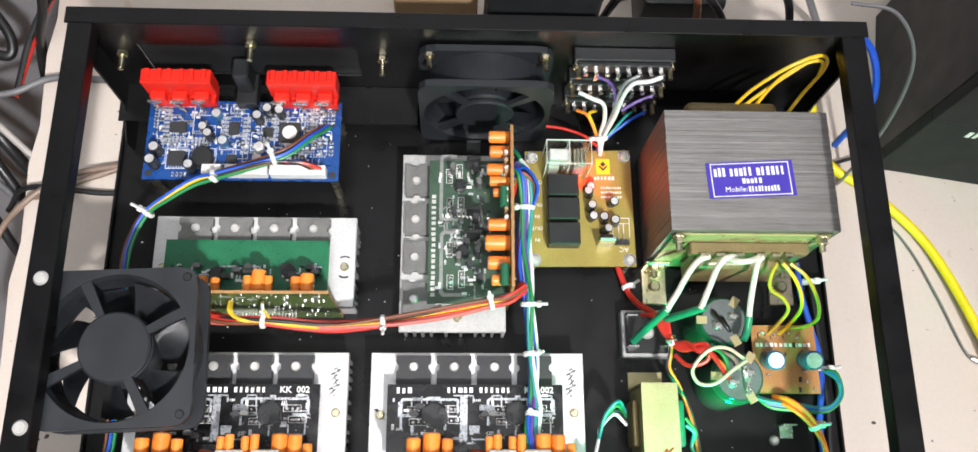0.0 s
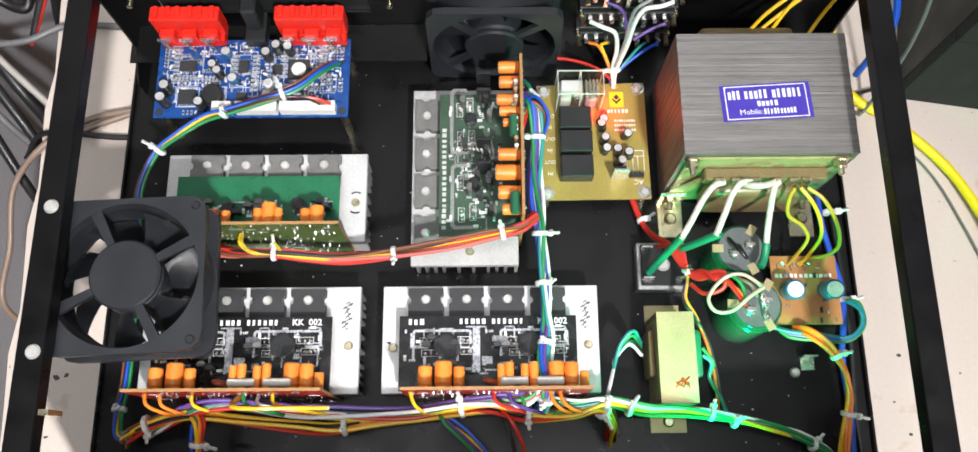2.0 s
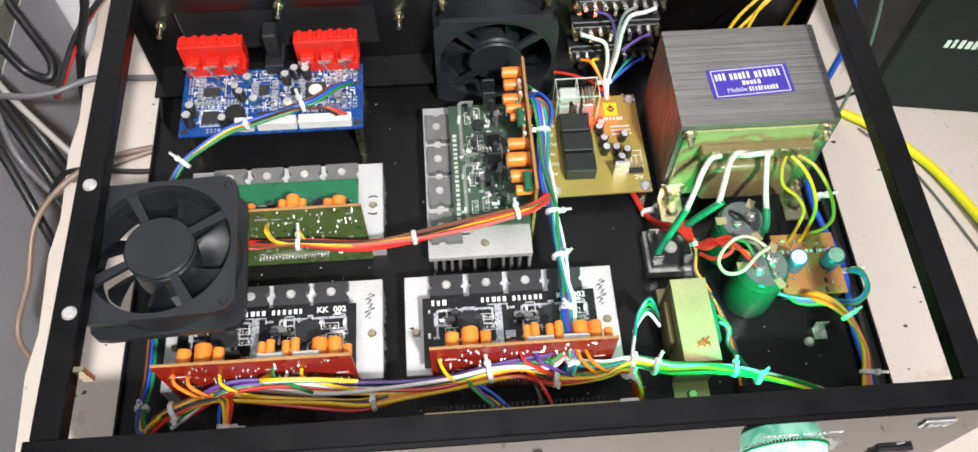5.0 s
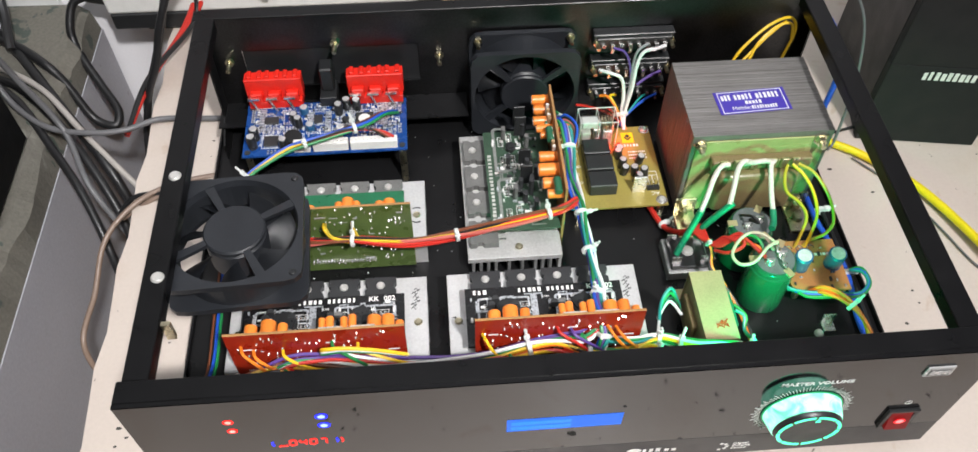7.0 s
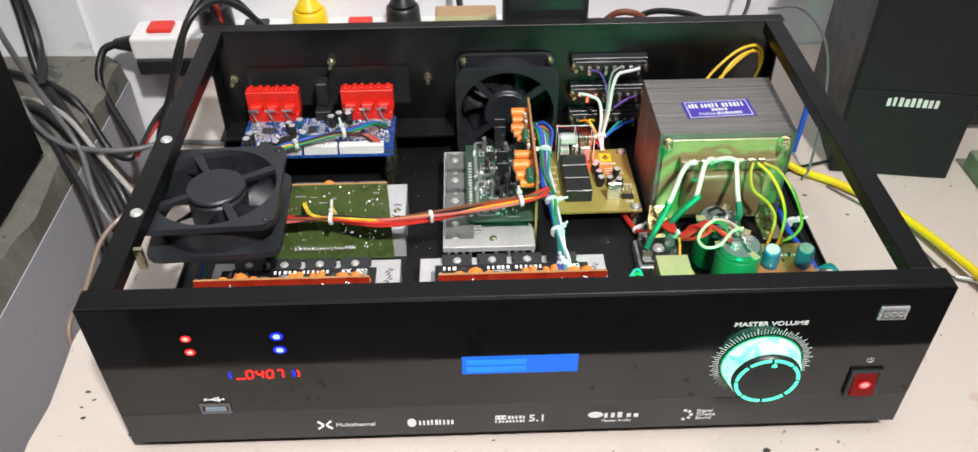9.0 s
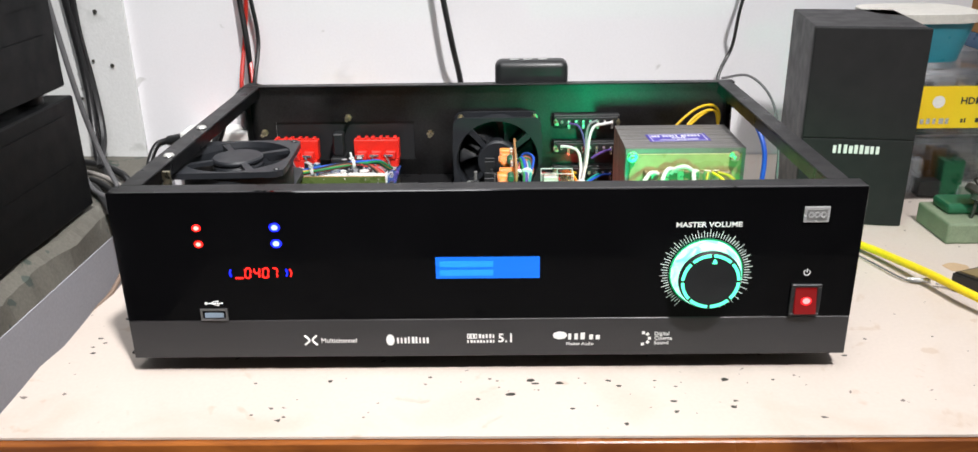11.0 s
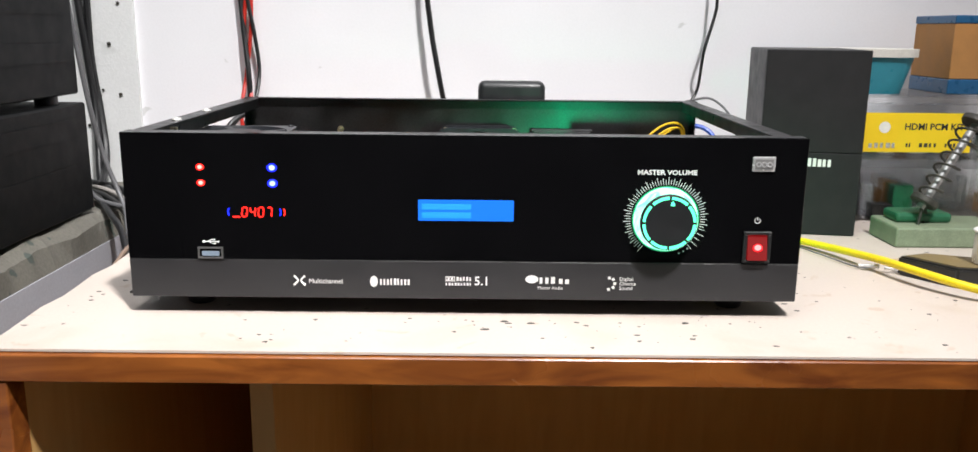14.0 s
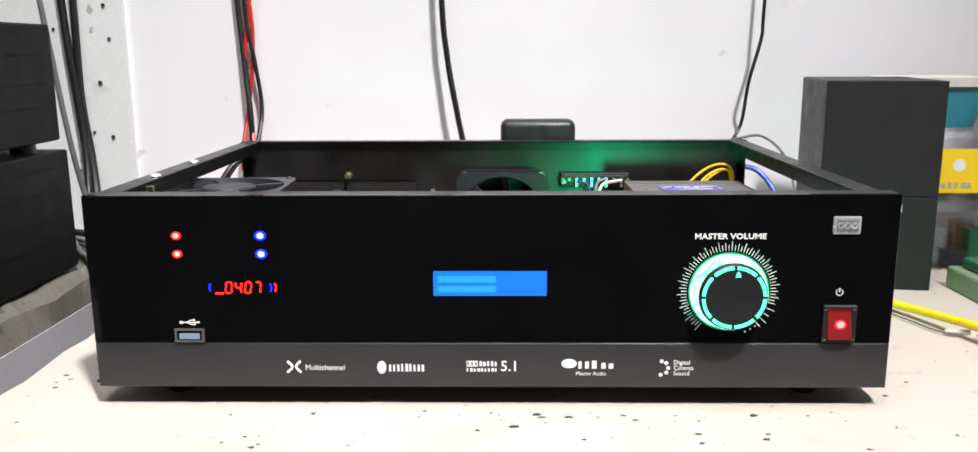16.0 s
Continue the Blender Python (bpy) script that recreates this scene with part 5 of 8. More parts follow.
            part("scribble", bm, M["epoxy"], t, "black marker stroke beside the screw", local=True)
    return t


amp_module("amplifier_module", "black power amplifier board on an aluminium heat sink", (-0.189, 0.0605, BASE), 0, 0.120, 0.0595, 0.022, "black", "power amplifier modules")
amp_module("amplifier_module", "black power amplifier board on an aluminium heat sink", (-0.0565, 0.0605, BASE), 0, 0.1195, 0.0595, 0.022, "black", "power amplifier modules")
amp_module("amplifier_module", "green power amplifier board on an aluminium heat sink", (-0.184, 0.146, BASE), 0, 0.116, 0.0535, 0.022, "g1", "power amplifier modules")
amp_module("amplifier_module", "dusty green amplifier board on a grey heat sink", (0.0195, 0.1325, BASE), 90, 0.1085, 0.0615, 0.0195, "m", "power amplifier modules")


# ---------------------------------------------------------------- fans
def cooling_fan(name, label, m, s, depth, spoke):
    """A square axial fan: frame, four spokes, hub and seven blades; its face looks along local +z."""
    t = thing(name, label, "fan", m)
    h = s / 2
    rr = h * 0.93
    seg = 64
    bm = B()
    c = h * 0.14

    def square(a):
        x, y = math.cos(a), math.sin(a)
        k = h / max(abs(x), abs(y))
        k = min(k, (2 * h - c) / (abs(x) + abs(y)))
        return x * k, y * k
    rings = []
    for z, inner, flange in ((0, rr * 1.0, 1), (depth * 0.16, rr * 0.97, 1), (depth * 0.1601, rr * 0.97, 0), (depth * 0.8399, rr * 0.97, 0), (depth * 0.84, rr * 0.97, 1), (depth, rr * 1.0, 1)):
        row = []
        for i in range(seg):
            a = 2 * math.pi * (i + 0.5) / seg
            o = square(a) if flange else (min(rr * 1.03, h) * math.cos(a), min(rr * 1.03, h) * math.sin(a))
            row.append((bm.verts.new((inner * math.cos(a), inner * math.sin(a), z)), bm.verts.new((*o, z))))
        rings.append(row)
    for a, b in zip(rings, rings[1:]):
        for i in range(seg):
            j = (i + 1) % seg
            bm.faces.new((a[i][1], a[j][1], b[j][1], b[i][1]))
            bm.faces.new((a[i][0], b[i][0], b[j][0], a[j][0]))
    for row in (rings[0], rings[-1]):
        for i in range(seg):
            j = (i + 1) % seg
            bm.faces.new((row[i][0], row[j][0], row[j][1], row[i][1]))
    bmesh.ops.recalc_face_normals(bm, faces=bm.faces)
    fr = part("fan_frame", bm, M["fan"], t, "square black plastic frame", local=True)
    hr = h * 0.46
    bm = B()
    cyl(bm, (0, 0, depth * 0.06), hr, depth * 0.78, "z", 40, hr * 0.97, bevel=0.0014)
    hub = part("hub", bm, M["fan"], t, "round black hub", local=True, smooth=True)
    for i in range(7):
        bm = B()
        a0 = 2 * math.pi * i / 7
        grid = []
        for u in range(6):
            r = hr * 0.98 + (rr * 0.93 - hr * 0.98) * u / 5
            row = []
            for v in range(7):
                w = v / 6
                a = a0 + (w - 0.5) * 0.66 + 0.20 * u / 5
                row.append(bm.verts.new((r * math.cos(a), r * math.sin(a), depth * (0.14 + 0.56 * w + 0.05 * math.sin(w * 3.1)))))
            grid.append(row)
        for u in range(5):
            for v in range(6):
                bm.faces.new((grid[u][v], grid[u + 1][v], grid[u + 1][v + 1], grid[u][v + 1]))
        geo = bmesh.ops.solidify(bm, geom=bm.faces[:], thickness=0.0012)
        bmesh.ops.recalc_face_normals(bm, faces=bm.faces)
        part("blade", bm, M["fan"], hub, local=True, smooth=True)
    for i in range(4):
        a = radians(spoke + 90 * i)
        bm = B()
        d = Vector((math.cos(a), math.sin(a), 0))
        n = Vector((-d.y, d.x, 0))
        vs = [bm.verts.new(d * r + n * w + Vector((0, 0, z))) for r in (hr * 0.9, rr) for w in ((-0.0019, 0.0019) if r < rr else (-0.0027, 0.0027)) for z in (depth * 0.87, depth * 0.975)]
        for q in ((0, 1, 3, 2), (4, 6, 7, 5), (0, 4, 5, 1), (2, 3, 7, 6), (0, 2, 6, 4), (1, 5, 7, 3)):
            bm.faces.new([vs[k] for k in q])
        bmesh.ops.recalc_face_normals(bm, faces=bm.faces)
        part("spoke", bm, M["fan"], fr, local=True)
    bm = B()
    cyl(bm, (0, 0, depth * 0.86), hr * 0.98, depth * 0.14, "z", 40, bevel=0.001)
    part("motor_mount", bm, M["fan"], fr, local=True, smooth=True)
    return t


fan1 = cooling_fan("cooling_fan", "black square cooling fan hung under the case rail", pose(-0.1725, 0.1115, 0.0815, 0, 0, 2.5), 0.0765, 0.025, 26.5)
for x, y in ((0.033, 0.033), (0.033, -0.033), (-0.033, -0.033)):
    screw(fan1, (x, y, 0.0250), "z", 0.0022, 0.0010, M["plastic"], local=True)
fan2 = cooling_fan("cooling_fan", "black square cooling fan bolted to the rear panel", pose(0.0065, 0.2832, 0.0555, 90, 0, 0), 0.0765, 0.0255, 40)
for x in (-0.0255, 0.0395):
    bm = B()
    cyl(bm, (x, 0.2790, 0.0895), 0.0030, -0.0024, "y", 6)
    cyl(bm, (x, 0.2766, 0.0895), 0.0015, -0.006, "y", 8)
    part("bolt", bm, M["brass"], fan2, "plated bolt with a nut", smooth=True)

# ---------------------------------------------------------------- decoder board with sockets
blue = thing("decoder_board", "blue decoder circuit board crowded with small parts", "circuit board", (-0.136, 0.245, BASE))
ZB = 0.0495
bm = B()
box(bm, -0.1925, -0.0800, 0.2205, 0.2700, ZB - 0.0016, ZB)
board = part("board", bm, M["pcb_blue"], blue, "blue circuit board")
for x, y in ((-0.189, 0.224), (-0.0835, 0.224), (-0.189, 0.266), (-0.0835, 0.266)):
    bm = B()
    cyl(bm, (x, y, BASE), 0.0024, ZB - 0.0016 - BASE, "z", 6)
    part("standoff", bm, M["brass"], blue)
    bm = B()
    ring = [(x + r * math.cos(i * 0.52), y + r * math.sin(i * 0.52)) for r in (0.0021,) for i in range(12)]
    prism(bm, ring, ZB, ZB + 0.0006)
    part("screw", bm, M["epoxy"], blue)
rng = random.Random(21)
cp = B()
for (x0, x1, y0, y1, n) in ((-0.188, -0.150, 0.245, 0.268, 70), (-0.150, -0.118, 0.236, 0.268, 80), (-0.118, -0.083, 0.243, 0.267, 80), (-0.186, -0.150, 0.226, 0.244, 30), (-0.112, -0.086, 0.232, 0.243, 30)):
    chips(cp, rng, int(n * 0.80), x0, x1, y0, y1, ZB, 0, 2, 0.72)
    for _ in range(n // 6):
        x, y = rng.uniform(x0, x1 - 0.007), rng.uniform(y0, y1)
        for i in range(rng.randint(3, 6)):
            box(cp, x + i * 0.0016, x + i * 0.0016 + 0.0009, y, y + 0.0020, ZB, ZB + 0.0008, mi=2)
            box(cp, x + i * 0.0016 + 0.0001, x + i * 0.0016 + 0.0008, y + 0.0006, y + 0.0014, ZB + 0.0008, ZB + 0.0009, mi=0)
for x, y0, n in ((-0.147, 0.240, 8), (-0.135, 0.240, 8), (-0.1185, 0.245, 8), (-0.0955, 0.244, 8), (-0.181, 0.247, 7)):
    for i in range(n):
        box(cp, x - 0.0022, x + 0.0022, y0 + i * 0.0026, y0 + i * 0.0026 + 0.0014, ZB, ZB + 0.0011, mi=2)
for i in range(15):
    box(cp, -0.184 + i * 0.0022, -0.1828 + i * 0.0022, 0.2435, 0.2465, ZB, ZB + 0.0010, mi=2)
for x0, x1, y0, y1 in ((-0.1870, -0.1660, 0.2455, 0.2660), (-0.1185, -0.1010, 0.2405, 0.2600), (-0.1500, -0.1345, 0.2390, 0.2620), (-0.1640, -0.1520, 0.2275, 0.2395), (-0.1800, -0.1670, 0.2270, 0.2390), (-0.1320, -0.1210, 0.2385, 0.2500)):
    for q in ((x0, x1, y0, y0 + 0.00035), (x0, x1, y1, y1 + 0.00035), (x0, x0 + 0.00035, y0, y1), (x1 - 0.00035, x1, y0, y1)):
        box(cp, *q, ZB, ZB + 0.00015, mi=1)
for x0, x1, y0, y1, step in ((-0.1890, -0.1840, 0.2480, 0.2660, 0.0022), (-0.1300, -0.1240, 0.2400, 0.2600, 0.0022), (-0.1000, -0.0950, 0.2400, 0.2640, 0.0022), (-0.0930, -0.0840, 0.2560, 0.2650, 0.0024), (-0.1800, -0.1560, 0.2405, 0.2435, 0.0020), (-0.1140, -0.0990, 0.2340, 0.2375, 0.0020), (-0.1780, -0.1660, 0.2220, 0.2250, 0.0024), (-0.0930, -0.0840, 0.2360, 0.2480, 0.0024), (-0.1440, -0.1370, 0.2620, 0.2680, 0.0020)):
    y = y0
    while y < y1:
        x = x0
        while x < x1:
            if rng.random() < 0.85:
                if x1 - x0 > y1 - y0:
                    box(cp, x, x + 0.0011, y, y + 0.0026, ZB, ZB + 0.0009, mi=2)
                    box(cp, x + 0.0001, x + 0.0010, y + 0.0008, y + 0.0018, ZB + 0.0009, ZB + 0.0010, mi=0 if rng.random() < 0.6 else 1)
                else:
                    box(cp, x, x + 0.0026, y, y + 0.0011, ZB, ZB + 0.0009, mi=2)
                    box(cp, x + 0.0008, x + 0.0018, y + 0.0001, y + 0.0010, ZB + 0.0009, ZB + 0.0010, mi=0 if rng.random() < 0.6 else 1)
            x += step if x1 - x0 > y1 - y0 else 0.0034
        y += 0.0034 if x1 - x0 > y1 - y0 else step
part("small_parts", cp, [M["epoxy"], M["silk"], M["smd"], M["silk"]], board, "tiny soldered parts")["kind"] = "stuff"
bm = B()
tracks(bm, rng, 46, -0.188, -0.084, 0.230, 0.268, ZB, 0.00028, 0.00012)
part("print", bm, M["silk"], board, "white printed lines")["kind"] = "stuff"
for x, y, w, d in ((-0.1745, 0.2525, 0.010, 0.0065), (-0.1420, 0.2520, 0.006, 0.008), (-0.1095, 0.2500, 0.0125, 0.0125), (-0.1735, 0.2330, 0.010, 0.009), (-0.1220, 0.2500, 0.006, 0.006), (-0.142, 0.233, 0.006, 0.005)):
    bm = B()
    box(bm, x - w / 2, x + w / 2, y - d / 2, y + d / 2, ZB + 0.0003, ZB + 0.0019, 0.0003)
    ch = part("chip", bm, M["epoxy"], board, "black chip")
    bm = B()
    k = int(w / 0.0013)
    for i in range(k):
        xx = x - w / 2 + (i + 0.5) * w / k
        box(bm, xx - 0.0003, xx + 0.0003, y - d / 2 - 0.0011, y - d / 2, ZB, ZB + 0.0006)
        box(bm, xx - 0.0003, xx + 0.0003, y + d / 2, y + d / 2 + 0.0011, ZB, ZB + 0.0006)
    part("pins", bm, M["smd"], ch)
bm = B()
cyl(bm, (-0.1095, 0.2500, ZB + 0.0019), 0.0042, 0.0002, "z", 24)
part("sticker", bm, M["white_plastic"], board, "round white sticker")
bm = B()
cyl(bm, (-0.1580, 0.2330, ZB), 0.0062, 0.006, "z", 24, bevel=0.0008)
part("inductor", bm, M["plastic"], board, "round black coil", smooth=True)
for x, y, r, h, sl in ((-0.1520, 0.2600, 0.0032, 0.006, "cap_blue"), (-0.1470, 0.2430, 0.0032, 0.006, "cap_blue"), (-0.1260, 0.2395, 0.0026, 0.006, "white_plastic"), (-0.1265, 0.2320, 0.0026, 0.006, "white_plastic"), (-0.158, 0.2500, 0.0028, 0.010, "cap_dark"), (-0.155, 0.2460, 0.0028, 0.010, "cap_dark"), (-0.1855, 0.2290, 0.0032, 0.011, "cap_dark"), (-0.1845, 0.2370, 0.0032, 0.010, "cap_dark"), (-0.164, 0.2265, 0.003, 0.010, "cap_dark"), (-0.1275, 0.2575, 0.0030, 0.010, "cap_dark"), (-0.1220, 0.2620, 0.0030, 0.010, "cap_dark"), (-0.1150, 0.2610, 0.0030, 0.010, "cap_dark")):
    electro(board, (x, y, ZB), r, h, "z", sl, local=False)
for x0, x1 in ((-0.1440, -0.1200), (-0.1185, -0.0865), (-0.157, -0.146)):
    bm = B()
    box(bm, x0, x1, 0.2215, 0.2275, ZB, ZB + 0.0075, 0.0004)
    for i in range(int((x1 - x0) / 0.0026)):
        box(bm, x0 + 0.0012 + i * 0.0026, x0 + 0.0022 + i * 0.0026, 0.2235, 0.2255, ZB + 0.0075, ZB + 0.0085)
    part("connector", bm, M["white_plastic"], board, "white pin connector")
bm = B()
bars(bm, -0.0965, -0.0855, 0.2655, 0.2678, 5, rng, ZB, ZB + 0.0002, Matrix())
part("print", bm, M["silk"], board, "white letter shapes")
# socket blocks
for x0 in (-0.1905, -0.1195):
    bm = B()
    w = 0.0375
    box(bm, x0, x0 + w, 0.2660, 0.2790, ZB, 0.0560, 0.0004)
    box(bm, x0 - 0.001, x0 + w + 0.001, 0.2700, 0.2790, 0.0560, 0.0730, 0.0005)
    for i in range(3):
        cx = x0 + w * (i + 0.5) / 3
        box(bm, cx - 0.0044, cx + 0.0044, 0.2650, 0.2700, 0.0560, 0.0640, 0.0008)
        box(bm, cx - 0.0050, cx - 0.0020, 0.2715, 0.2785, 0.0730, 0.0748, 0.0004)
        box(bm, cx + 0.0020, cx + 0.0050, 0.2715, 0.2785, 0.0730, 0.0748, 0.0004)
    rca = part("socket_block", bm, M["red_plastic"], blue, "red plastic block of phono sockets")
    for i in range(3):
        cx = x0 + w * (i + 0.5) / 3
        bm = B()
        box(bm, cx - 0.0058, cx + 0.0020, 0.2632, 0.2648, 0.0600, 0.0616)
        tube(bm, [(cx - 0.0040, 0.2640, 0.0604), (cx - 0.0015, 0.2632, 0.0550), (cx + 0.0006, 0.2628, ZB)], 0.0009, 6)
        part("contact", bm, M["solder"], rca, "tinned contact")
bm = B()
box(bm, -0.1405, -0.1285, 0.2650, 0.2840, ZB, 0.0580, 0.0005)
box(bm, -0.1390, -0.1300, 0.2720, 0.2840, 0.0580, 0.0780, 0.0010)
part("optical_socket", bm, M["plastic"], blue, "black plastic socket")
blue.matrix_basis = Matrix.Translation((0.0016, -0.0030, 0)) @ blue.matrix_basis

# ---------------------------------------------------------------- relay board
rel = thing("relay_board", "mustard yellow relay board with black relays", "circuit board", (0.065, 0.21, BASE))
ZR = 0.0275
bm = B()
pts = [(0.0325, 0.2465), (0.0335, 0.1730), (0.0985, 0.1735), (0.0978, 0.2480)]
prism(bm, pts[::-1], ZR - 0.0016, ZR)
bmesh.ops.recalc_face_normals(bm, faces=bm.faces)
board = part("board", bm, M["pcb_yellow"], rel, "mustard yellow circuit board")
for x, y in ((0.0365, 0.2425), (0.0940, 0.2440), (0.0945, 0.1775), (0.0375, 0.1770)):
    bm = B()
    cyl(bm, (x, y, BASE), 0.0026, ZR - 0.0016 - BASE, "z", 6)
    part("standoff", bm, M["brass"], rel)
    bm = B()
    cyl(bm, (x, y, ZR), 0.0040, 0.0003, "z", 20)
    part("pad", bm, M["solder"], rel)
    screw(rel, (x, y, ZR + 0.0003), "z", 0.0027, 0.0018)
for y in (0.2215, 0.2065, 0.1910):
    bm = B()
    box(bm, 0.0450, 0.0640, y - 0.0068, y + 0.0068, ZR, ZR + 0.0105, 0.0006)
    part("relay", bm, M["plastic"], rel, "black sealed relay")
cover = part("clear_relay", (lambda b: (box(b, 0.0435, 0.0700, 0.2292, 0.2440, ZR + 0.0002, ZR + 0.0250, 0.0008), b)[1])(B()), M["relay_clear"], rel, "relay in a clear plastic cover")
for x0, x1, y0, y1, z1, mt in ((0.0455, 0.0520, 0.2315, 0.2420, 0.013, "ceramic_white"), (0.0540, 0.0590, 0.2315, 0.2425, 0.016, "solder"), (0.0605, 0.0675, 0.2315, 0.2420, 0.014, "smd"), (0.0455, 0.0570, 0.2330, 0.2400, 0.021, "white_plastic")):
    bm = B()
    box(bm, x0, x1, y0, y1, ZR + (0.001 if z1 < 0.02 else 0.0162), ZR + z1, 0.0005)
    part("contact_block", bm, M[mt], cover)
# edge highlights of the clear cover, built as thin pale tubes
for x in (0.0435, 0.0570, 0.0700):
    bm = B()
    z = ZR + 0.0252
    tube(bm, [(x, 0.2292, ZR), (x, 0.2292, z), (x, 0.2440, z), (x, 0.2440, ZR)], 0.00035, 5)
    part("cover_rib", bm, M["tie"], rel, "pale tube standing in for the clear cover's edge highlight")
for y in (0.2292, 0.2440):
    bm = B()
    tube(bm, [(0.0435, y, ZR + 0.0252), (0.0700, y, ZR + 0.0252)], 0.00035, 5)
    part("cover_rib", bm, M["tie"], rel)
for i in range(4):
    bm = B()
    box(bm, 0.0600 + i * 0.0022, 0.0611 + i * 0.0022, 0.2320, 0.2412, ZR + 0.0142, ZR + 0.0190, 0.0002)
    part("spring_contact", bm, M["brass"], rel)
bm = B()
cyl(bm, (0.0722, 0.2262, ZR), 0.0018, 0.006, "z", 14, bevel=0.0008)
part("led", bm, M["led_red"], rel, "lit red lamp", smooth=True)
for x, y in ((0.0705, 0.2225), (0.0712, 0.2185), (0.0718, 0.2095), (0.0720, 0.2035), (0.0800, 0.2020), (0.0845, 0.2130), (0.0865, 0.2005), (0.0795, 0.1950)):
    electro(rel, (x, y, ZR), 0.0028, 0.0085, (rng.uniform(-0.15, 0.25), rng.uniform(-0.2, 0.1), 1), "cap_dark", label="small black capacitor", local=False)
bm = B()
box(bm, 0.0750, 0.0845, 0.1855, 0.1872, ZR, ZR + 0.0150, 0.0003)
box(bm, 0.0760, 0.0835, 0.1872, 0.1905, ZR + 0.002, ZR + 0.0100, 0.0004, mi=1)
part("regulator", bm, [M["solder"], M["epoxy"]], rel, "tabbed regulator")
bm = B()
for i in range(3):
    tube(bm, [(0.0875 + i * 0.0027, 0.1880, ZR), (0.0875 + i * 0.0027, 0.1880, ZR + 0.011)], 0.0004, 4)
box(bm, 0.0860, 0.0945, 0.1865, 0.1895, ZR, ZR + 0.0025, mi=1)
part("pin_header", bm, [M["solder"], M["plastic"]], rel)
bm = B()
box(bm, 0.0765, 0.0850, 0.2320, 0.2420, ZR, ZR + 0.0002)
part("sticker", bm, M["label_yellow"], rel, "yellow square mark")
bm = B()
prism(bm, [(0.0780, 0.2370), (0.0808, 0.2340), (0.0836, 0.2370), (0.0828, 0.2378), (0.0808, 0.2357), (0.0788, 0.2378)], ZR + 0.0002, ZR + 0.0004)
prism(bm, [(0.0790, 0.2385), (0.0808, 0.2367), (0.0826, 0.2385), (0.0808, 0.2403)], ZR + 0.0002, ZR + 0.0004)
part("sticker_mark", bm, M["epoxy"], rel)
bm = B()
bars(bm, 0.0750, 0.0880, 0.2283, 0.2305, 6, rng, ZR, ZR + 0.00015, Matrix())
for y in (0.2225, 0.2195, 0.2165):
    bars(bm, 0.0790, 0.0920, y, y + 0.0013, 9, rng, ZR, ZR + 0.00015, Matrix())
for q in ((0.0850, 0.0955, 0.2035, 0.2039), (0.0850, 0.0955, 0.2000, 0.2004), (0.0850, 0.0854, 0.1910, 0.2039), (0.0951, 0.0955, 0.1910, 0.2039), (0.0885, 0.0889, 0.1900, 0.2000), (0.0915, 0.0919, 0.1900, 0.2000)):
    box(bm, *q, ZR, ZR + 0.00015)
part("print", bm, M["silk"], rel, "white printed lines and letter shapes")
for i in range(6):
    part("print", lettering("IN" if i % 2 else "OUT", 0.0032, Matrix.Translation((0.0395, 0.2265 - i * 0.0074, ZR)) @ pose(0, 0, 0, 0, 0, 180)), M["silk"], rel)
part("print", lettering("AC", 0.0042, Matrix.Translation((0.0915, 0.1840, ZR)) @ pose(0, 0, 0, 0, 0, 180)), M["silk"], rel)

# ---------------------------------------------------------------- mains transformer
trf = thing("power_transformer", "large steel-cored power transformer with a blue label", "transformer", (0.149, 0.21, BASE))
TX0, TX1, TY0, TY1, TZ0, TZ1 = 0.1050, 0.1968, 0.1780, 0.2475, 0.0165, 0.0890
rng = random.Random(8)
n = 46
for i in range(n):
    y0 = TY0 + (TY1 - TY0) * i / n
    y1 = TY0 + (TY1 - TY0) * (i + 0.93) / n
    e = rng.uniform(-0.00016, 0.00016)
    bm = B()
    box(bm, TX0 + rng.uniform(0, 0.0003), TX1 - rng.uniform(0, 0.0003), y0, y1, TZ0, TZ1 + e)
    bm.normal_update()
    for f in bm.faces:
        f.material_index = 1 if f.normal.x < -0.5 or f.normal.x > 0.5 else (2 if abs(f.normal.y) > 0.5 else 0)
    part("lamination", bm, [M["lamination"], M["lam_side"], M["lam_face"]], trf)
bm = B()
box(bm, TX0 + 0.003, TX1 - 0.003, TY0 - 0.0016, TY0 - 0.0002, TZ0, TZ1 - 0.004, 0.0004)
part("end_plate", bm, M["varnish"], trf, "varnished olive end plate")
for x in (0.1100, 0.1880):
    for z in (0.0830, 0.0230):
        bm = B()
        cyl(bm, (x, TY0 - 0.0017, z), 0.0042, -0.0008, "y", 20)
        cyl(bm, (x, TY0 - 0.0025, z), 0.0034, -0.0034, "y", 6)
        cyl(bm, (x, TY0 - 0.0059, z), 0.0017, -0.004, "y", 8)
        part("clamp_bolt", bm, M["brass"], trf, "plated clamping bolt", smooth=True)
bm = B()
box(bm, 0.1240, 0.1780, 0.1635, TY0 - 0.0017, 0.0280, 0.0640, 0.004, seg=3)
part("winding", bm, M["tape_brown"], trf, "taped brown winding", smooth=True)
bm = B()
box(bm, 0.1190, 0.1850, 0.1695, TY0 - 0.0017, 0.0642, 0.0725, 0.0008)
bob = part("bobbin", bm, M["tape_brown"], trf, "dark terminal flange")
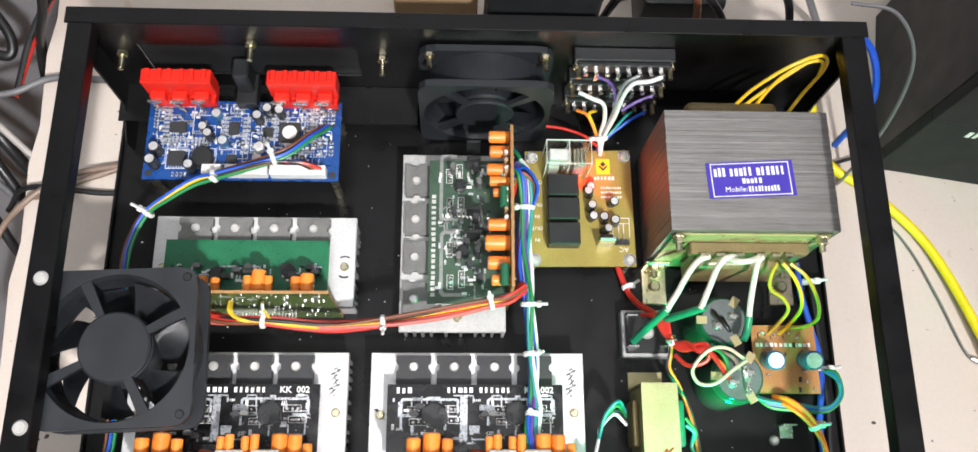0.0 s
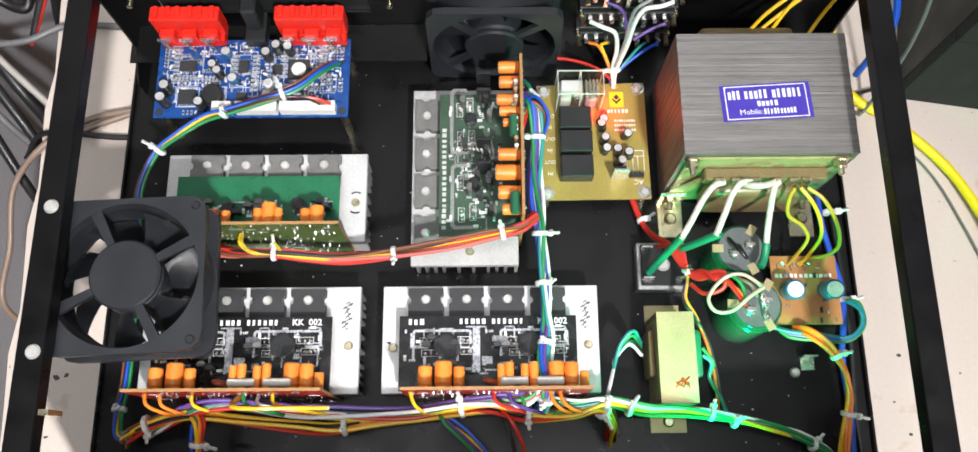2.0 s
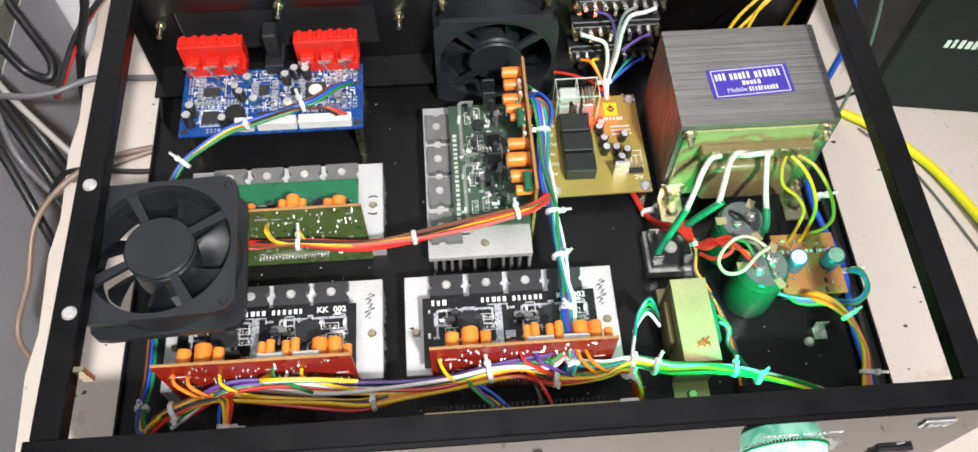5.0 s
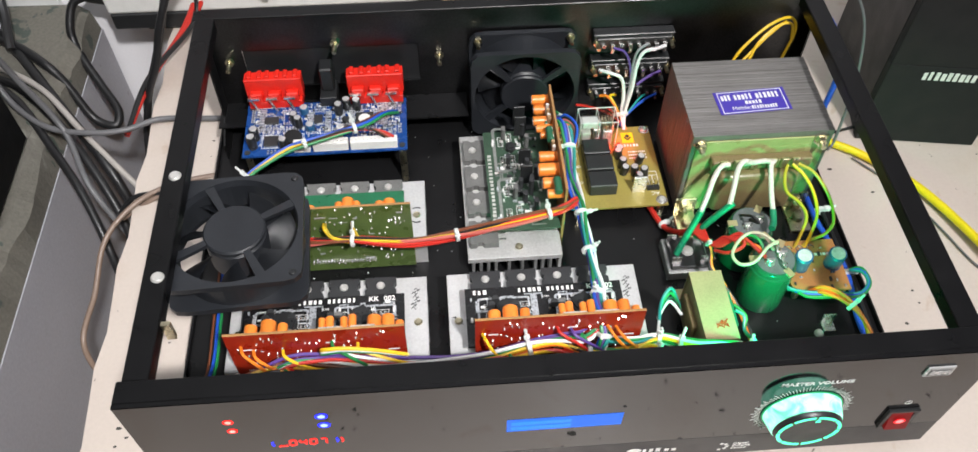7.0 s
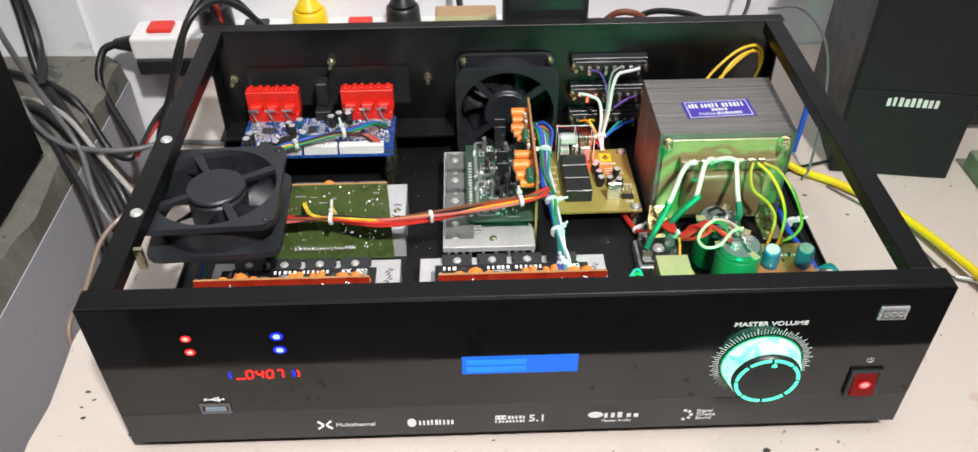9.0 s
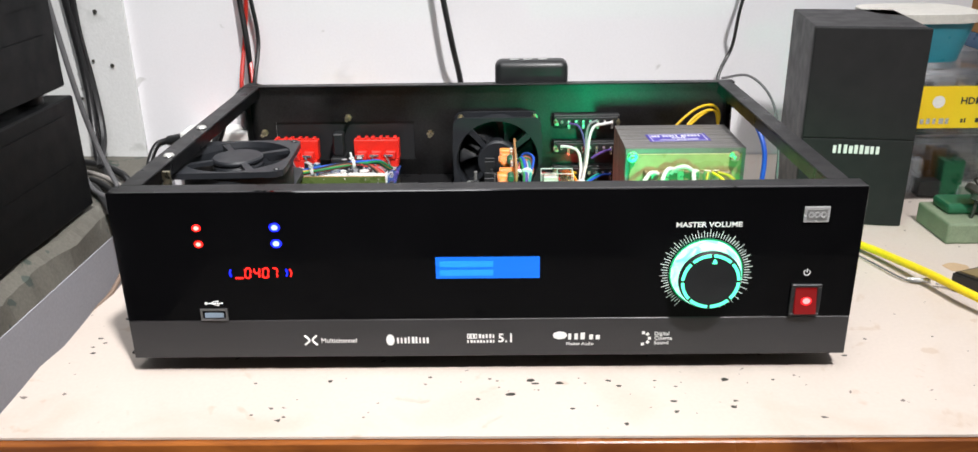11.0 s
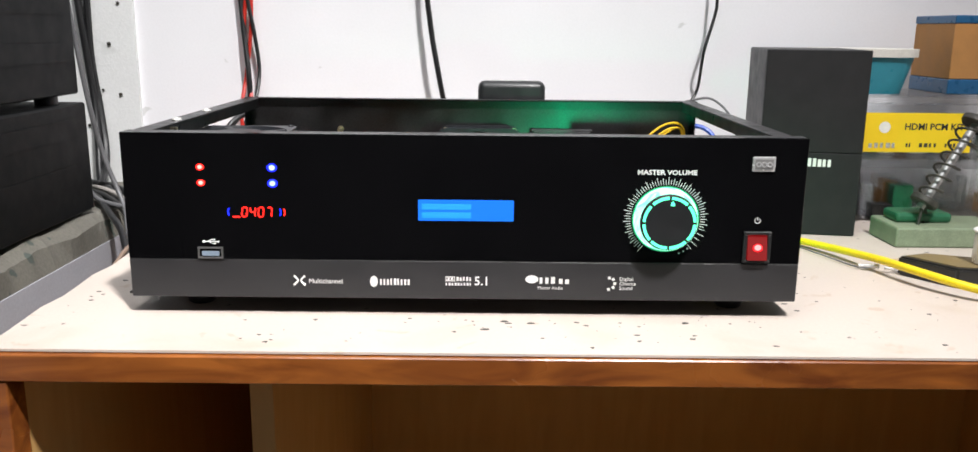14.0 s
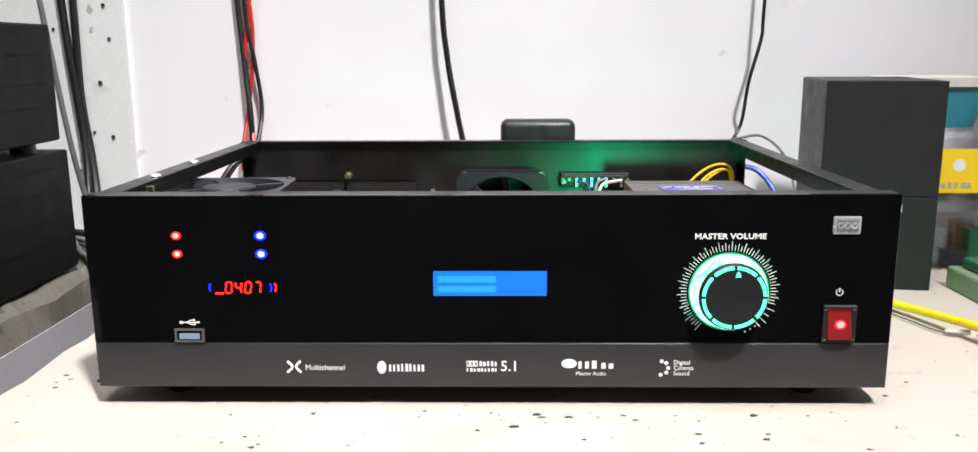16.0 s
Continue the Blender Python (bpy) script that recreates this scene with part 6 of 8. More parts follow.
for x in (0.1260, 0.1350, 0.1460, 0.1580, 0.1660, 0.1730):
    bm = B()
    box(bm, x - 0.0024, x + 0.0024, 0.1675, 0.1695, 0.0665, 0.0745, 0.0003)
    part("terminal", bm, M["brass"], bob, "tinned terminal")
bm = B()
box(bm, 0.1220, 0.1760, TY1 + 0.0003, 0.2610, 0.0300, 0.0740, 0.004, seg=3)
part("winding", bm, M["tape_brown"], trf, smooth=True)
for x in (0.1035, 0.1815):
    bm = B()
    box(bm, x, x + 0.0150, 0.1530, TY0 - 0.0017, BASE, BASE + 0.0018, 0.0004)
    box(bm, x, x + 0.0150, TY0 - 0.0036, TY0 - 0.0017, BASE + 0.0018, 0.0300, 0.0004)
    br = part("mounting_foot", bm, M["brass"], trf, "angled mounting foot")
    screw(br, (x + 0.0075, 0.1640, BASE + 0.0018), "z", 0.0038, 0.0032, M["brass"])
bm = B()
vs = box(bm, -0.0240, 0.0240, -0.0103, 0.0103, 0, 0.0002)
LAB = Matrix.Translation((0.1502, 0.2070, TZ1 + 0.0003)) @ pose(0, 0, 0, 0, 0, 3.2)
bm.transform(LAB)
label = part("label", bm, M["label_blue"], trf, "blue shop label with white letter shapes")
bm = B()
for q in ((-0.0218, 0.0218, 0.0090, 0.0095), (-0.0218, 0.0218, -0.0095, -0.0090), (-0.0218, -0.0213, -0.0090, 0.0090), (0.0213, 0.0218, -0.0090, 0.0090)):
    box(bm, *q, 0.0002, 0.0003)
for u0, u1, k in ((-0.0200, -0.0130, 3), (-0.0112, 0.0018, 5), (0.0036, 0.0200, 6)):
    bars(bm, u0, u1, 0.0020, 0.0070, k, rng, 0.0002, 0.0003, Matrix())
bars(bm, -0.0050, 0.0065, -0.0024, 0.0006, 5, rng, 0.0002, 0.0003, Matrix())
bars(bm, -0.0020, 0.0155, -0.0072, -0.0040, 10, rng, 0.0002, 0.0003, Matrix())
bm.transform(LAB)
part("print", bm, M["silk"], label, "white letter shapes in a white border")
part("print", lettering("Mobile:", 0.0042, LAB @ Matrix.Translation((-0.0088, -0.0056, 0.0002))), M["silk"], label)

# ---------------------------------------------------------------- supply parts
for x, y, top, nm in ((0.1412, 0.1365, 0.0500, "a"), (0.1455, 0.1045, 0.0555, "b")):
    c = thing("smoothing_capacitor", "large upright smoothing capacitor with a clear top" if nm == "a" else "tall green-lit smoothing capacitor with twisted leads", "capacitor", (x, y, BASE), group="smoothing capacitors")
    bm = B()
    cyl(bm, (x, y, BASE), 0.0146, top - BASE - 0.004, "z", 40, bevel=0.001)
    cyl(bm, (x, y, top - 0.004), 0.0140, 0.0040, "z", 40, 0.0136, bevel=0.0008)
    can = part("can", bm, M["cap_big"], c, "sleeved can", smooth=True)
    bm = B()
    cyl(bm, (x, y, top), 0.0122, 0.0006, "z", 36)
    part("top_disc", bm, M["resin"], c, "glossy top disc", smooth=True)
    for dx, dy in ((-0.004, -0.003), (0.005, 0.002)):
        bm = B()
        box(bm, x + dx - 0.0025, x + dx + 0.0025, y + dy - 0.0008, y + dy + 0.0008, top, top + 0.004)
        cyl(bm, (x + dx, y + dy, top + 0.0006), 0.0032, 0.002, "z", 10, 0.0016)
        part("terminal", bm, M["solder"], c, "soldered lug", smooth=True)
    for k in range(3):
        bm = B()
        a = 1.0 + k * 2.1
        box(bm, -0.003, 0.003, -0.0022, 0.0022, top - 0.0005, top + 0.0007)
        bm.transform(Matrix.Translation((x + 0.0125 * math.cos(a), y + 0.0125 * math.sin(a), 0)) @ pose(0, 0, 0, 0, 0, math.degrees(a)))
        part("lug", bm, M["core_pale"], c)
br = thing("bridge_rectifier", "square bridge rectifier in a metal case", "rectifier", (0.103, 0.133, BASE))
bm = B()
box(bm, 0.0885, 0.1170, 0.1200, 0.1480, BASE, 0.0225, 0.0006)
part("case", bm, M["fin"], br, "metal case")
bm = B()
box(bm, 0.0905, 0.1150, 0.1220, 0.1460, 0.0225, 0.0262, 0.0006)
part("resin_top", bm, M["plastic"], br, "black resin filling")
screw(br, (0.1028, 0.134, 0.0262), "z", 0.0042, 0.0025)
for x, y in ((0.0935, 0.1430), (0.1120, 0.1430), (0.0935, 0.1250), (0.1120, 0.1250)):
    bm = B()
    box(bm, x - 0.003, x + 0.003, y - 0.0004, y + 0.0004, 0.0262, 0.0330)
    part("tab", bm, M["solder"], br)

st = thing("small_transformer", "small pale-cored standby transformer", "transformer", (0.103, 0.08, BASE))
for i in range(16):
    x0 = 0.0930 + 0.0190 * i / 16
    bm = B()
    box(bm, x0, x0 + 0.0190 * 0.95 / 16, 0.0555, 0.1000, BASE + 0.001, 0.0485 + (0.0001 if i % 2 else 0))
    part("lamination", bm, M["core_pale"], st)
bm = B()
prism(bm, [(0.0400, BASE), (0.0400, BASE + 0.0012), (0.0535, BASE + 0.0012), (0.0535, 0.0500), (0.1020, 0.0500), (0.1020, BASE + 0.0012), (0.1120, BASE + 0.0012), (0.1120, BASE), (0.1008, BASE), (0.1008, 0.0490), (0.0547, 0.0490), (0.0547, BASE)], 0.0925, 0.1125, Matrix(((0, 0, 1, 0), (1, 0, 0, 0), (0, 1, 0, 0), (0, 0, 0, 1))))
bmesh.ops.recalc_face_normals(bm, faces=bm.faces)
part("strap", bm, M["core_pale"], st, "bent metal strap with feet")
for a, b in ((0.0892, 0.0928), (0.1122, 0.1185)):
    bm = B()
    box(bm, a, b, 0.0680, 0.0940, BASE + 0.006, 0.0400, 0.002, seg=2)
    part("winding", bm, M["tape_brown"] if a < 0.1 else M["sleeve_green"], st, smooth=True)
screw(st, (0.1025, 0.0460, BASE + 0.0012), "z", 0.0032, 0.0022, M["brass"])
bm = B()
rng = random.Random(4)
for i in range(7):
    a = (0.1045 + rng.uniform(-0.003, 0.003), 0.0640 + rng.uniform(-0.002, 0.002))
    tube(bm, curve([(a[0], a[1], 0.05015), (a[0] + rng.uniform(-0.003, 0.003), a[1] + 0.002, 0.05015), (a[0] + rng.uniform(-0.003, 0.003), a[1] - 0.001, 0.05015)], 4), 0.00035, 4)
part("rust_mark", bm, M["ceramic"], st, "rusty brown scrawl")

brd = thing("supply_board", "brown paper supply board with two capacitors", "circuit board", (0.187, 0.12, BASE))
bm = B()
box(bm, 0.1655, 0.2035, 0.0990, 0.1390, 0.0222, 0.0238)
b2 = part("board", bm, M["pcb_brown"], brd, "brown paper circuit board")
for x, y in ((0.169, 0.102), (0.200, 0.102), (0.169, 0.136), (0.200, 0.136)):
    bm = B()
    cyl(bm, (x, y, BASE), 0.0022, 0.0222 - BASE, "z", 6)
    part("standoff", bm, M["brass"], brd)
for x in (0.1745, 0.1965):
    electro(brd, (x, 0.1185, 0.0238), 0.0056, 0.0165, (-0.10, -0.16, 1), "cap_blue", label="teal capacitor with a silver top", local=False)
bm = B()
chips(bm, random.Random(9), 20, 0.168, 0.201, 0.101, 0.137, 0.0238, 0, 1)
for i in range(3):
    ring = [(0.1715 + i * 0.0075 + 0.0024 * math.cos(q * 0.7), 0.1325 + 0.0024 * math.sin(q * 0.7), 0.0241) for q in range(7)]
    tube(bm, ring, 0.0004, 4)
part("small_parts", bm, [M["solder"], M["epoxy"]], b2)["kind"] = "stuff"
bm = B()
bars(bm, 0.1675, 0.2015, 0.1262, 0.1285, 12, random.Random(2), 0.0238, 0.0240, Matrix())
part("print", bm, M["silk"], b2, "white printed letter shapes")
cl = thing("cable_clip", "small bare metal clip on the base plate", "clip", (0.184, 0.078, BASE))
bm = B()
box(bm, 0.1800, 0.1880, 0.0740, 0.0820, BASE, BASE + 0.0012, 0.0003)
box(bm, 0.1800, 0.1880, 0.0808, 0.0820, BASE + 0.0012, BASE + 0.0090, 0.0003)
part("tab", bm, M["solder"], cl)
screw(cl, (0.1765, 0.0730, BASE), "z", 0.0030, 0.0025)

# ---------------------------------------------------------------- rear terminal strips
for i, z in enumerate((0.0850, 0.0615, 0.0385)):
    t = thing("terminal_strip", "black speaker terminal strip with tinned tags", "terminal", (0.085, 0.28, z), group="rear terminal strips")
    bm = B()
    box(bm, 0.0560, 0.1135, 0.2765, 0.2847, z - 0.0060, z + 0.0060, 0.0006)
    box(bm, 0.0580, 0.1115, 0.2738, 0.2765, z - 0.0040, z + 0.0045, 0.0005)
    part("body", bm, M["plastic"], t)
    for k in range(8):
        x = 0.0625 + k * 0.0062
        bm = B()
        box(bm, x - 0.0011, x + 0.0011, 0.2690, 0.2738, z + 0.0000, z + 0.0006)
        box(bm, x - 0.0011, x + 0.0011, 0.2690, 0.2696, z - 0.0045 if k % 2 else z, z + 0.0032)
        part("tag", bm, M["solder"], t, "tinned tag")
    for x in (0.0585, 0.1110):
        bm = B()
        cyl(bm, (x, 0.2764, z), 0.0030, -0.0024, "y", 6)
        cyl(bm, (x, 0.2740, z), 0.0015, -0.006, "y", 8)
        part("bolt", bm, M["brass"], t, "plated bolt with a nut", smooth=True)

# display circuit board behind the front
lm = thing("display_module", "display circuit board on edge behind the front", "circuit board", (0.005, 0.023, 0.06))
bm = B()
box(bm, -0.0450, 0.0480, 0.0225, 0.0241, 0.0535, 0.0880)
part("board", bm, M["core_pale"], lm, "pale circuit board seen on edge")
bm = B()
for i in range(32):
    x = -0.0400 + i * 0.0026
    tube(bm, [(x, 0.0241, 0.0855), (x, 0.0262, 0.0855), (x, 0.0262, 0.0885)], 0.0005, 4)
part("pin_row", bm, M["plastic"], lm, "row of dark pins")["kind"] = "stuff"
bm = B()
box(bm, -0.0420, 0.0450, 0.0060, 0.0224, 0.0560, 0.0845, 0.0006)
part("bezel", bm, M["iron"], lm, "folded metal bezel")
bm = B()
box(bm, 0.0480, 0.0570, 0.0190, 0.0250, 0.0800, 0.0880, 0.0005)
part("plug", bm, M["white_plastic"], lm, "white plug")
for x in (-0.041, 0.044):
    bm = B()
    cyl(bm, (x, 0.0042, 0.0700), 0.0025, 0.0183, "y", 8)
    part("standoff", bm, M["brass"], lm)

# ---------------------------------------------------------------- wiring inside the case
# front loom, along the red boards
bundle("wire_loom", [(-0.196, 0.037, 0.030), (-0.186, 0.039, 0.050), (-0.172, 0.0445, 0.055), (-0.152, 0.0490, 0.056), (-0.124, 0.0465, 0.054), (-0.097, 0.0440, 0.053), (-0.077, 0.0425, 0.052), (-0.057, 0.0450, 0.053), (-0.031, 0.0480, 0.056), (-0.012, 0.0510, 0.060), (0.004, 0.0525, 0.060), (0.022, 0.0480, 0.055), (0.045, 0.0480, 0.054), (0.060, 0.0505, 0.054), (0.068, 0.0440, 0.040), (0.070, 0.0360, 0.024)],
       ["orange", "yellow", "orange", "brown", "yellow", "red", "black"], 0.00110, 0.0036, 31, "main wire loom of orange, yellow and brown wires", (0.13, 0.42, 0.60, 0.74, 0.88))
bundle("wire_loom", [(-0.178, 0.0395, 0.048), (-0.150, 0.0520, 0.058), (-0.128, 0.0545, 0.058), (-0.105, 0.0520, 0.056), (-0.085, 0.0500, 0.055), (-0.060, 0.0490, 0.056), (-0.035, 0.0500, 0.058), (-0.010, 0.0540, 0.061), (0.008, 0.0555, 0.062), (0.020, 0.0555, 0.062), (0.0285, 0.0610, 0.064)],
       ["purple", "white", "red", "green", "purple", "yellow"], 0.0011, 0.0030, 32, "loom of purple, white and dark wires")
bundle("wire_loom", [(0.022, 0.0490, 0.055), (0.045, 0.0485, 0.054), (0.063, 0.0525, 0.056), (0.081, 0.0490, 0.052), (0.102, 0.0485, 0.051), (0.123, 0.0460, 0.046), (0.149, 0.0410, 0.040), (0.168, 0.0370, 0.034), (0.186, 0.0280, 0.026), (0.193, 0.0220, 0.020)],
       ["yellow", "white", "white", "green"], 0.00110, 0.0022, 36, "yellow, white and green wires running to the corner", (0.30, 0.60))
bundle("wire_loom", [(0.030, 0.0540, 0.058), (0.048, 0.0520, 0.057), (0.063, 0.0540, 0.057), (0.085, 0.0500, 0.053), (0.110, 0.0490, 0.050), (0.135, 0.0440, 0.044), (0.158, 0.0390, 0.038), (0.180, 0.0300, 0.030), (0.190, 0.0220, 0.022)],
       ["green", "white", "teal", "green"], 0.0010, 0.0020, 33, "green and white wires running to the corner", (0.25, 0.55, 0.85))
# leads that drop from the red boards
rngw = random.Random(77)
for x, c, dx in ((-0.172, "orange", 0.014), (-0.166, "orange", 0.016), (-0.150, "yellow", 0.02), (-0.122, "green", 0.02), (-0.116, "white", 0.05), (-0.108, "yellow", 0.03), (-0.038, "yellow", 0.01), (0.012, "purple", 0.02), (0.018, "green", 0.012), (0.033, "orange", 0.012), (0.038, "orange", 0.014), (0.004, "red", 0.02)):
    z = rngw.uniform(0.060, 0.070)
    cable("board_lead", [(x, 0.0585, z), (x + 0.002, 0.0530, z + 0.001), (x + dx * 0.5, 0.0500, z - 0.004), (x + dx, 0.0480, 0.055)], 0.00095, WIRE[c], c + " insulated lead soldered to the red board", category="wire", group="board leads")
# tall loop of wires on the first red board
for k, c in enumerate(("green", "white", "yellow")):
    cable("board_lead", [(-0.128 + 0.002 * k, 0.0585, 0.058), (-0.127, 0.0520, 0.066 + 0.002 * k), (-0.115, 0.0505, 0.070 + 0.0016 * k), (-0.098, 0.0510, 0.066 + 0.0012 * k), (-0.080, 0.0515, 0.060)], 0.0011, WIRE[c], c + " insulated lead in an arched loop", category="wire", group="board leads")
# down to the front panel
for x0, cols, x1 in ((-0.146, ("orange", "yellow", "blue", "green", "red"), -0.148), (-0.020, ("yellow", "blue", "purple", "green"), 0.000), (0.012, ("black", "red", "brown"), 0.018)):
    bundle("panel_leads", [(x0 - 0.004, 0.0500, 0.055), (x0, 0.0440, 0.058), (x0 + (x1 - x0) * 0.5, 0.0350, 0.055), (x1, 0.0240, 0.052), (x1, 0.0120, 0.050)], cols, 0.0010, 0.0030, int(1000 * abs(x0)), "short coloured leads to the front panel", (0.55,) if x0 < -0.1 else ())
bundle("panel_leads", [(-0.205, 0.0200, 0.040), (-0.195, 0.0230, 0.046), (-0.180, 0.0240, 0.047), (-0.168, 0.0200, 0.043), (-0.160, 0.0120, 0.040)], ("blue", "orange", "yellow", "green", "red"), 0.0011, 0.0035, 66, "loop of coloured leads behind the front panel")
bundle("panel_leads", [(0.056, 0.0200, 0.084), (0.072, 0.0200, 0.080), (0.085, 0.0220, 0.078), (0.095, 0.0220, 0.077), (0.112, 0.0190, 0.074), (0.118, 0.0120, 0.072)], ("red", "pink", "red"), 0.0011, 0.0020, 67, "red twisted leads to the display plug")

# centre loom from the upright board to the front
bundle("wire_loom", [(0.0245, 0.2230, 0.066), (0.0290, 0.2150, 0.070), (0.0300, 0.1980, 0.064), (0.0285, 0.1800, 0.061), (0.0285, 0.1660, 0.061), (0.0300, 0.1480, 0.064), (0.0305, 0.1360, 0.062), (0.0315, 0.1180, 0.060), (0.0325, 0.1000, 0.060), (0.0325, 0.0880, 0.060), (0.0315, 0.0760, 0.062), (0.0320, 0.0640, 0.066), (0.0310, 0.0550, 0.062), (0.0280, 0.0500, 0.054)],
       ["white", "blue", "white", "purple", "blue", "green", "white", "teal", "purple", "blue"], 0.0011, 0.0030, 35, "loom of white, blue and purple wires", (0.16, 0.42, 0.55, 0.72, 0.93))
for k, c in enumerate(("red", "orange", "green", "pink", "black", "blue")):
    cable("loop_lead", [(0.0222, 0.2050 + 0.002 * k, 0.060 + 0.001 * k), (0.0255 + 0.0006 * k, 0.2120 + 0.0012 * k, 0.068 + 0.0012 * k), (0.0320 + 0.0007 * k, 0.2120 - 0.001 * k, 0.069 + 0.001 * k), (0.0350 - 0.0004 * k, 0.2030 - 0.0012 * k, 0.064), (0.0310, 0.1930, 0.062)], 0.0009, WIRE[c], c + " insulated lead looped at the upright board", category="wire", group="looped leads")
bundle("wire_pair", [(0.0225, 0.2330, 0.062), (0.0260, 0.2260, 0.066), (0.0285, 0.2150, 0.064), (0.0300, 0.2050, 0.062)], ["green", "blue"], 0.0010, 0.0010, 37, "green and blue wire pair")
bundle("wire_pair", [(0.0275, 0.1950, 0.060), (0.0255, 0.1800, 0.055), (0.0250, 0.1650, 0.055), (0.0265, 0.1500, 0.058)], ["red", "blue", "white"], 0.0010, 0.0014, 38, "red, blue and white wires along the upright board")
# red and yellow loom between the green modules
bundle("wire_loom", [(-0.150, 0.1370, 0.058), (-0.135, 0.1345, 0.060), (-0.121, 0.1335, 0.061), (-0.107, 0.1325, 0.061), (-0.080, 0.1300, 0.060), (-0.052, 0.1320, 0.061), (-0.018, 0.1370, 0.063), (0.008, 0.1425, 0.064), (0.020, 0.1455, 0.065), (0.0290, 0.1520, 0.064)],
       ["red", "red", "brown", "yellow", "black", "red", "pink"], 0.0011, 0.0026, 39, "loom of red, brown and yellow wires", (0.04, 0.30, 0.57, 0.80))
for c, y in (("yellow", 0.0), ("gold", 0.0008)):
    cable("board_lead", [(-0.1300 + y, 0.1425, 0.066), (-0.1290 + y, 0.1365, 0.069), (-0.1240, 0.1330, 0.064), (-0.112, 0.1320, 0.0625), (-0.080, 0.1295, 0.0615), (-0.050, 0.1315, 0.0625)], 0.0011, WIRE[c], c + " insulated lead soldered to the green board", category="wire", group="board leads")
cable("board_lead", [(-0.1130, 0.1425, 0.066), (-0.1120, 0.1380, 0.067), (-0.1090, 0.1340, 0.062)], 0.0009, WIRE["gold"], "thin gold lead soldered to the green board", category="wire", group="board leads")

# ribbon of the decoder board
bundle("wire_loom", [(-0.0860, 0.2500, 0.0515), (-0.0940, 0.2400, 0.0610), (-0.1040, 0.2300, 0.0640), (-0.1170, 0.2235, 0.0645), (-0.1440, 0.2160, 0.0620), (-0.1580, 0.2120, 0.0600), (-0.1740, 0.2030, 0.0560), (-0.1850, 0.1950, 0.0520), (-0.1935, 0.1800, 0.046), (-0.1965, 0.1650, 0.042), (-0.1980, 0.1400, 0.034), (-0.1985, 0.1000, 0.030), (-0.1975, 0.0700, 0.030), (-0.1990, 0.0520, 0.032), (-0.1960, 0.0400, 0.036), (-0.1850, 0.0390, 0.046)],
       ["green", "blue", "yellow", "brown", "red", "green", "black"], 0.00105, 0.0025, 41, "loom of coloured wires from the decoder board", (0.19, 0.28, 0.46, 0.86), wander=0.5)
for k, c in enumerate(("red", "pink", "brown", "black")):
    cable("ribbon_lead", [(-0.0870 - 0.002 * k, 0.2218, 0.0575), (-0.0945 - 0.002 * k, 0.2232, 0.0620 + 0.0006 * k), (-0.1065, 0.2232, 0.0645), (-0.1190, 0.2215, 0.0650 + 0.0005 * k), (-0.1440, 0.2155, 0.0630)], 0.0009, WIRE[c], c + " insulated lead from the white plug", category="wire", group="ribbon leads")

# rear terminal leads
def lead(c, pts, r=0.0011, name="terminal_lead"):
    cable(name, pts, r, WIRE[c], c + " insulated lead at the rear terminals", category="wire", group="terminal leads")


lead("white", [(0.1060, 0.2690, 0.0860), (0.0990, 0.2665, 0.0855), (0.0900, 0.2660, 0.0830), (0.0860, 0.2630, 0.0730), (0.0840, 0.2580, 0.0560), (0.0800, 0.2520, 0.0380), (0.0790, 0.2440, 0.0290)], 0.0013)
lead("white", [(0.0620, 0.2690, 0.0650), (0.0690, 0.2650, 0.0655), (0.0765, 0.2630, 0.0620), (0.0790, 0.2590, 0.0500), (0.0780, 0.2530, 0.0380), (0.0790, 0.2460, 0.0300)], 0.0013)
lead("purple", [(0.0690, 0.2690, 0.0855), (0.0765, 0.2660, 0.0840), (0.0810, 0.2640, 0.0740), (0.0830, 0.2600, 0.0580), (0.0800, 0.2530, 0.0400), (0.0770, 0.2470, 0.0300)], 0.0009)
lead("grey", [(0.0930, 0.2690, 0.0880), (0.0860, 0.2660, 0.0850), (0.0835, 0.2640, 0.0750), (0.0825, 0.2590, 0.0560), (0.0790, 0.2530, 0.0400)], 0.0010)
lead("purple", [(0.1060, 0.2690, 0.0620), (0.0970, 0.2660, 0.0600), (0.0880, 0.2620, 0.0560)], 0.0011)
lead("orange", [(0.0640, 0.2690, 0.0400), (0.0690, 0.2660, 0.0420), (0.0730, 0.2600, 0.0400), (0.0770, 0.2520, 0.0350), (0.0810, 0.2440, 0.0290)], 0.0010)
lead("yellow", [(0.0760, 0.2690, 0.0400), (0.0710, 0.2655, 0.0430), (0.0735, 0.2600, 0.0400), (0.0780, 0.2510, 0.0340)], 0.0010)
lead("blue", [(0.1060, 0.2690, 0.0390), (0.0980, 0.2640, 0.0400), (0.0890, 0.2580, 0.0380), (0.0800, 0.2510, 0.0350)], 0.0010)
lead("teal", [(0.0980, 0.2690, 0.0390), (0.0935, 0.2650, 0.0400), (0.0870, 0.2580, 0.0385), (0.0800, 0.2510, 0.0345)], 0.0009)
lead("red", [(0.0440, 0.2560, 0.0450), (0.0520, 0.2560, 0.0430), (0.0610, 0.2550, 0.0400), (0.0700, 0.2530, 0.0360), (0.0790, 0.2480, 0.0300)], 0.0009)
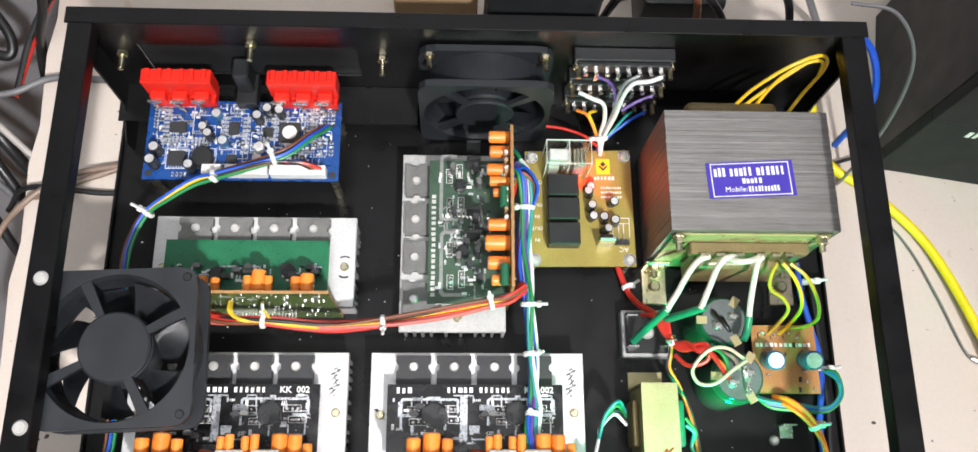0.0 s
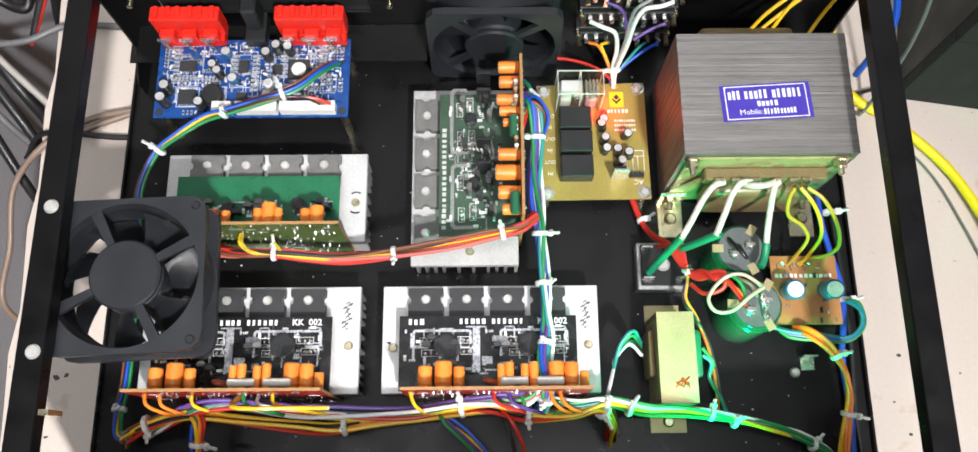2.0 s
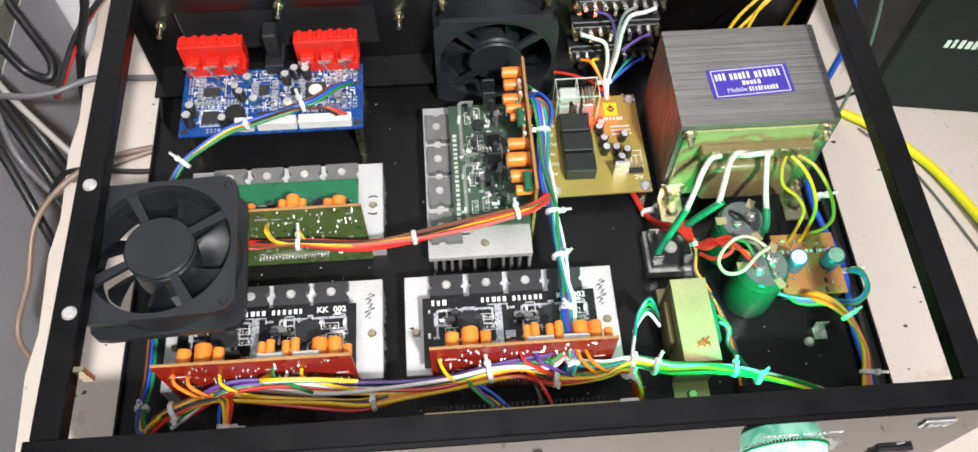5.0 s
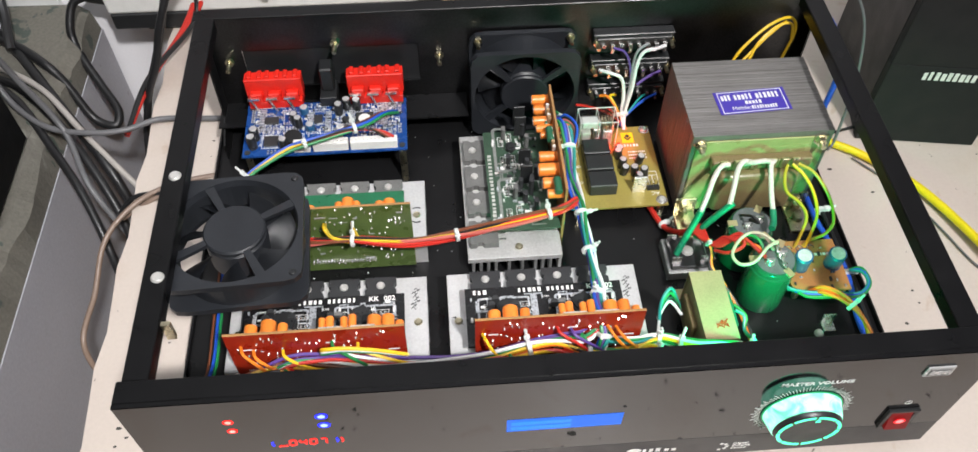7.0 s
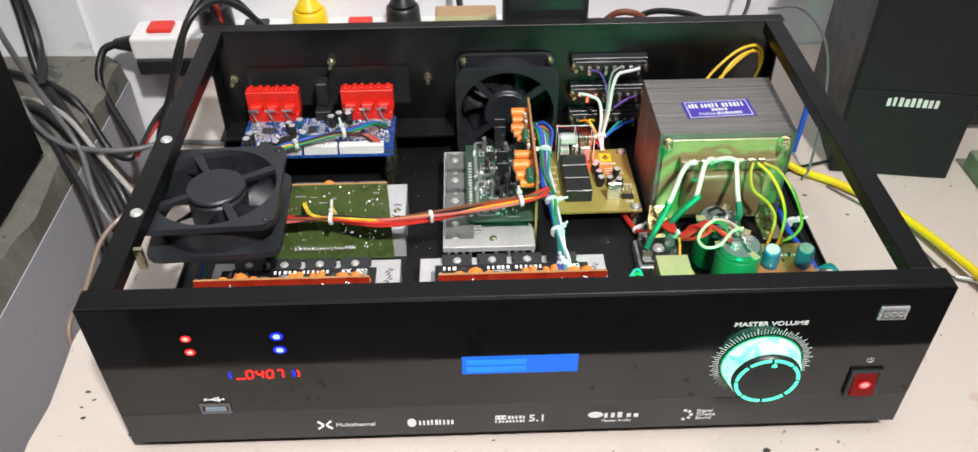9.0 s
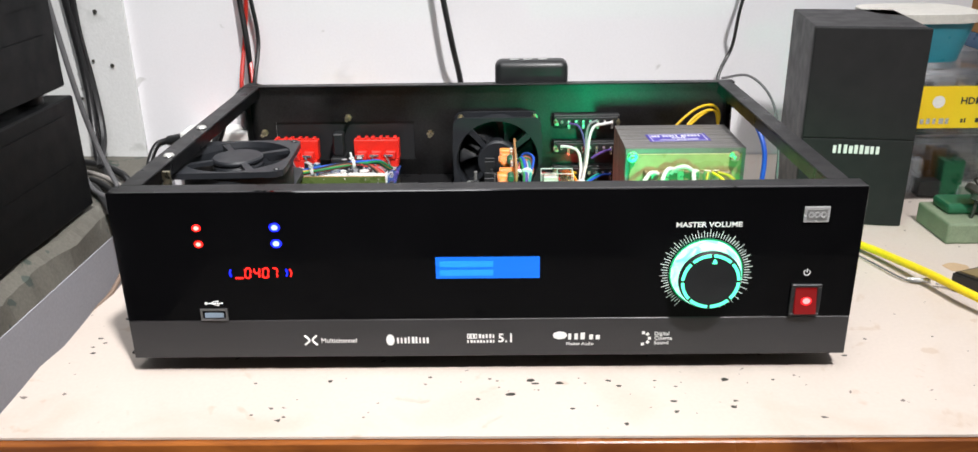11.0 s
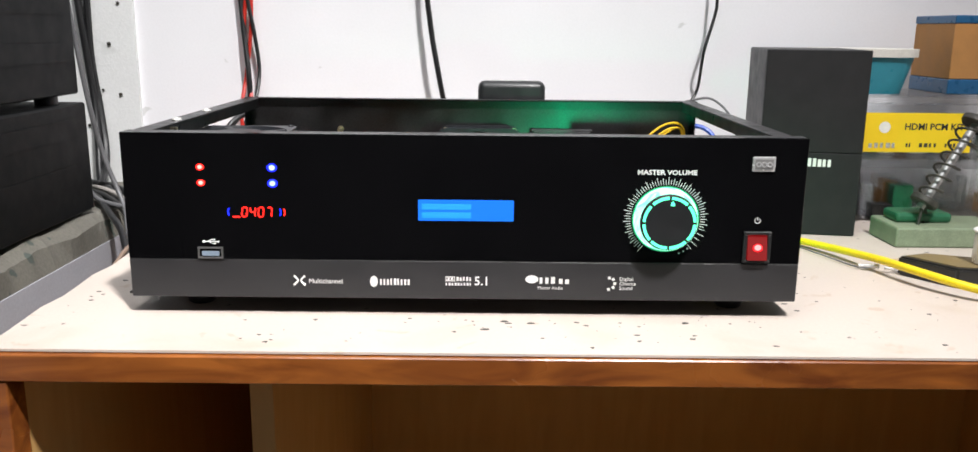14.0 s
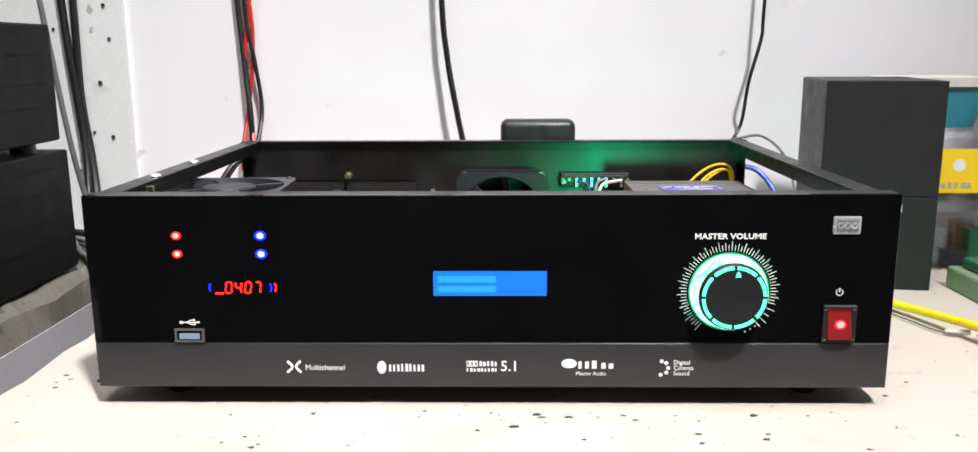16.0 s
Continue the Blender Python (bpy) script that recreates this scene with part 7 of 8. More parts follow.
tie = thing("cable_tie", "white nylon tie round the terminal leads", "cable tie", (0.0785, 0.252, 0.0365))
bm = B()
cyl(bm, (0.0785, 0.2537, 0.0375), 0.0044, 0.003, (0.1, -0.8, -0.6), 12, bevel=0.0005)
tube(bm, [(0.0745, 0.2520, 0.0370), (0.0715, 0.2510, 0.0375)], 0.0016, 4)
part("strap", bm, M["tie"], tie)

# mains side
for pts, tail in (([(0.1290, 0.1680, 0.0720), (0.1230, 0.1655, 0.0735), (0.1175, 0.1590, 0.0700), (0.1120, 0.1490, 0.0650), (0.1065, 0.1400, 0.0600)], [(0.1075, 0.1415, 0.0608), (0.1030, 0.1370, 0.0520), (0.0980, 0.1325, 0.0430), (0.0930, 0.1275, 0.0330)]),
                  ([(0.1430, 0.1675, 0.0740), (0.1370, 0.1660, 0.0765), (0.1325, 0.1610, 0.0745), (0.1285, 0.1510, 0.0700), (0.1240, 0.1400, 0.0660)], [(0.1265, 0.1410, 0.0665), (0.1180, 0.1390, 0.0580), (0.1110, 0.1380, 0.0480), (0.1070, 0.1370, 0.0380)]),
                  ([(0.1580, 0.1675, 0.0740), (0.1550, 0.1640, 0.0740), (0.1535, 0.1540, 0.0690), (0.1522, 0.1440, 0.0650), (0.1515, 0.1350, 0.0620)], [(0.1516, 0.1365, 0.0625), (0.1505, 0.1290, 0.0600), (0.1480, 0.1240, 0.0600)])):
    t = thing("sleeved_lead", "white braided lead with a green heat-shrink end", "wire", pts[0], group="sleeved leads")
    part("sleeving", tube(B(), curve(pts, 8), 0.0017, 10), M["braid"], t, "white braided sleeving", smooth=True)
    part("heat_shrink", tube(B(), curve(tail, 8), 0.0022, 10), M["sleeve_green"], t, "green heat-shrink sleeve", smooth=True)
cable("sleeved_arch", [(0.1385, 0.1675, 0.0725), (0.1420, 0.1640, 0.0775), (0.1490, 0.1640, 0.0785), (0.1560, 0.1675, 0.0735)], 0.0017, M["braid"], "white braided lead arched between terminals", category="wire")
for i, pts in enumerate(([(0.1660, 0.1640, 0.0740), (0.1640, 0.1590, 0.0690), (0.1660, 0.1530, 0.0600), (0.1760, 0.1490, 0.0520), (0.1815, 0.1440, 0.0430), (0.1790, 0.1380, 0.0300), (0.1750, 0.1330, 0.0215)],
                         [(0.1690, 0.1640, 0.0740), (0.1760, 0.1570, 0.0700), (0.1830, 0.1500, 0.0600), (0.1880, 0.1440, 0.0450), (0.1860, 0.1380, 0.0300), (0.1820, 0.1330, 0.0215)],
                         [(0.1730, 0.1640, 0.0740), (0.1820, 0.1570, 0.0720), (0.1920, 0.1470, 0.0600), (0.1985, 0.1400, 0.0430), (0.1950, 0.1370, 0.0330), (0.1860, 0.1365, 0.0270), (0.1790, 0.1330, 0.0215)])):
    cable("secondary_lead", pts, 0.0011, WIRE[("gold", "yellow", "gold")[i]], "yellow enamelled lead from transformer to supply board", category="wire", group="secondary leads")
# red leads at the rectifier and capacitors
for k in range(5):
    o = 0.0016 * k
    cable("rectifier_lead", [(0.0985 + o, 0.1430, 0.0330), (0.1030 + o, 0.1400, 0.0420 + 0.001 * k), (0.1090 + o * 0.6, 0.1290 - o * 0.5, 0.0450), (0.1160 + o * 0.4, 0.1200 + o * 0.5, 0.0500 + 0.0012 * k), (0.1255 - o * 0.3, 0.1200 - o * 0.4, 0.0590), (0.1310, 0.1140 + o * 0.4, 0.0610 - 0.0006 * k), (0.1385, 0.1030, 0.0595)], 0.0012, WIRE["red"], "red insulated lead between rectifier and capacitor", category="wire", group="rectifier leads")
cable("rectifier_lead", [(0.1180, 0.1215, 0.0540), (0.1275, 0.1215, 0.0600), (0.1275, 0.1130, 0.0590), (0.1180, 0.1105, 0.0560), (0.1125, 0.1170, 0.0500)], 0.0012, WIRE["red"], "red insulated lead coiled beside the capacitor", category="wire", group="rectifier leads")
cable("rectifier_lead", [(0.0870, 0.1820, 0.0180), (0.0930, 0.1630, 0.0185), (0.0980, 0.1520, 0.0250), (0.1050, 0.1440, 0.0340), (0.1100, 0.1340, 0.0420)], 0.0019, WIRE["red"], "thick red lead passing under the relay board", category="wire", group="rectifier leads")
for c, pts in (("cream", [(0.1490, 0.1130, 0.0590), (0.1380, 0.1190, 0.0630), (0.1280, 0.1180, 0.0620), (0.1195, 0.1085, 0.0585), (0.1225, 0.1010, 0.0570), (0.1310, 0.1005, 0.0590), (0.1400, 0.1075, 0.0640), (0.1480, 0.1125, 0.0620)]),
               ("copper", [(0.1290, 0.1230, 0.0540), (0.1340, 0.1180, 0.0610), (0.1400, 0.1140, 0.0640), (0.1450, 0.1080, 0.0595)]),
               ("black", [(0.1350, 0.1420, 0.0520), (0.1370, 0.1330, 0.0620), (0.1410, 0.1290, 0.0600), (0.1400, 0.1380, 0.0520)]),
               ("orange", [(0.1250, 0.1190, 0.0540), (0.1330, 0.1130, 0.0600), (0.1390, 0.1060, 0.0605)]),
               ("green", [(0.1260, 0.1220, 0.0560), (0.1330, 0.1175, 0.0630), (0.1370, 0.1120, 0.0630), (0.1380, 0.1060, 0.0600)]),
               ("teal", [(0.1570, 0.0990, 0.0330), (0.1600, 0.0960, 0.0330), (0.1680, 0.0940, 0.0320), (0.1760, 0.0925, 0.0320)])):
    cable("capacitor_lead", pts, 0.0010, WIRE[c], c + " lead looped over the capacitor tops", category="wire", group="capacitor leads")
bm = B()
for ph in (0, 3.14):
    tube(bm, [(0.1480 + 0.0011 * math.cos(i * 0.9 + ph) + 0.0001 * i, 0.1130 - i * 0.0014, 0.0590 + 0.0011 * math.sin(i * 0.9 + ph)) for i in range(14)], 0.0007, 5)
single("twisted_pair", bm, M["solder"], "twisted bare tinned wires on the capacitor top", "wire", smooth=True)
bundle("wire_loom", [(0.1125, 0.1290, 0.0460), (0.1120, 0.1200, 0.0420), (0.1110, 0.1110, 0.0380), (0.1180, 0.1010, 0.0330), (0.1260, 0.0850, 0.0260), (0.1300, 0.0650, 0.0220), (0.1310, 0.0480, 0.0200)], ["black", "green", "orange"], 0.0010, 0.0018, 43, "dark thin leads behind the small transformer", (0.06,))
t = thing("cable_tie", "white nylon tie round the thick red lead", "cable tie", (0.0935, 0.1625, 0.0185))
bm = B()
cyl(bm, (0.0930, 0.1642, 0.0185), 0.0030, 0.0028, (0.35, -0.92, 0.15), 12, bevel=0.0005)
box(bm, 0.0945, 0.0985, 0.1615, 0.1650, 0.0195, 0.0222, 0.0004)
tube(bm, [(0.0970, 0.1640, 0.0205), (0.1010, 0.1665, 0.0225)], 0.0009, 4)
part("strap", bm, M["tie"], t)
# leads of the small transformer
for k, c in enumerate(("teal", "green", "black", "white")):
    o = 0.0022 * k
    cable("standby_lead", [(0.0860, 0.0870 - o, 0.0360), (0.0800 - 0.3 * o, 0.0920 - o, 0.0480 - o * 0.6), (0.0730 - 0.3 * o, 0.0850 - o, 0.0460 - o), (0.0690, 0.0720, 0.0440), (0.0640, 0.0570, 0.0520)], 0.0010, WIRE[c], c + " lead of the small transformer", category="wire", group="standby leads")
for k, c in enumerate(("teal", "green")):
    cable("standby_lead", [(0.1190, 0.0800 + 0.004 * k, 0.0380), (0.1235 + 0.001 * k, 0.0760, 0.0370), (0.1230, 0.0680, 0.0330), (0.1270, 0.0580, 0.0360), (0.1280, 0.0480, 0.0440)], 0.0011, WIRE[c], c + " lead of the small transformer", category="wire", group="standby leads")
# right-hand side
bundle("wire_loom", [(0.1740, 0.0960, 0.0260), (0.1800, 0.0930, 0.0340), (0.1900, 0.0850, 0.0360), (0.1975, 0.0730, 0.0340), (0.2000, 0.0600, 0.0310), (0.1990, 0.0470, 0.0270), (0.1965, 0.0300, 0.0230), (0.1950, 0.0180, 0.0200)], ["orange", "yellow", "orange", "gold", "orange"], 0.0012, 0.0028, 45, "loom of orange and yellow wires beside the case edge", (0.36, 0.70))
cable("edge_wire", [(0.1990, 0.1780, 0.0200), (0.2000, 0.1600, 0.0190), (0.2035, 0.1420, 0.0180), (0.2075, 0.1200, 0.0180), (0.2060, 0.1000, 0.0180), (0.2030, 0.0800, 0.0180), (0.2040, 0.0500, 0.0180), (0.2030, 0.0250, 0.0170)], 0.0019, WIRE["blue"], "thick blue wire along the case edge", category="wire")
cable("edge_wire", [(0.2070, 0.1700, 0.0180), (0.2085, 0.1300, 0.0180), (0.2090, 0.0900, 0.0180), (0.2070, 0.0500, 0.0180), (0.2080, 0.0200, 0.0180)], 0.0015, WIRE["black"], "black wire along the case edge", category="wire")
for k, c in enumerate(("teal", "blue", "green")):
    o = 0.0016 * k
    cable("supply_lead", [(0.1590 + o, 0.0980, 0.0300), (0.1700, 0.0940 - o, 0.0310), (0.1850, 0.0920 - o, 0.0320), (0.2020, 0.0900 - o * 0.5, 0.0320), (0.2105 + o * 0.4, 0.0970, 0.0320), (0.2110, 0.1060 + o, 0.0310), (0.2060, 0.1120, 0.0260)], 0.0012, WIRE[c], c + " lead looped at the supply board", category="wire", group="supply leads")
for x, y in ((0.2070, 0.1670), (0.2090, 0.1140)):
    t = thing("cable_tie", "white nylon tie on the edge wires", "cable tie", (x, y, BASE))
    bm = B()
    cyl(bm, (x - 0.002, y - 0.0013, 0.0188), 0.0042, 0.0026, (0, 1, 0), 12, bevel=0.0005)
    box(bm, x + 0.001, x + 0.0050, y - 0.0018, y + 0.0018, 0.0195, 0.0225, 0.0004)
    tube(bm, [(x + 0.004, y, 0.021), (x + 0.009, y + 0.001, 0.0225)], 0.0010, 4)
    part("strap", bm, M["tie"], t)
# yellow mains leads at the rear corner
for pts in ([(0.1510, 0.2590, 0.0700), (0.1600, 0.2650, 0.0830), (0.1780, 0.2730, 0.0960), (0.1940, 0.2780, 0.0980), (0.2000, 0.2760, 0.0880), (0.1930, 0.2680, 0.0700), (0.1870, 0.2600, 0.0600)],
            [(0.1640, 0.2600, 0.0700), (0.1720, 0.2680, 0.0850), (0.1850, 0.2750, 0.0930), (0.1960, 0.2770, 0.0930), (0.1985, 0.2740, 0.0820)],
            [(0.1560, 0.2590, 0.0690), (0.1680, 0.2660, 0.0790), (0.1830, 0.2740, 0.0900), (0.1930, 0.2790, 0.0940)]):
    cable("mains_lead", pts, 0.0011, WIRE["yellow"], "yellow mains lead arched behind the transformer", category="wire", group="mains leads")

# ---------------------------------------------------------------- round the amplifier
cable("yellow_cable", [(0.2160, 0.2860, 0.030), (0.2250, 0.2600, 0.010), (0.2380, 0.2460, 0.0045), (0.2600, 0.2300, 0.0045), (0.2860, 0.2030, 0.0045), (0.3000, 0.1770, 0.0060), (0.3120, 0.1430, 0.0085), (0.3210, 0.1120, 0.0110), (0.3340, 0.0720, 0.0120), (0.3600, 0.0400, 0.0090), (0.4100, 0.0160, 0.0050), (0.4900, 0.0060, 0.0035)], 0.0031, WIRE["lemon"], "thick yellow mains cord lying on the bench", n=14, sides=12)
cable("blue_cable", [(0.1750, 0.2950, 0.088), (0.2000, 0.2930, 0.094), (0.2260, 0.2900, 0.090), (0.2400, 0.2700, 0.060), (0.2360, 0.2600, 0.012)], 0.0022, WIRE["blue"], "blue lead leaving the rear of the case")
# thin dark grey lead standing in for the yellow cord's shadow, with bare clips
t = thing("test_lead", "thin dark line in place of the yellow cord's shadow, with bare metal clips", "test lead", (0.30, 0.17, 0))
part("lead", tube(B(), curve([(0.2550, 0.2280, 0.002), (0.2800, 0.1950, 0.002), (0.2950, 0.1600, 0.002), (0.3080, 0.1250, 0.002), (0.3200, 0.1180, 0.003)], 10), 0.0007, 8), WIRE["slate"], t, smooth=True)
for x, y, dx, dy in ((0.3090, 0.1230, 0.014, -0.006), (0.3260, 0.1150, 0.016, -0.008)):
    bm = B()
    tube(bm, [(x, y, 0.0035), (x + dx, y + dy, 0.0045)], lambda u: 0.0011 + 0.0008 * u, 10)
    part("clip", bm, M["chrome"], t, smooth=True)
cable("signal_cord", [(0.205, 0.300, 0.117), (0.228, 0.292, 0.120), (0.2450, 0.2750, 0.100), (0.2480, 0.2560, 0.060), (0.2440, 0.2420, 0.010), (0.2380, 0.2360, 0.003)], 0.0011, WIRE["slate"], "thin dark grey cord hanging over the rear corner")
cable("signal_cord", [(0.1980, 0.2420, 0.020), (0.2200, 0.2450, 0.004), (0.2420, 0.2520, 0.003), (0.2700, 0.2600, 0.003)], 0.0012, WIRE["black"], "thin black cord beside the transformer")

# tall black box and parts behind the case
pb = thing("power_bank", "glossy black rounded box standing behind the case", "power bank", (0.0375, 0.305, 0))
bm = B()
box(bm, 0.0050, 0.0695, 0.2960, 0.3180, 0.0, 0.1345, 0.0065, seg=4)
part("body", bm, M["plastic"], pb, "glossy black body", smooth=True)
bm = B()
for x in (0.018, 0.030, 0.043):
    box(bm, x, x + 0.008, 0.3030, 0.3090, 0.1345, 0.1352, 0.0003)
part("port", bm, M["fin"], pb)
cb = thing("cardboard_box", "small brown cardboard box behind the case", "box", (-0.02, 0.33, 0))
bm = B()
box(bm, -0.0480, 0.0020, 0.3220, 0.3700, 0.0, 0.0900, 0.0012)
part("body", bm, M["board_brown"], cb)
bm = B()
box(bm, -0.0480, 0.0020, 0.3420, 0.3500, 0.0900, 0.0905)
part("tape", bm, M["tape"], cb)
# power strip along the wall
ps = thing("power_strip", "white and black extension strip with switches", "power strip", (-0.2, 0.425, 0))
bm = B()
box(bm, -0.3265, 0.0300, 0.4145, 0.4485, 0.0030, 0.0195, 0.0015)
part("base", bm, M["plastic"], ps, "black lower shell")
bm = B()
box(bm, -0.3275, 0.0310, 0.4140, 0.4490, 0.0197, 0.0415, 0.0025, seg=2)
part("cover", bm, M["white_plastic"], ps, "white cover")
bm = B()
box(bm, -0.30, -0.05, 0.418, 0.445, 0.0, 0.0029)
part("foot", bm, M["plastic"], ps)
for x in (-0.250, -0.165, -0.080, 0.0):
    bm = B()
    for dx, dy in ((-0.006, -0.003), (0.006, -0.003), (0, 0.008)):
        cyl(bm, (x + dx, 0.4310 + dy, 0.0416), 0.0024, 0.0004, "z", 10)
    part("socket", bm, M["plastic"], ps, "three-pin socket holes")
for x in (-0.302, -0.215, -0.120, -0.040):
    bm = B()
    vs = box(bm, x - 0.011, x + 0.011, 0.4235, 0.4415, 0.0416, 0.0455, 0.0008)
    part("switch", bm, M["red_plastic"] if x in (-0.302, -0.120) else M["plastic"], ps, "rocker switch")
for x, m, lab, h in ((-0.250, "plastic", "black mains plug in the strip", 0.045), (-0.165, "label_yellow", "yellow mains plug in the strip", 0.030), (-0.080, "plastic", "black mains plug in the strip", 0.034)):
    t = thing("mains_plug", lab, "plug", (x, 0.432, 0.0415), group="plugs in the strip")
    bm = B()
    cyl(bm, (x, 0.4320, 0.0421), 0.016, h * 0.55, "z", 24, 0.015, bevel=0.002)
    cyl(bm, (x, 0.4320, 0.0421 + h * 0.55), 0.012, h * 0.45, "z", 20, 0.006, bevel=0.002)
    part("body", bm, M[m], t, smooth=True)
cable("wall_cable", [(-0.250, 0.432, 0.085), (-0.250, 0.432, 0.130), (-0.256, 0.440, 0.190), (-0.262, 0.444, 0.300), (-0.262, 0.446, 0.520)], 0.0030, WIRE["black"], "black cord rising from a plug")
# side plug and the looping black cord
t = thing("mains_plug", "black plug at the end of the strip", "plug", (-0.331, 0.425, 0.02), group="plugs in the strip")
bm = B()
cyl(bm, (-0.3277, 0.4270, 0.0300), 0.0080, -0.0190, "x", 16, 0.0050, bevel=0.0015)
part("body", bm, M["plastic"], t, smooth=True)
CAB = [
    ("black", 0.0036, [(-0.345, 0.4270, 0.030), (-0.356, 0.4230, 0.026), (-0.361, 0.4120, 0.013), (-0.360, 0.4030, 0.001), (-0.352, 0.3900, -0.008), (-0.337, 0.3700, -0.021), (-0.324, 0.3510, -0.030), (-0.326, 0.3390, -0.035), (-0.343, 0.3440, -0.030), (-0.358, 0.3570, -0.004), (-0.372, 0.3660, 0.012), (-0.403, 0.3900, 0.014), (-0.440, 0.4050, 0.016)]),
    ("black", 0.0040, [(-0.440, 0.4400, 0.300), (-0.434, 0.4380, 0.200), (-0.424, 0.4340, 0.090), (-0.410, 0.4000, 0.018), (-0.388, 0.3700, 0.012), (-0.350, 0.3200, 0.004), (-0.312, 0.2720, -0.010), (-0.296, 0.2500, -0.040)]),
    ("dusty", 0.0024, [(-0.420, 0.3600, 0.016), (-0.392, 0.3500, 0.018), (-0.362, 0.3300, 0.014), (-0.330, 0.2950, 0.004), (-0.304, 0.2700, -0.010), (-0.288, 0.2560, -0.020)]),
    ("black", 0.0034, [(-0.420, 0.3540, 0.012), (-0.388, 0.3400, 0.014), (-0.352, 0.3060, 0.008), (-0.322, 0.2680, -0.004), (-0.300, 0.2350, -0.030), (-0.292, 0.2100, -0.080)]),
    ("slate", 0.0023, [(-0.440, 0.3500, 0.100), (-0.402, 0.3330, 0.050), (-0.380, 0.3130, 0.018), (-0.352, 0.2930, 0.012), (-0.322, 0.2870, 0.010), (-0.296, 0.2900, 0.008), (-0.272, 0.3020, 0.006), (-0.240, 0.3020, 0.0045), (-0.200, 0.3000, 0.0045)]),
    ("black", 0.0032, [(-0.440, 0.3800, 0.060), (-0.410, 0.3500, 0.016), (-0.378, 0.3180, 0.014), (-0.350, 0.2800, 0.006), (-0.322, 0.2400, -0.006), (-0.302, 0.2000, -0.040), (-0.296, 0.1700, -0.120)]),
    ("copper", 0.0020, [(-0.180, 0.2600, 0.004), (-0.215, 0.2450, 0.004), (-0.250, 0.2360, 0.005), (-0.276, 0.2180, 0.006), (-0.296, 0.1940, -0.004), (-0.302, 0.1600, -0.020), (-0.306, 0.1250, -0.030), (-0.298, 0.1100, -0.070)]),
    ("slate", 0.0024, [(-0.380, 0.2900, 0.240), (-0.368, 0.2940, 0.120), (-0.360, 0.3000, 0.060), (-0.340, 0.2900, 0.012), (-0.320, 0.2500, -0.008), (-0.300, 0.2300, -0.040)]),
    ("black", 0.0018, [(-0.180, 0.2450, 0.003), (-0.220, 0.2250, 0.003), (-0.276, 0.2280, 0.003), (-0.300, 0.2200, -0.020)]),
    ("black", 0.0030, [(-0.205, 0.4150, 0.050), (-0.222, 0.4000, 0.085), (-0.240, 0.3850, 0.096), (-0.256, 0.3680, 0.078), (-0.266, 0.3560, 0.050), (-0.278, 0.3450, 0.022), (-0.290, 0.3380, -0.004), (-0.298, 0.3250, -0.045), (-0.302, 0.3000, -0.110)]),
    ("black", 0.0030, [(-0.190, 0.4050, 0.040), (-0.212, 0.3920, 0.078), (-0.230, 0.3780, 0.094), (-0.248, 0.3600, 0.088), (-0.262, 0.3450, 0.062), (-0.272, 0.3350, 0.032), (-0.285, 0.3280, 0.004), (-0.296, 0.3140, -0.040), (-0.300, 0.2900, -0.110)]),
    ("copper", 0.0020, [(-0.175, 0.2660, 0.003), (-0.215, 0.2450, 0.003), (-0.262, 0.2260, 0.003), (-0.290, 0.2180, -0.010)]),
]
for c, r, pts in CAB:
    cable("loose_cable", pts, r, WIRE[c], {"black": "loose black cable hanging beside the bench", "dusty": "loose dusty white cable beside the bench", "slate": "loose dark grey cable crossing the bench edge", "copper": "clear twin cable with copper cores"}[c], n=12, sides=10, group="loose cables")
for k, c in enumerate(("red", "red", "black")):
    cable("twin_cable", [(-0.252 + 0.003 * k + 0.006 * math.sin(i * 1.25 + 2.1 * k), 0.4420 - 0.002 * k - (0.02 if i > 8 else 0), 0.50 - 0.046 * i) for i in range(11)] + [(-0.262 + 0.003 * k, 0.400, 0.018), (-0.284, 0.340, 0.010 + 0.002 * k), (-0.296, 0.290, 0.002)], 0.0022, WIRE[c], c + " cable of a twisted run down the wall", group="wall cables")
cable("wall_cable", [(-0.0585, 0.4240, 0.494), (-0.0537, 0.4240, 0.258), (-0.0488, 0.4240, 0.190), (-0.0392, 0.4220, 0.132), (-0.0320, 0.4340, 0.090), (-0.0250, 0.4100, 0.045)], 0.0030, WIRE["black"], "black cable hanging down the wall", group="wall cables")
cable("wall_cable", [(0.2697, 0.4250, 0.494), (0.2618, 0.4250, 0.239), (0.2608, 0.4250, 0.205), (0.2502, 0.4240, 0.161), (0.2500, 0.4420, 0.120), (0.2360, 0.4300, 0.095), (0.2200, 0.4000, 0.050), (0.1500, 0.3600, 0.003)], 0.0018, WIRE["black"], "thin black cable hanging down the wall", group="wall cables")
cable("wall_cable", [(-0.4250, 0.4400, 0.500), (-0.4260, 0.4420, 0.250), (-0.4270, 0.4420, 0.150), (-0.4200, 0.4380, 0.090), (-0.4100, 0.4200, 0.040), (-0.4000, 0.3800, 0.016)], 0.0038, WIRE["black"], "thick black cable hanging down the rough wall", group="wall cables")
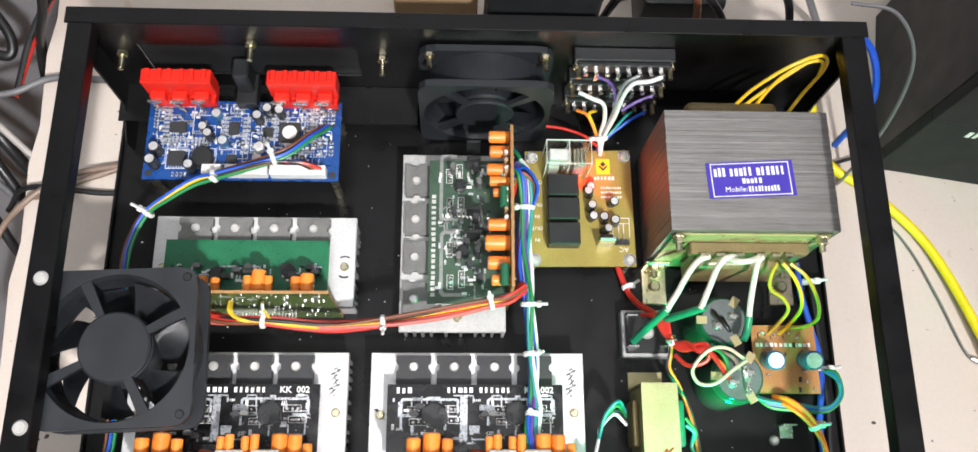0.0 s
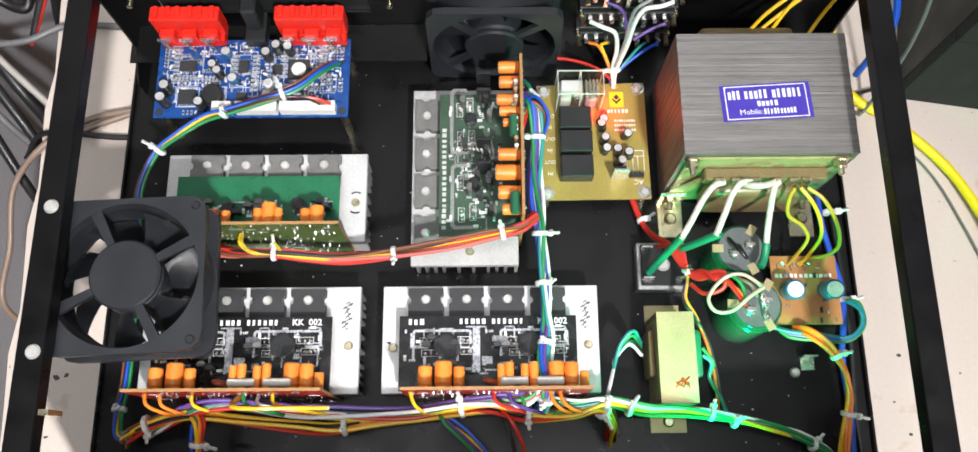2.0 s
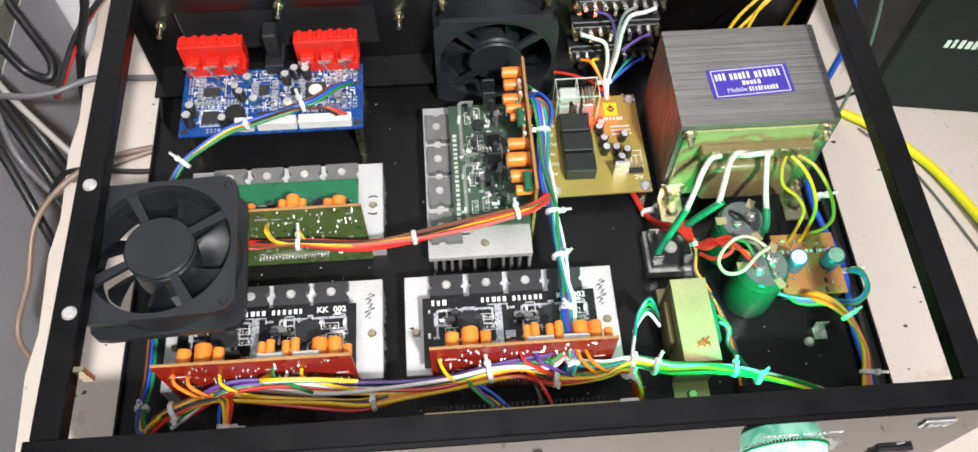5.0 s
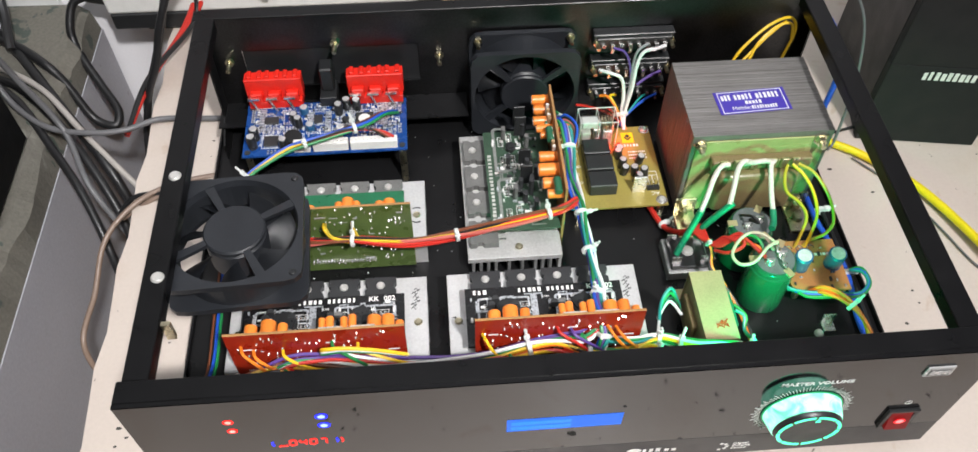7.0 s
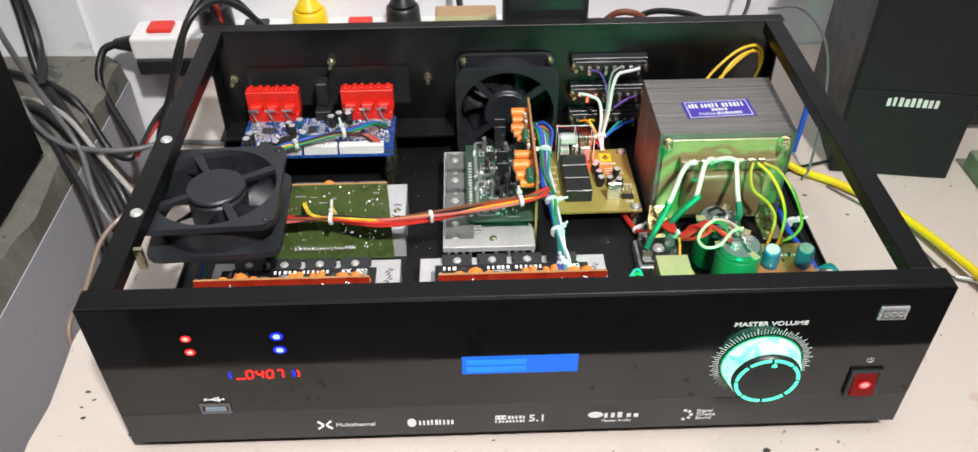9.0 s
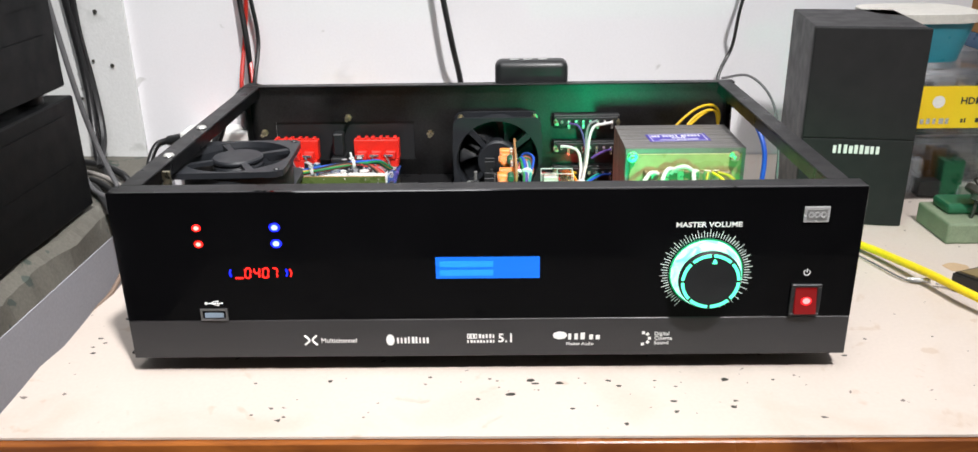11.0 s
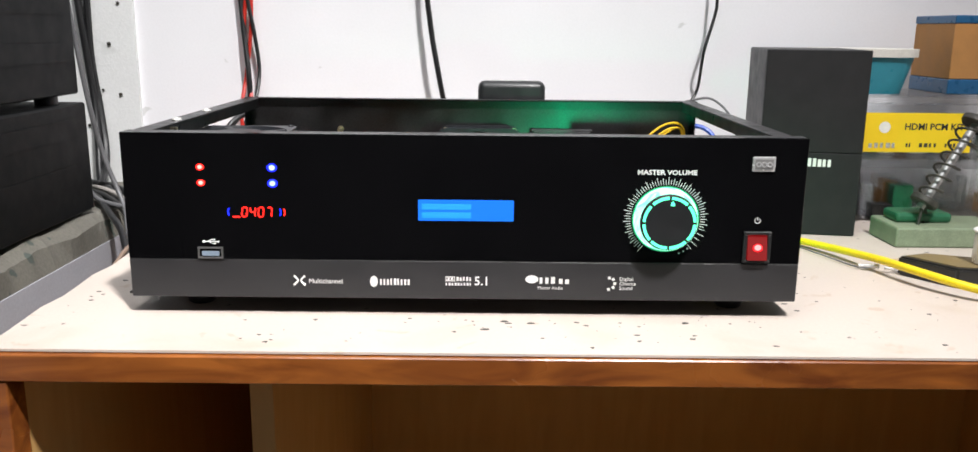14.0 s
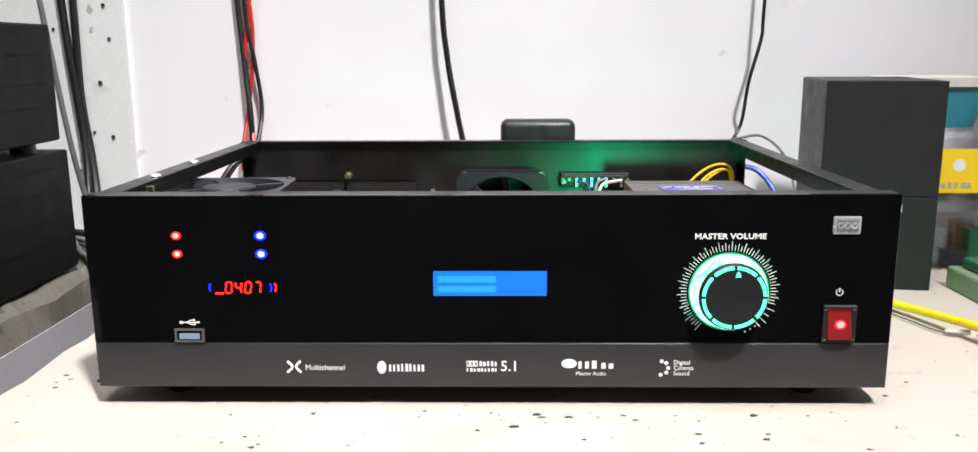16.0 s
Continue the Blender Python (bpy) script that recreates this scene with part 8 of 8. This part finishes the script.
# heap of cords and adapters behind the case
for i, (c, pts) in enumerate((("black", [(0.075, 0.330, 0.004), (0.095, 0.345, 0.060), (0.120, 0.340, 0.085), (0.150, 0.330, 0.060), (0.175, 0.325, 0.010)]), ("black", [(0.085, 0.350, 0.004), (0.115, 0.360, 0.075), (0.150, 0.350, 0.090), (0.185, 0.330, 0.080), (0.205, 0.320, 0.030)]), ("brown", [(0.070, 0.340, 0.004), (0.085, 0.335, 0.085), (0.110, 0.330, 0.100), (0.135, 0.335, 0.070), (0.150, 0.330, 0.004)]), ("grey", [(0.1, 0.37, 0.004), (0.16, 0.37, 0.05), (0.2, 0.36, 0.06), (0.24, 0.35, 0.004)]))):
    cable("loose_cable", pts, 0.0026, WIRE[c], c + " cord heaped behind the case", group="heaped cords")
ad = thing("plug_adapter", "black plug adapter lying behind the case", "adapter", (0.14, 0.36, 0))
bm = B()
box(bm, 0.110, 0.165, 0.345, 0.385, 0.0, 0.040, 0.004, seg=2)
part("body", bm, M["plastic"], ad, smooth=True)
bm = B()
for x in (0.125, 0.150):
    cyl(bm, (x, 0.360, 0.0401), 0.0025, 0.016, "z", 12, bevel=0.0004)
part("pin", bm, M["brass"], ad, smooth=True)


# ---------------------------------------------------------------- storage at the far end of the bench
def storage_box(x0, x1, y0, y1, z0, z1, label):
    t = thing("storage_box", label, "storage box", ((x0 + x1) / 2, (y0 + y1) / 2, z0), group="clear storage boxes")
    w = 0.0016
    bm = B()
    zt = z1 - 0.008
    rings = [[bm.verts.new(p) for p in ((a, c, z), (b, c, z), (b, d, z), (a, d, z))] for a, b, c, d, z in ((x0 + 0.004, x1 - 0.004, y0 + 0.004, y1 - 0.004, z0), (x0, x1, y0, y1, zt), (x0 + w, x1 - w, y0 + w, y1 - w, zt), (x0 + 0.004 + w, x1 - 0.004 - w, y0 + 0.004 + w, y1 - 0.004 - w, z0 + w))]
    for p, q in zip(rings, rings[1:]):
        for k in range(4):
            bm.faces.new((p[k], p[(k + 1) % 4], q[(k + 1) % 4], q[k]))
    bm.faces.new(rings[0][::-1])
    bm.faces.new(rings[3])
    part("tub", bm, M["clear"], t, "clear plastic tub")
    bm = B()
    box(bm, x0 - 0.003, x1 + 0.003, y0 - 0.003, y1 + 0.003, z1 - 0.0078, z1, 0.0015)
    part("lid", bm, M["clear"], t, "clear plastic lid")
    r = random.Random(int(z0 * 1000) + 3)
    for k in range(26):
        a, b = r.uniform(x0 + 0.012, x1 - 0.014), r.uniform(y0 + 0.010, y1 - 0.012)
        s = r.uniform(0.004, 0.011)
        bm = B()
        h = r.uniform(0.006, (z1 - z0) * 0.55)
        if k % 3:
            box(bm, a - s, a + s, b - s * 0.7, b + s * 0.7, z0 + w, z0 + w + h, 0.0006)
        else:
            cyl(bm, (a, b, z0 + w), s * 0.8, h, "z", 12, bevel=0.0006)
        part("stored_part", bm, M[r.choice(("pcb_green", "plastic", "bulk", "smd", "ceramic_white", "pcb_brown", "bulk"))], t)
    return t


storage_box(0.372, 0.560, 0.300, 0.420, 0.0, 0.062, "clear plastic storage box full of parts")
storage_box(0.372, 0.560, 0.300, 0.420, 0.0622, 0.1240, "clear plastic storage box stacked on another")
lb = thing("card_label", "yellow card label with printed words", "label", (0.43, 0.297, 0.09))
LF = Matrix.Translation((0.3780, 0.2958, 0.0705)) @ pose(0, 0, 0, 0, 0, 0) @ FACE
bm = B()
box(bm, 0, 0.105, 0, 0.038, -0.0006, 0.0)
bm.transform(LF)
card = part("card", bm, M["label_yellow"], lb, "yellow printed card")
part("lettering", lettering("HDMI PCM KIT", 0.0088, LF @ Matrix.Translation((0.068, 0.0245, 0.0001)), bold=0.0002), M["epoxy"], card, "dark printed words")
bm = B()
rng = random.Random(12)
bars(bm, 0.006, 0.034, 0.004, 0.009, 5, rng, 0, 0.0002, LF)
part("print", bm, M["smd"], card, "grey letter shapes")
bm = B()
bars(bm, 0.042, 0.048, 0.005, 0.009, 2, rng, 0, 0.0002, LF)
bars(bm, 0.055, 0.074, 0.005, 0.009, 4, rng, 0, 0.0002, LF)
bars(bm, 0.080, 0.096, 0.005, 0.009, 4, rng, 0, 0.0002, LF)
part("print", bm, M["epoxy"], card, "dark letter shapes")
bm = B()
prism(bm, [(0.020 + 0.0056 * math.cos(i * 0.42), 0.024 + 0.0056 * math.sin(i * 0.42)) for i in range(15)], 0, 0.0002, LF)
part("emblem", bm, M["white_plastic"], card, "round white emblem")
# teal tub with a pale lid
tb = thing("plastic_tub", "teal plastic tub with a pale lid", "tub", (0.395, 0.35, 0.1242))
bm = B()
segs = 32


def oval(cx, cy, rx, ry, z):
    return [bm.verts.new((cx + rx * math.copysign(abs(math.cos(a)) ** 0.6, math.cos(a)), cy + ry * math.copysign(abs(math.sin(a)) ** 0.6, math.sin(a)), z)) for a in [2 * math.pi * i / segs for i in range(segs)]]


rings = [oval(0.392, 0.352, 0.037, 0.030, 0.1243), oval(0.392, 0.352, 0.046, 0.038, 0.1600)]
for i in range(segs):
    j = (i + 1) % segs
    bm.faces.new((rings[0][i], rings[0][j], rings[1][j], rings[1][i]))
bm.faces.new(rings[0][::-1])
bm.faces.new(rings[1])
part("tub", bm, M["teal"], tb, "teal plastic tub", smooth=True)
bm = B()
rings = [oval(0.392, 0.352, 0.0495, 0.041, z) for z in (0.1602, 0.1680)]
for i in range(segs):
    j = (i + 1) % segs
    bm.faces.new((rings[0][i], rings[0][j], rings[1][j], rings[1][i]))
bm.faces.new(rings[0][::-1])
bm.faces.new(rings[1])
part("lid", bm, M["ceramic_white"], tb, "pale lid", smooth=True)
cx = thing("carton", "brown and blue cardboard carton on the boxes", "carton", (0.505, 0.37, 0.1242))
bm = B()
box(bm, 0.4720, 0.5580, 0.3300, 0.4100, 0.1390, 0.1930, 0.0008)
part("body", bm, M["carton"], cx, "brown carton")
bm = B()
box(bm, 0.4715, 0.5585, 0.3295, 0.4105, 0.1243, 0.1389, 0.0008)
part("band", bm, M["cap_blue"], cx, "blue printed band")
bm = B()
box(bm, 0.4715, 0.5585, 0.3295, 0.4105, 0.1931, 0.2010, 0.0008)
part("flap", bm, M["cap_blue"], cx)

# soldering iron stand with its coil
ss = thing("soldering_stand", "soldering iron stand with a coiled holder", "soldering stand", (0.42, 0.21, 0))
bm = B()
box(bm, 0.3720, 0.4700, 0.1950, 0.2500, 0.0, 0.0180, 0.002, seg=2)
part("tray", bm, M["sponge"], ss, "grey-green metal tray")
bm = B()
box(bm, 0.3800, 0.4300, 0.2150, 0.2440, 0.0181, 0.0270, 0.003, seg=2)
part("sponge", bm, M["cap_green"], ss, "green sponge")
a, b = Vector((0.4000, 0.2120, 0.0360)), Vector((0.4460, 0.2240, 0.1080))
d = (b - a).normalized()
s1 = d.cross(Vector((0, 1, 0))).normalized()
s2 = d.cross(s1)
bm = B()
tube(bm, [a + (b - a) * (i / 150) + (s1 * math.cos(i * 0.30) + s2 * math.sin(i * 0.30)) * (0.0085 + 0.003 * i / 150) for i in range(151)], 0.0011, 6)
part("coil", bm, M["iron"], ss, "coiled wire holder", smooth=True)
for o in (0.0, 0.008):
    bm = B()
    tube(bm, curve([(0.3960 + o, 0.2080 + o, 0.0180), (0.3980 + o, 0.2090 + o, 0.0280), a + Vector((0.002 * (o > 0), 0, 0))], 5), 0.0014, 6)
    part("support", bm, M["iron"], ss, smooth=True)
bm = B()
tube(bm, [a - d * 0.004, a + (b - a) * 1.0], 0.0036, 12)
part("barrel", bm, M["fin"], ss, "iron barrel in the coil", smooth=True)
bm = B()
cyl(bm, a, 0.0120, 0.006, d, 20, 0.0120, bevel=0.001)
part("collar", bm, M["iron"], ss, "flat lower collar of the coil", smooth=True)
bm = B()
cyl(bm, b - d * 0.004, 0.0130, 0.006, d, 20, bevel=0.001)
part("collar", bm, M["iron"], ss, "flat upper collar of the coil", smooth=True)
# black iron foot and a solder reel
ft = thing("rubber_block", "black rubber block with a worn brown top", "block", (0.36, 0.095, 0))
bm = B()
prism(bm, [(0.3330, 0.1100), (0.3600, 0.0730), (0.4280, 0.0640), (0.4340, 0.0920), (0.3580, 0.1200)], 0.0, 0.0150)
bmesh.ops.recalc_face_normals(bm, faces=bm.faces)
bmesh.ops.bevel(bm, geom=bm.edges[:], offset=0.0015, segments=2, affect="EDGES")
part("block", bm, M["plastic"], ft)
bm = B()
prism(bm, [(0.3385, 0.1090), (0.3620, 0.0770), (0.4240, 0.0685), (0.4290, 0.0900), (0.3590, 0.1160)], 0.0151, 0.0156)
bmesh.ops.recalc_face_normals(bm, faces=bm.faces)
part("worn_top", bm, M["tape_brown"], ft)
rl = thing("solder_reel", "bright reel of solder wire on end", "solder reel", (0.390, 0.086, 0.0157))
bm = B()
cyl(bm, (0.3900, 0.0860, 0.0158), 0.0120, 0.0240, "z", 28, bevel=0.0010)
part("wound_solder", bm, M["chrome"], rl, smooth=True)
bm = B()
cyl(bm, (0.3900, 0.0860, 0.0399), 0.0132, 0.0016, "z", 28, bevel=0.0005)
part("flange", bm, M["white_plastic"], rl, smooth=True)
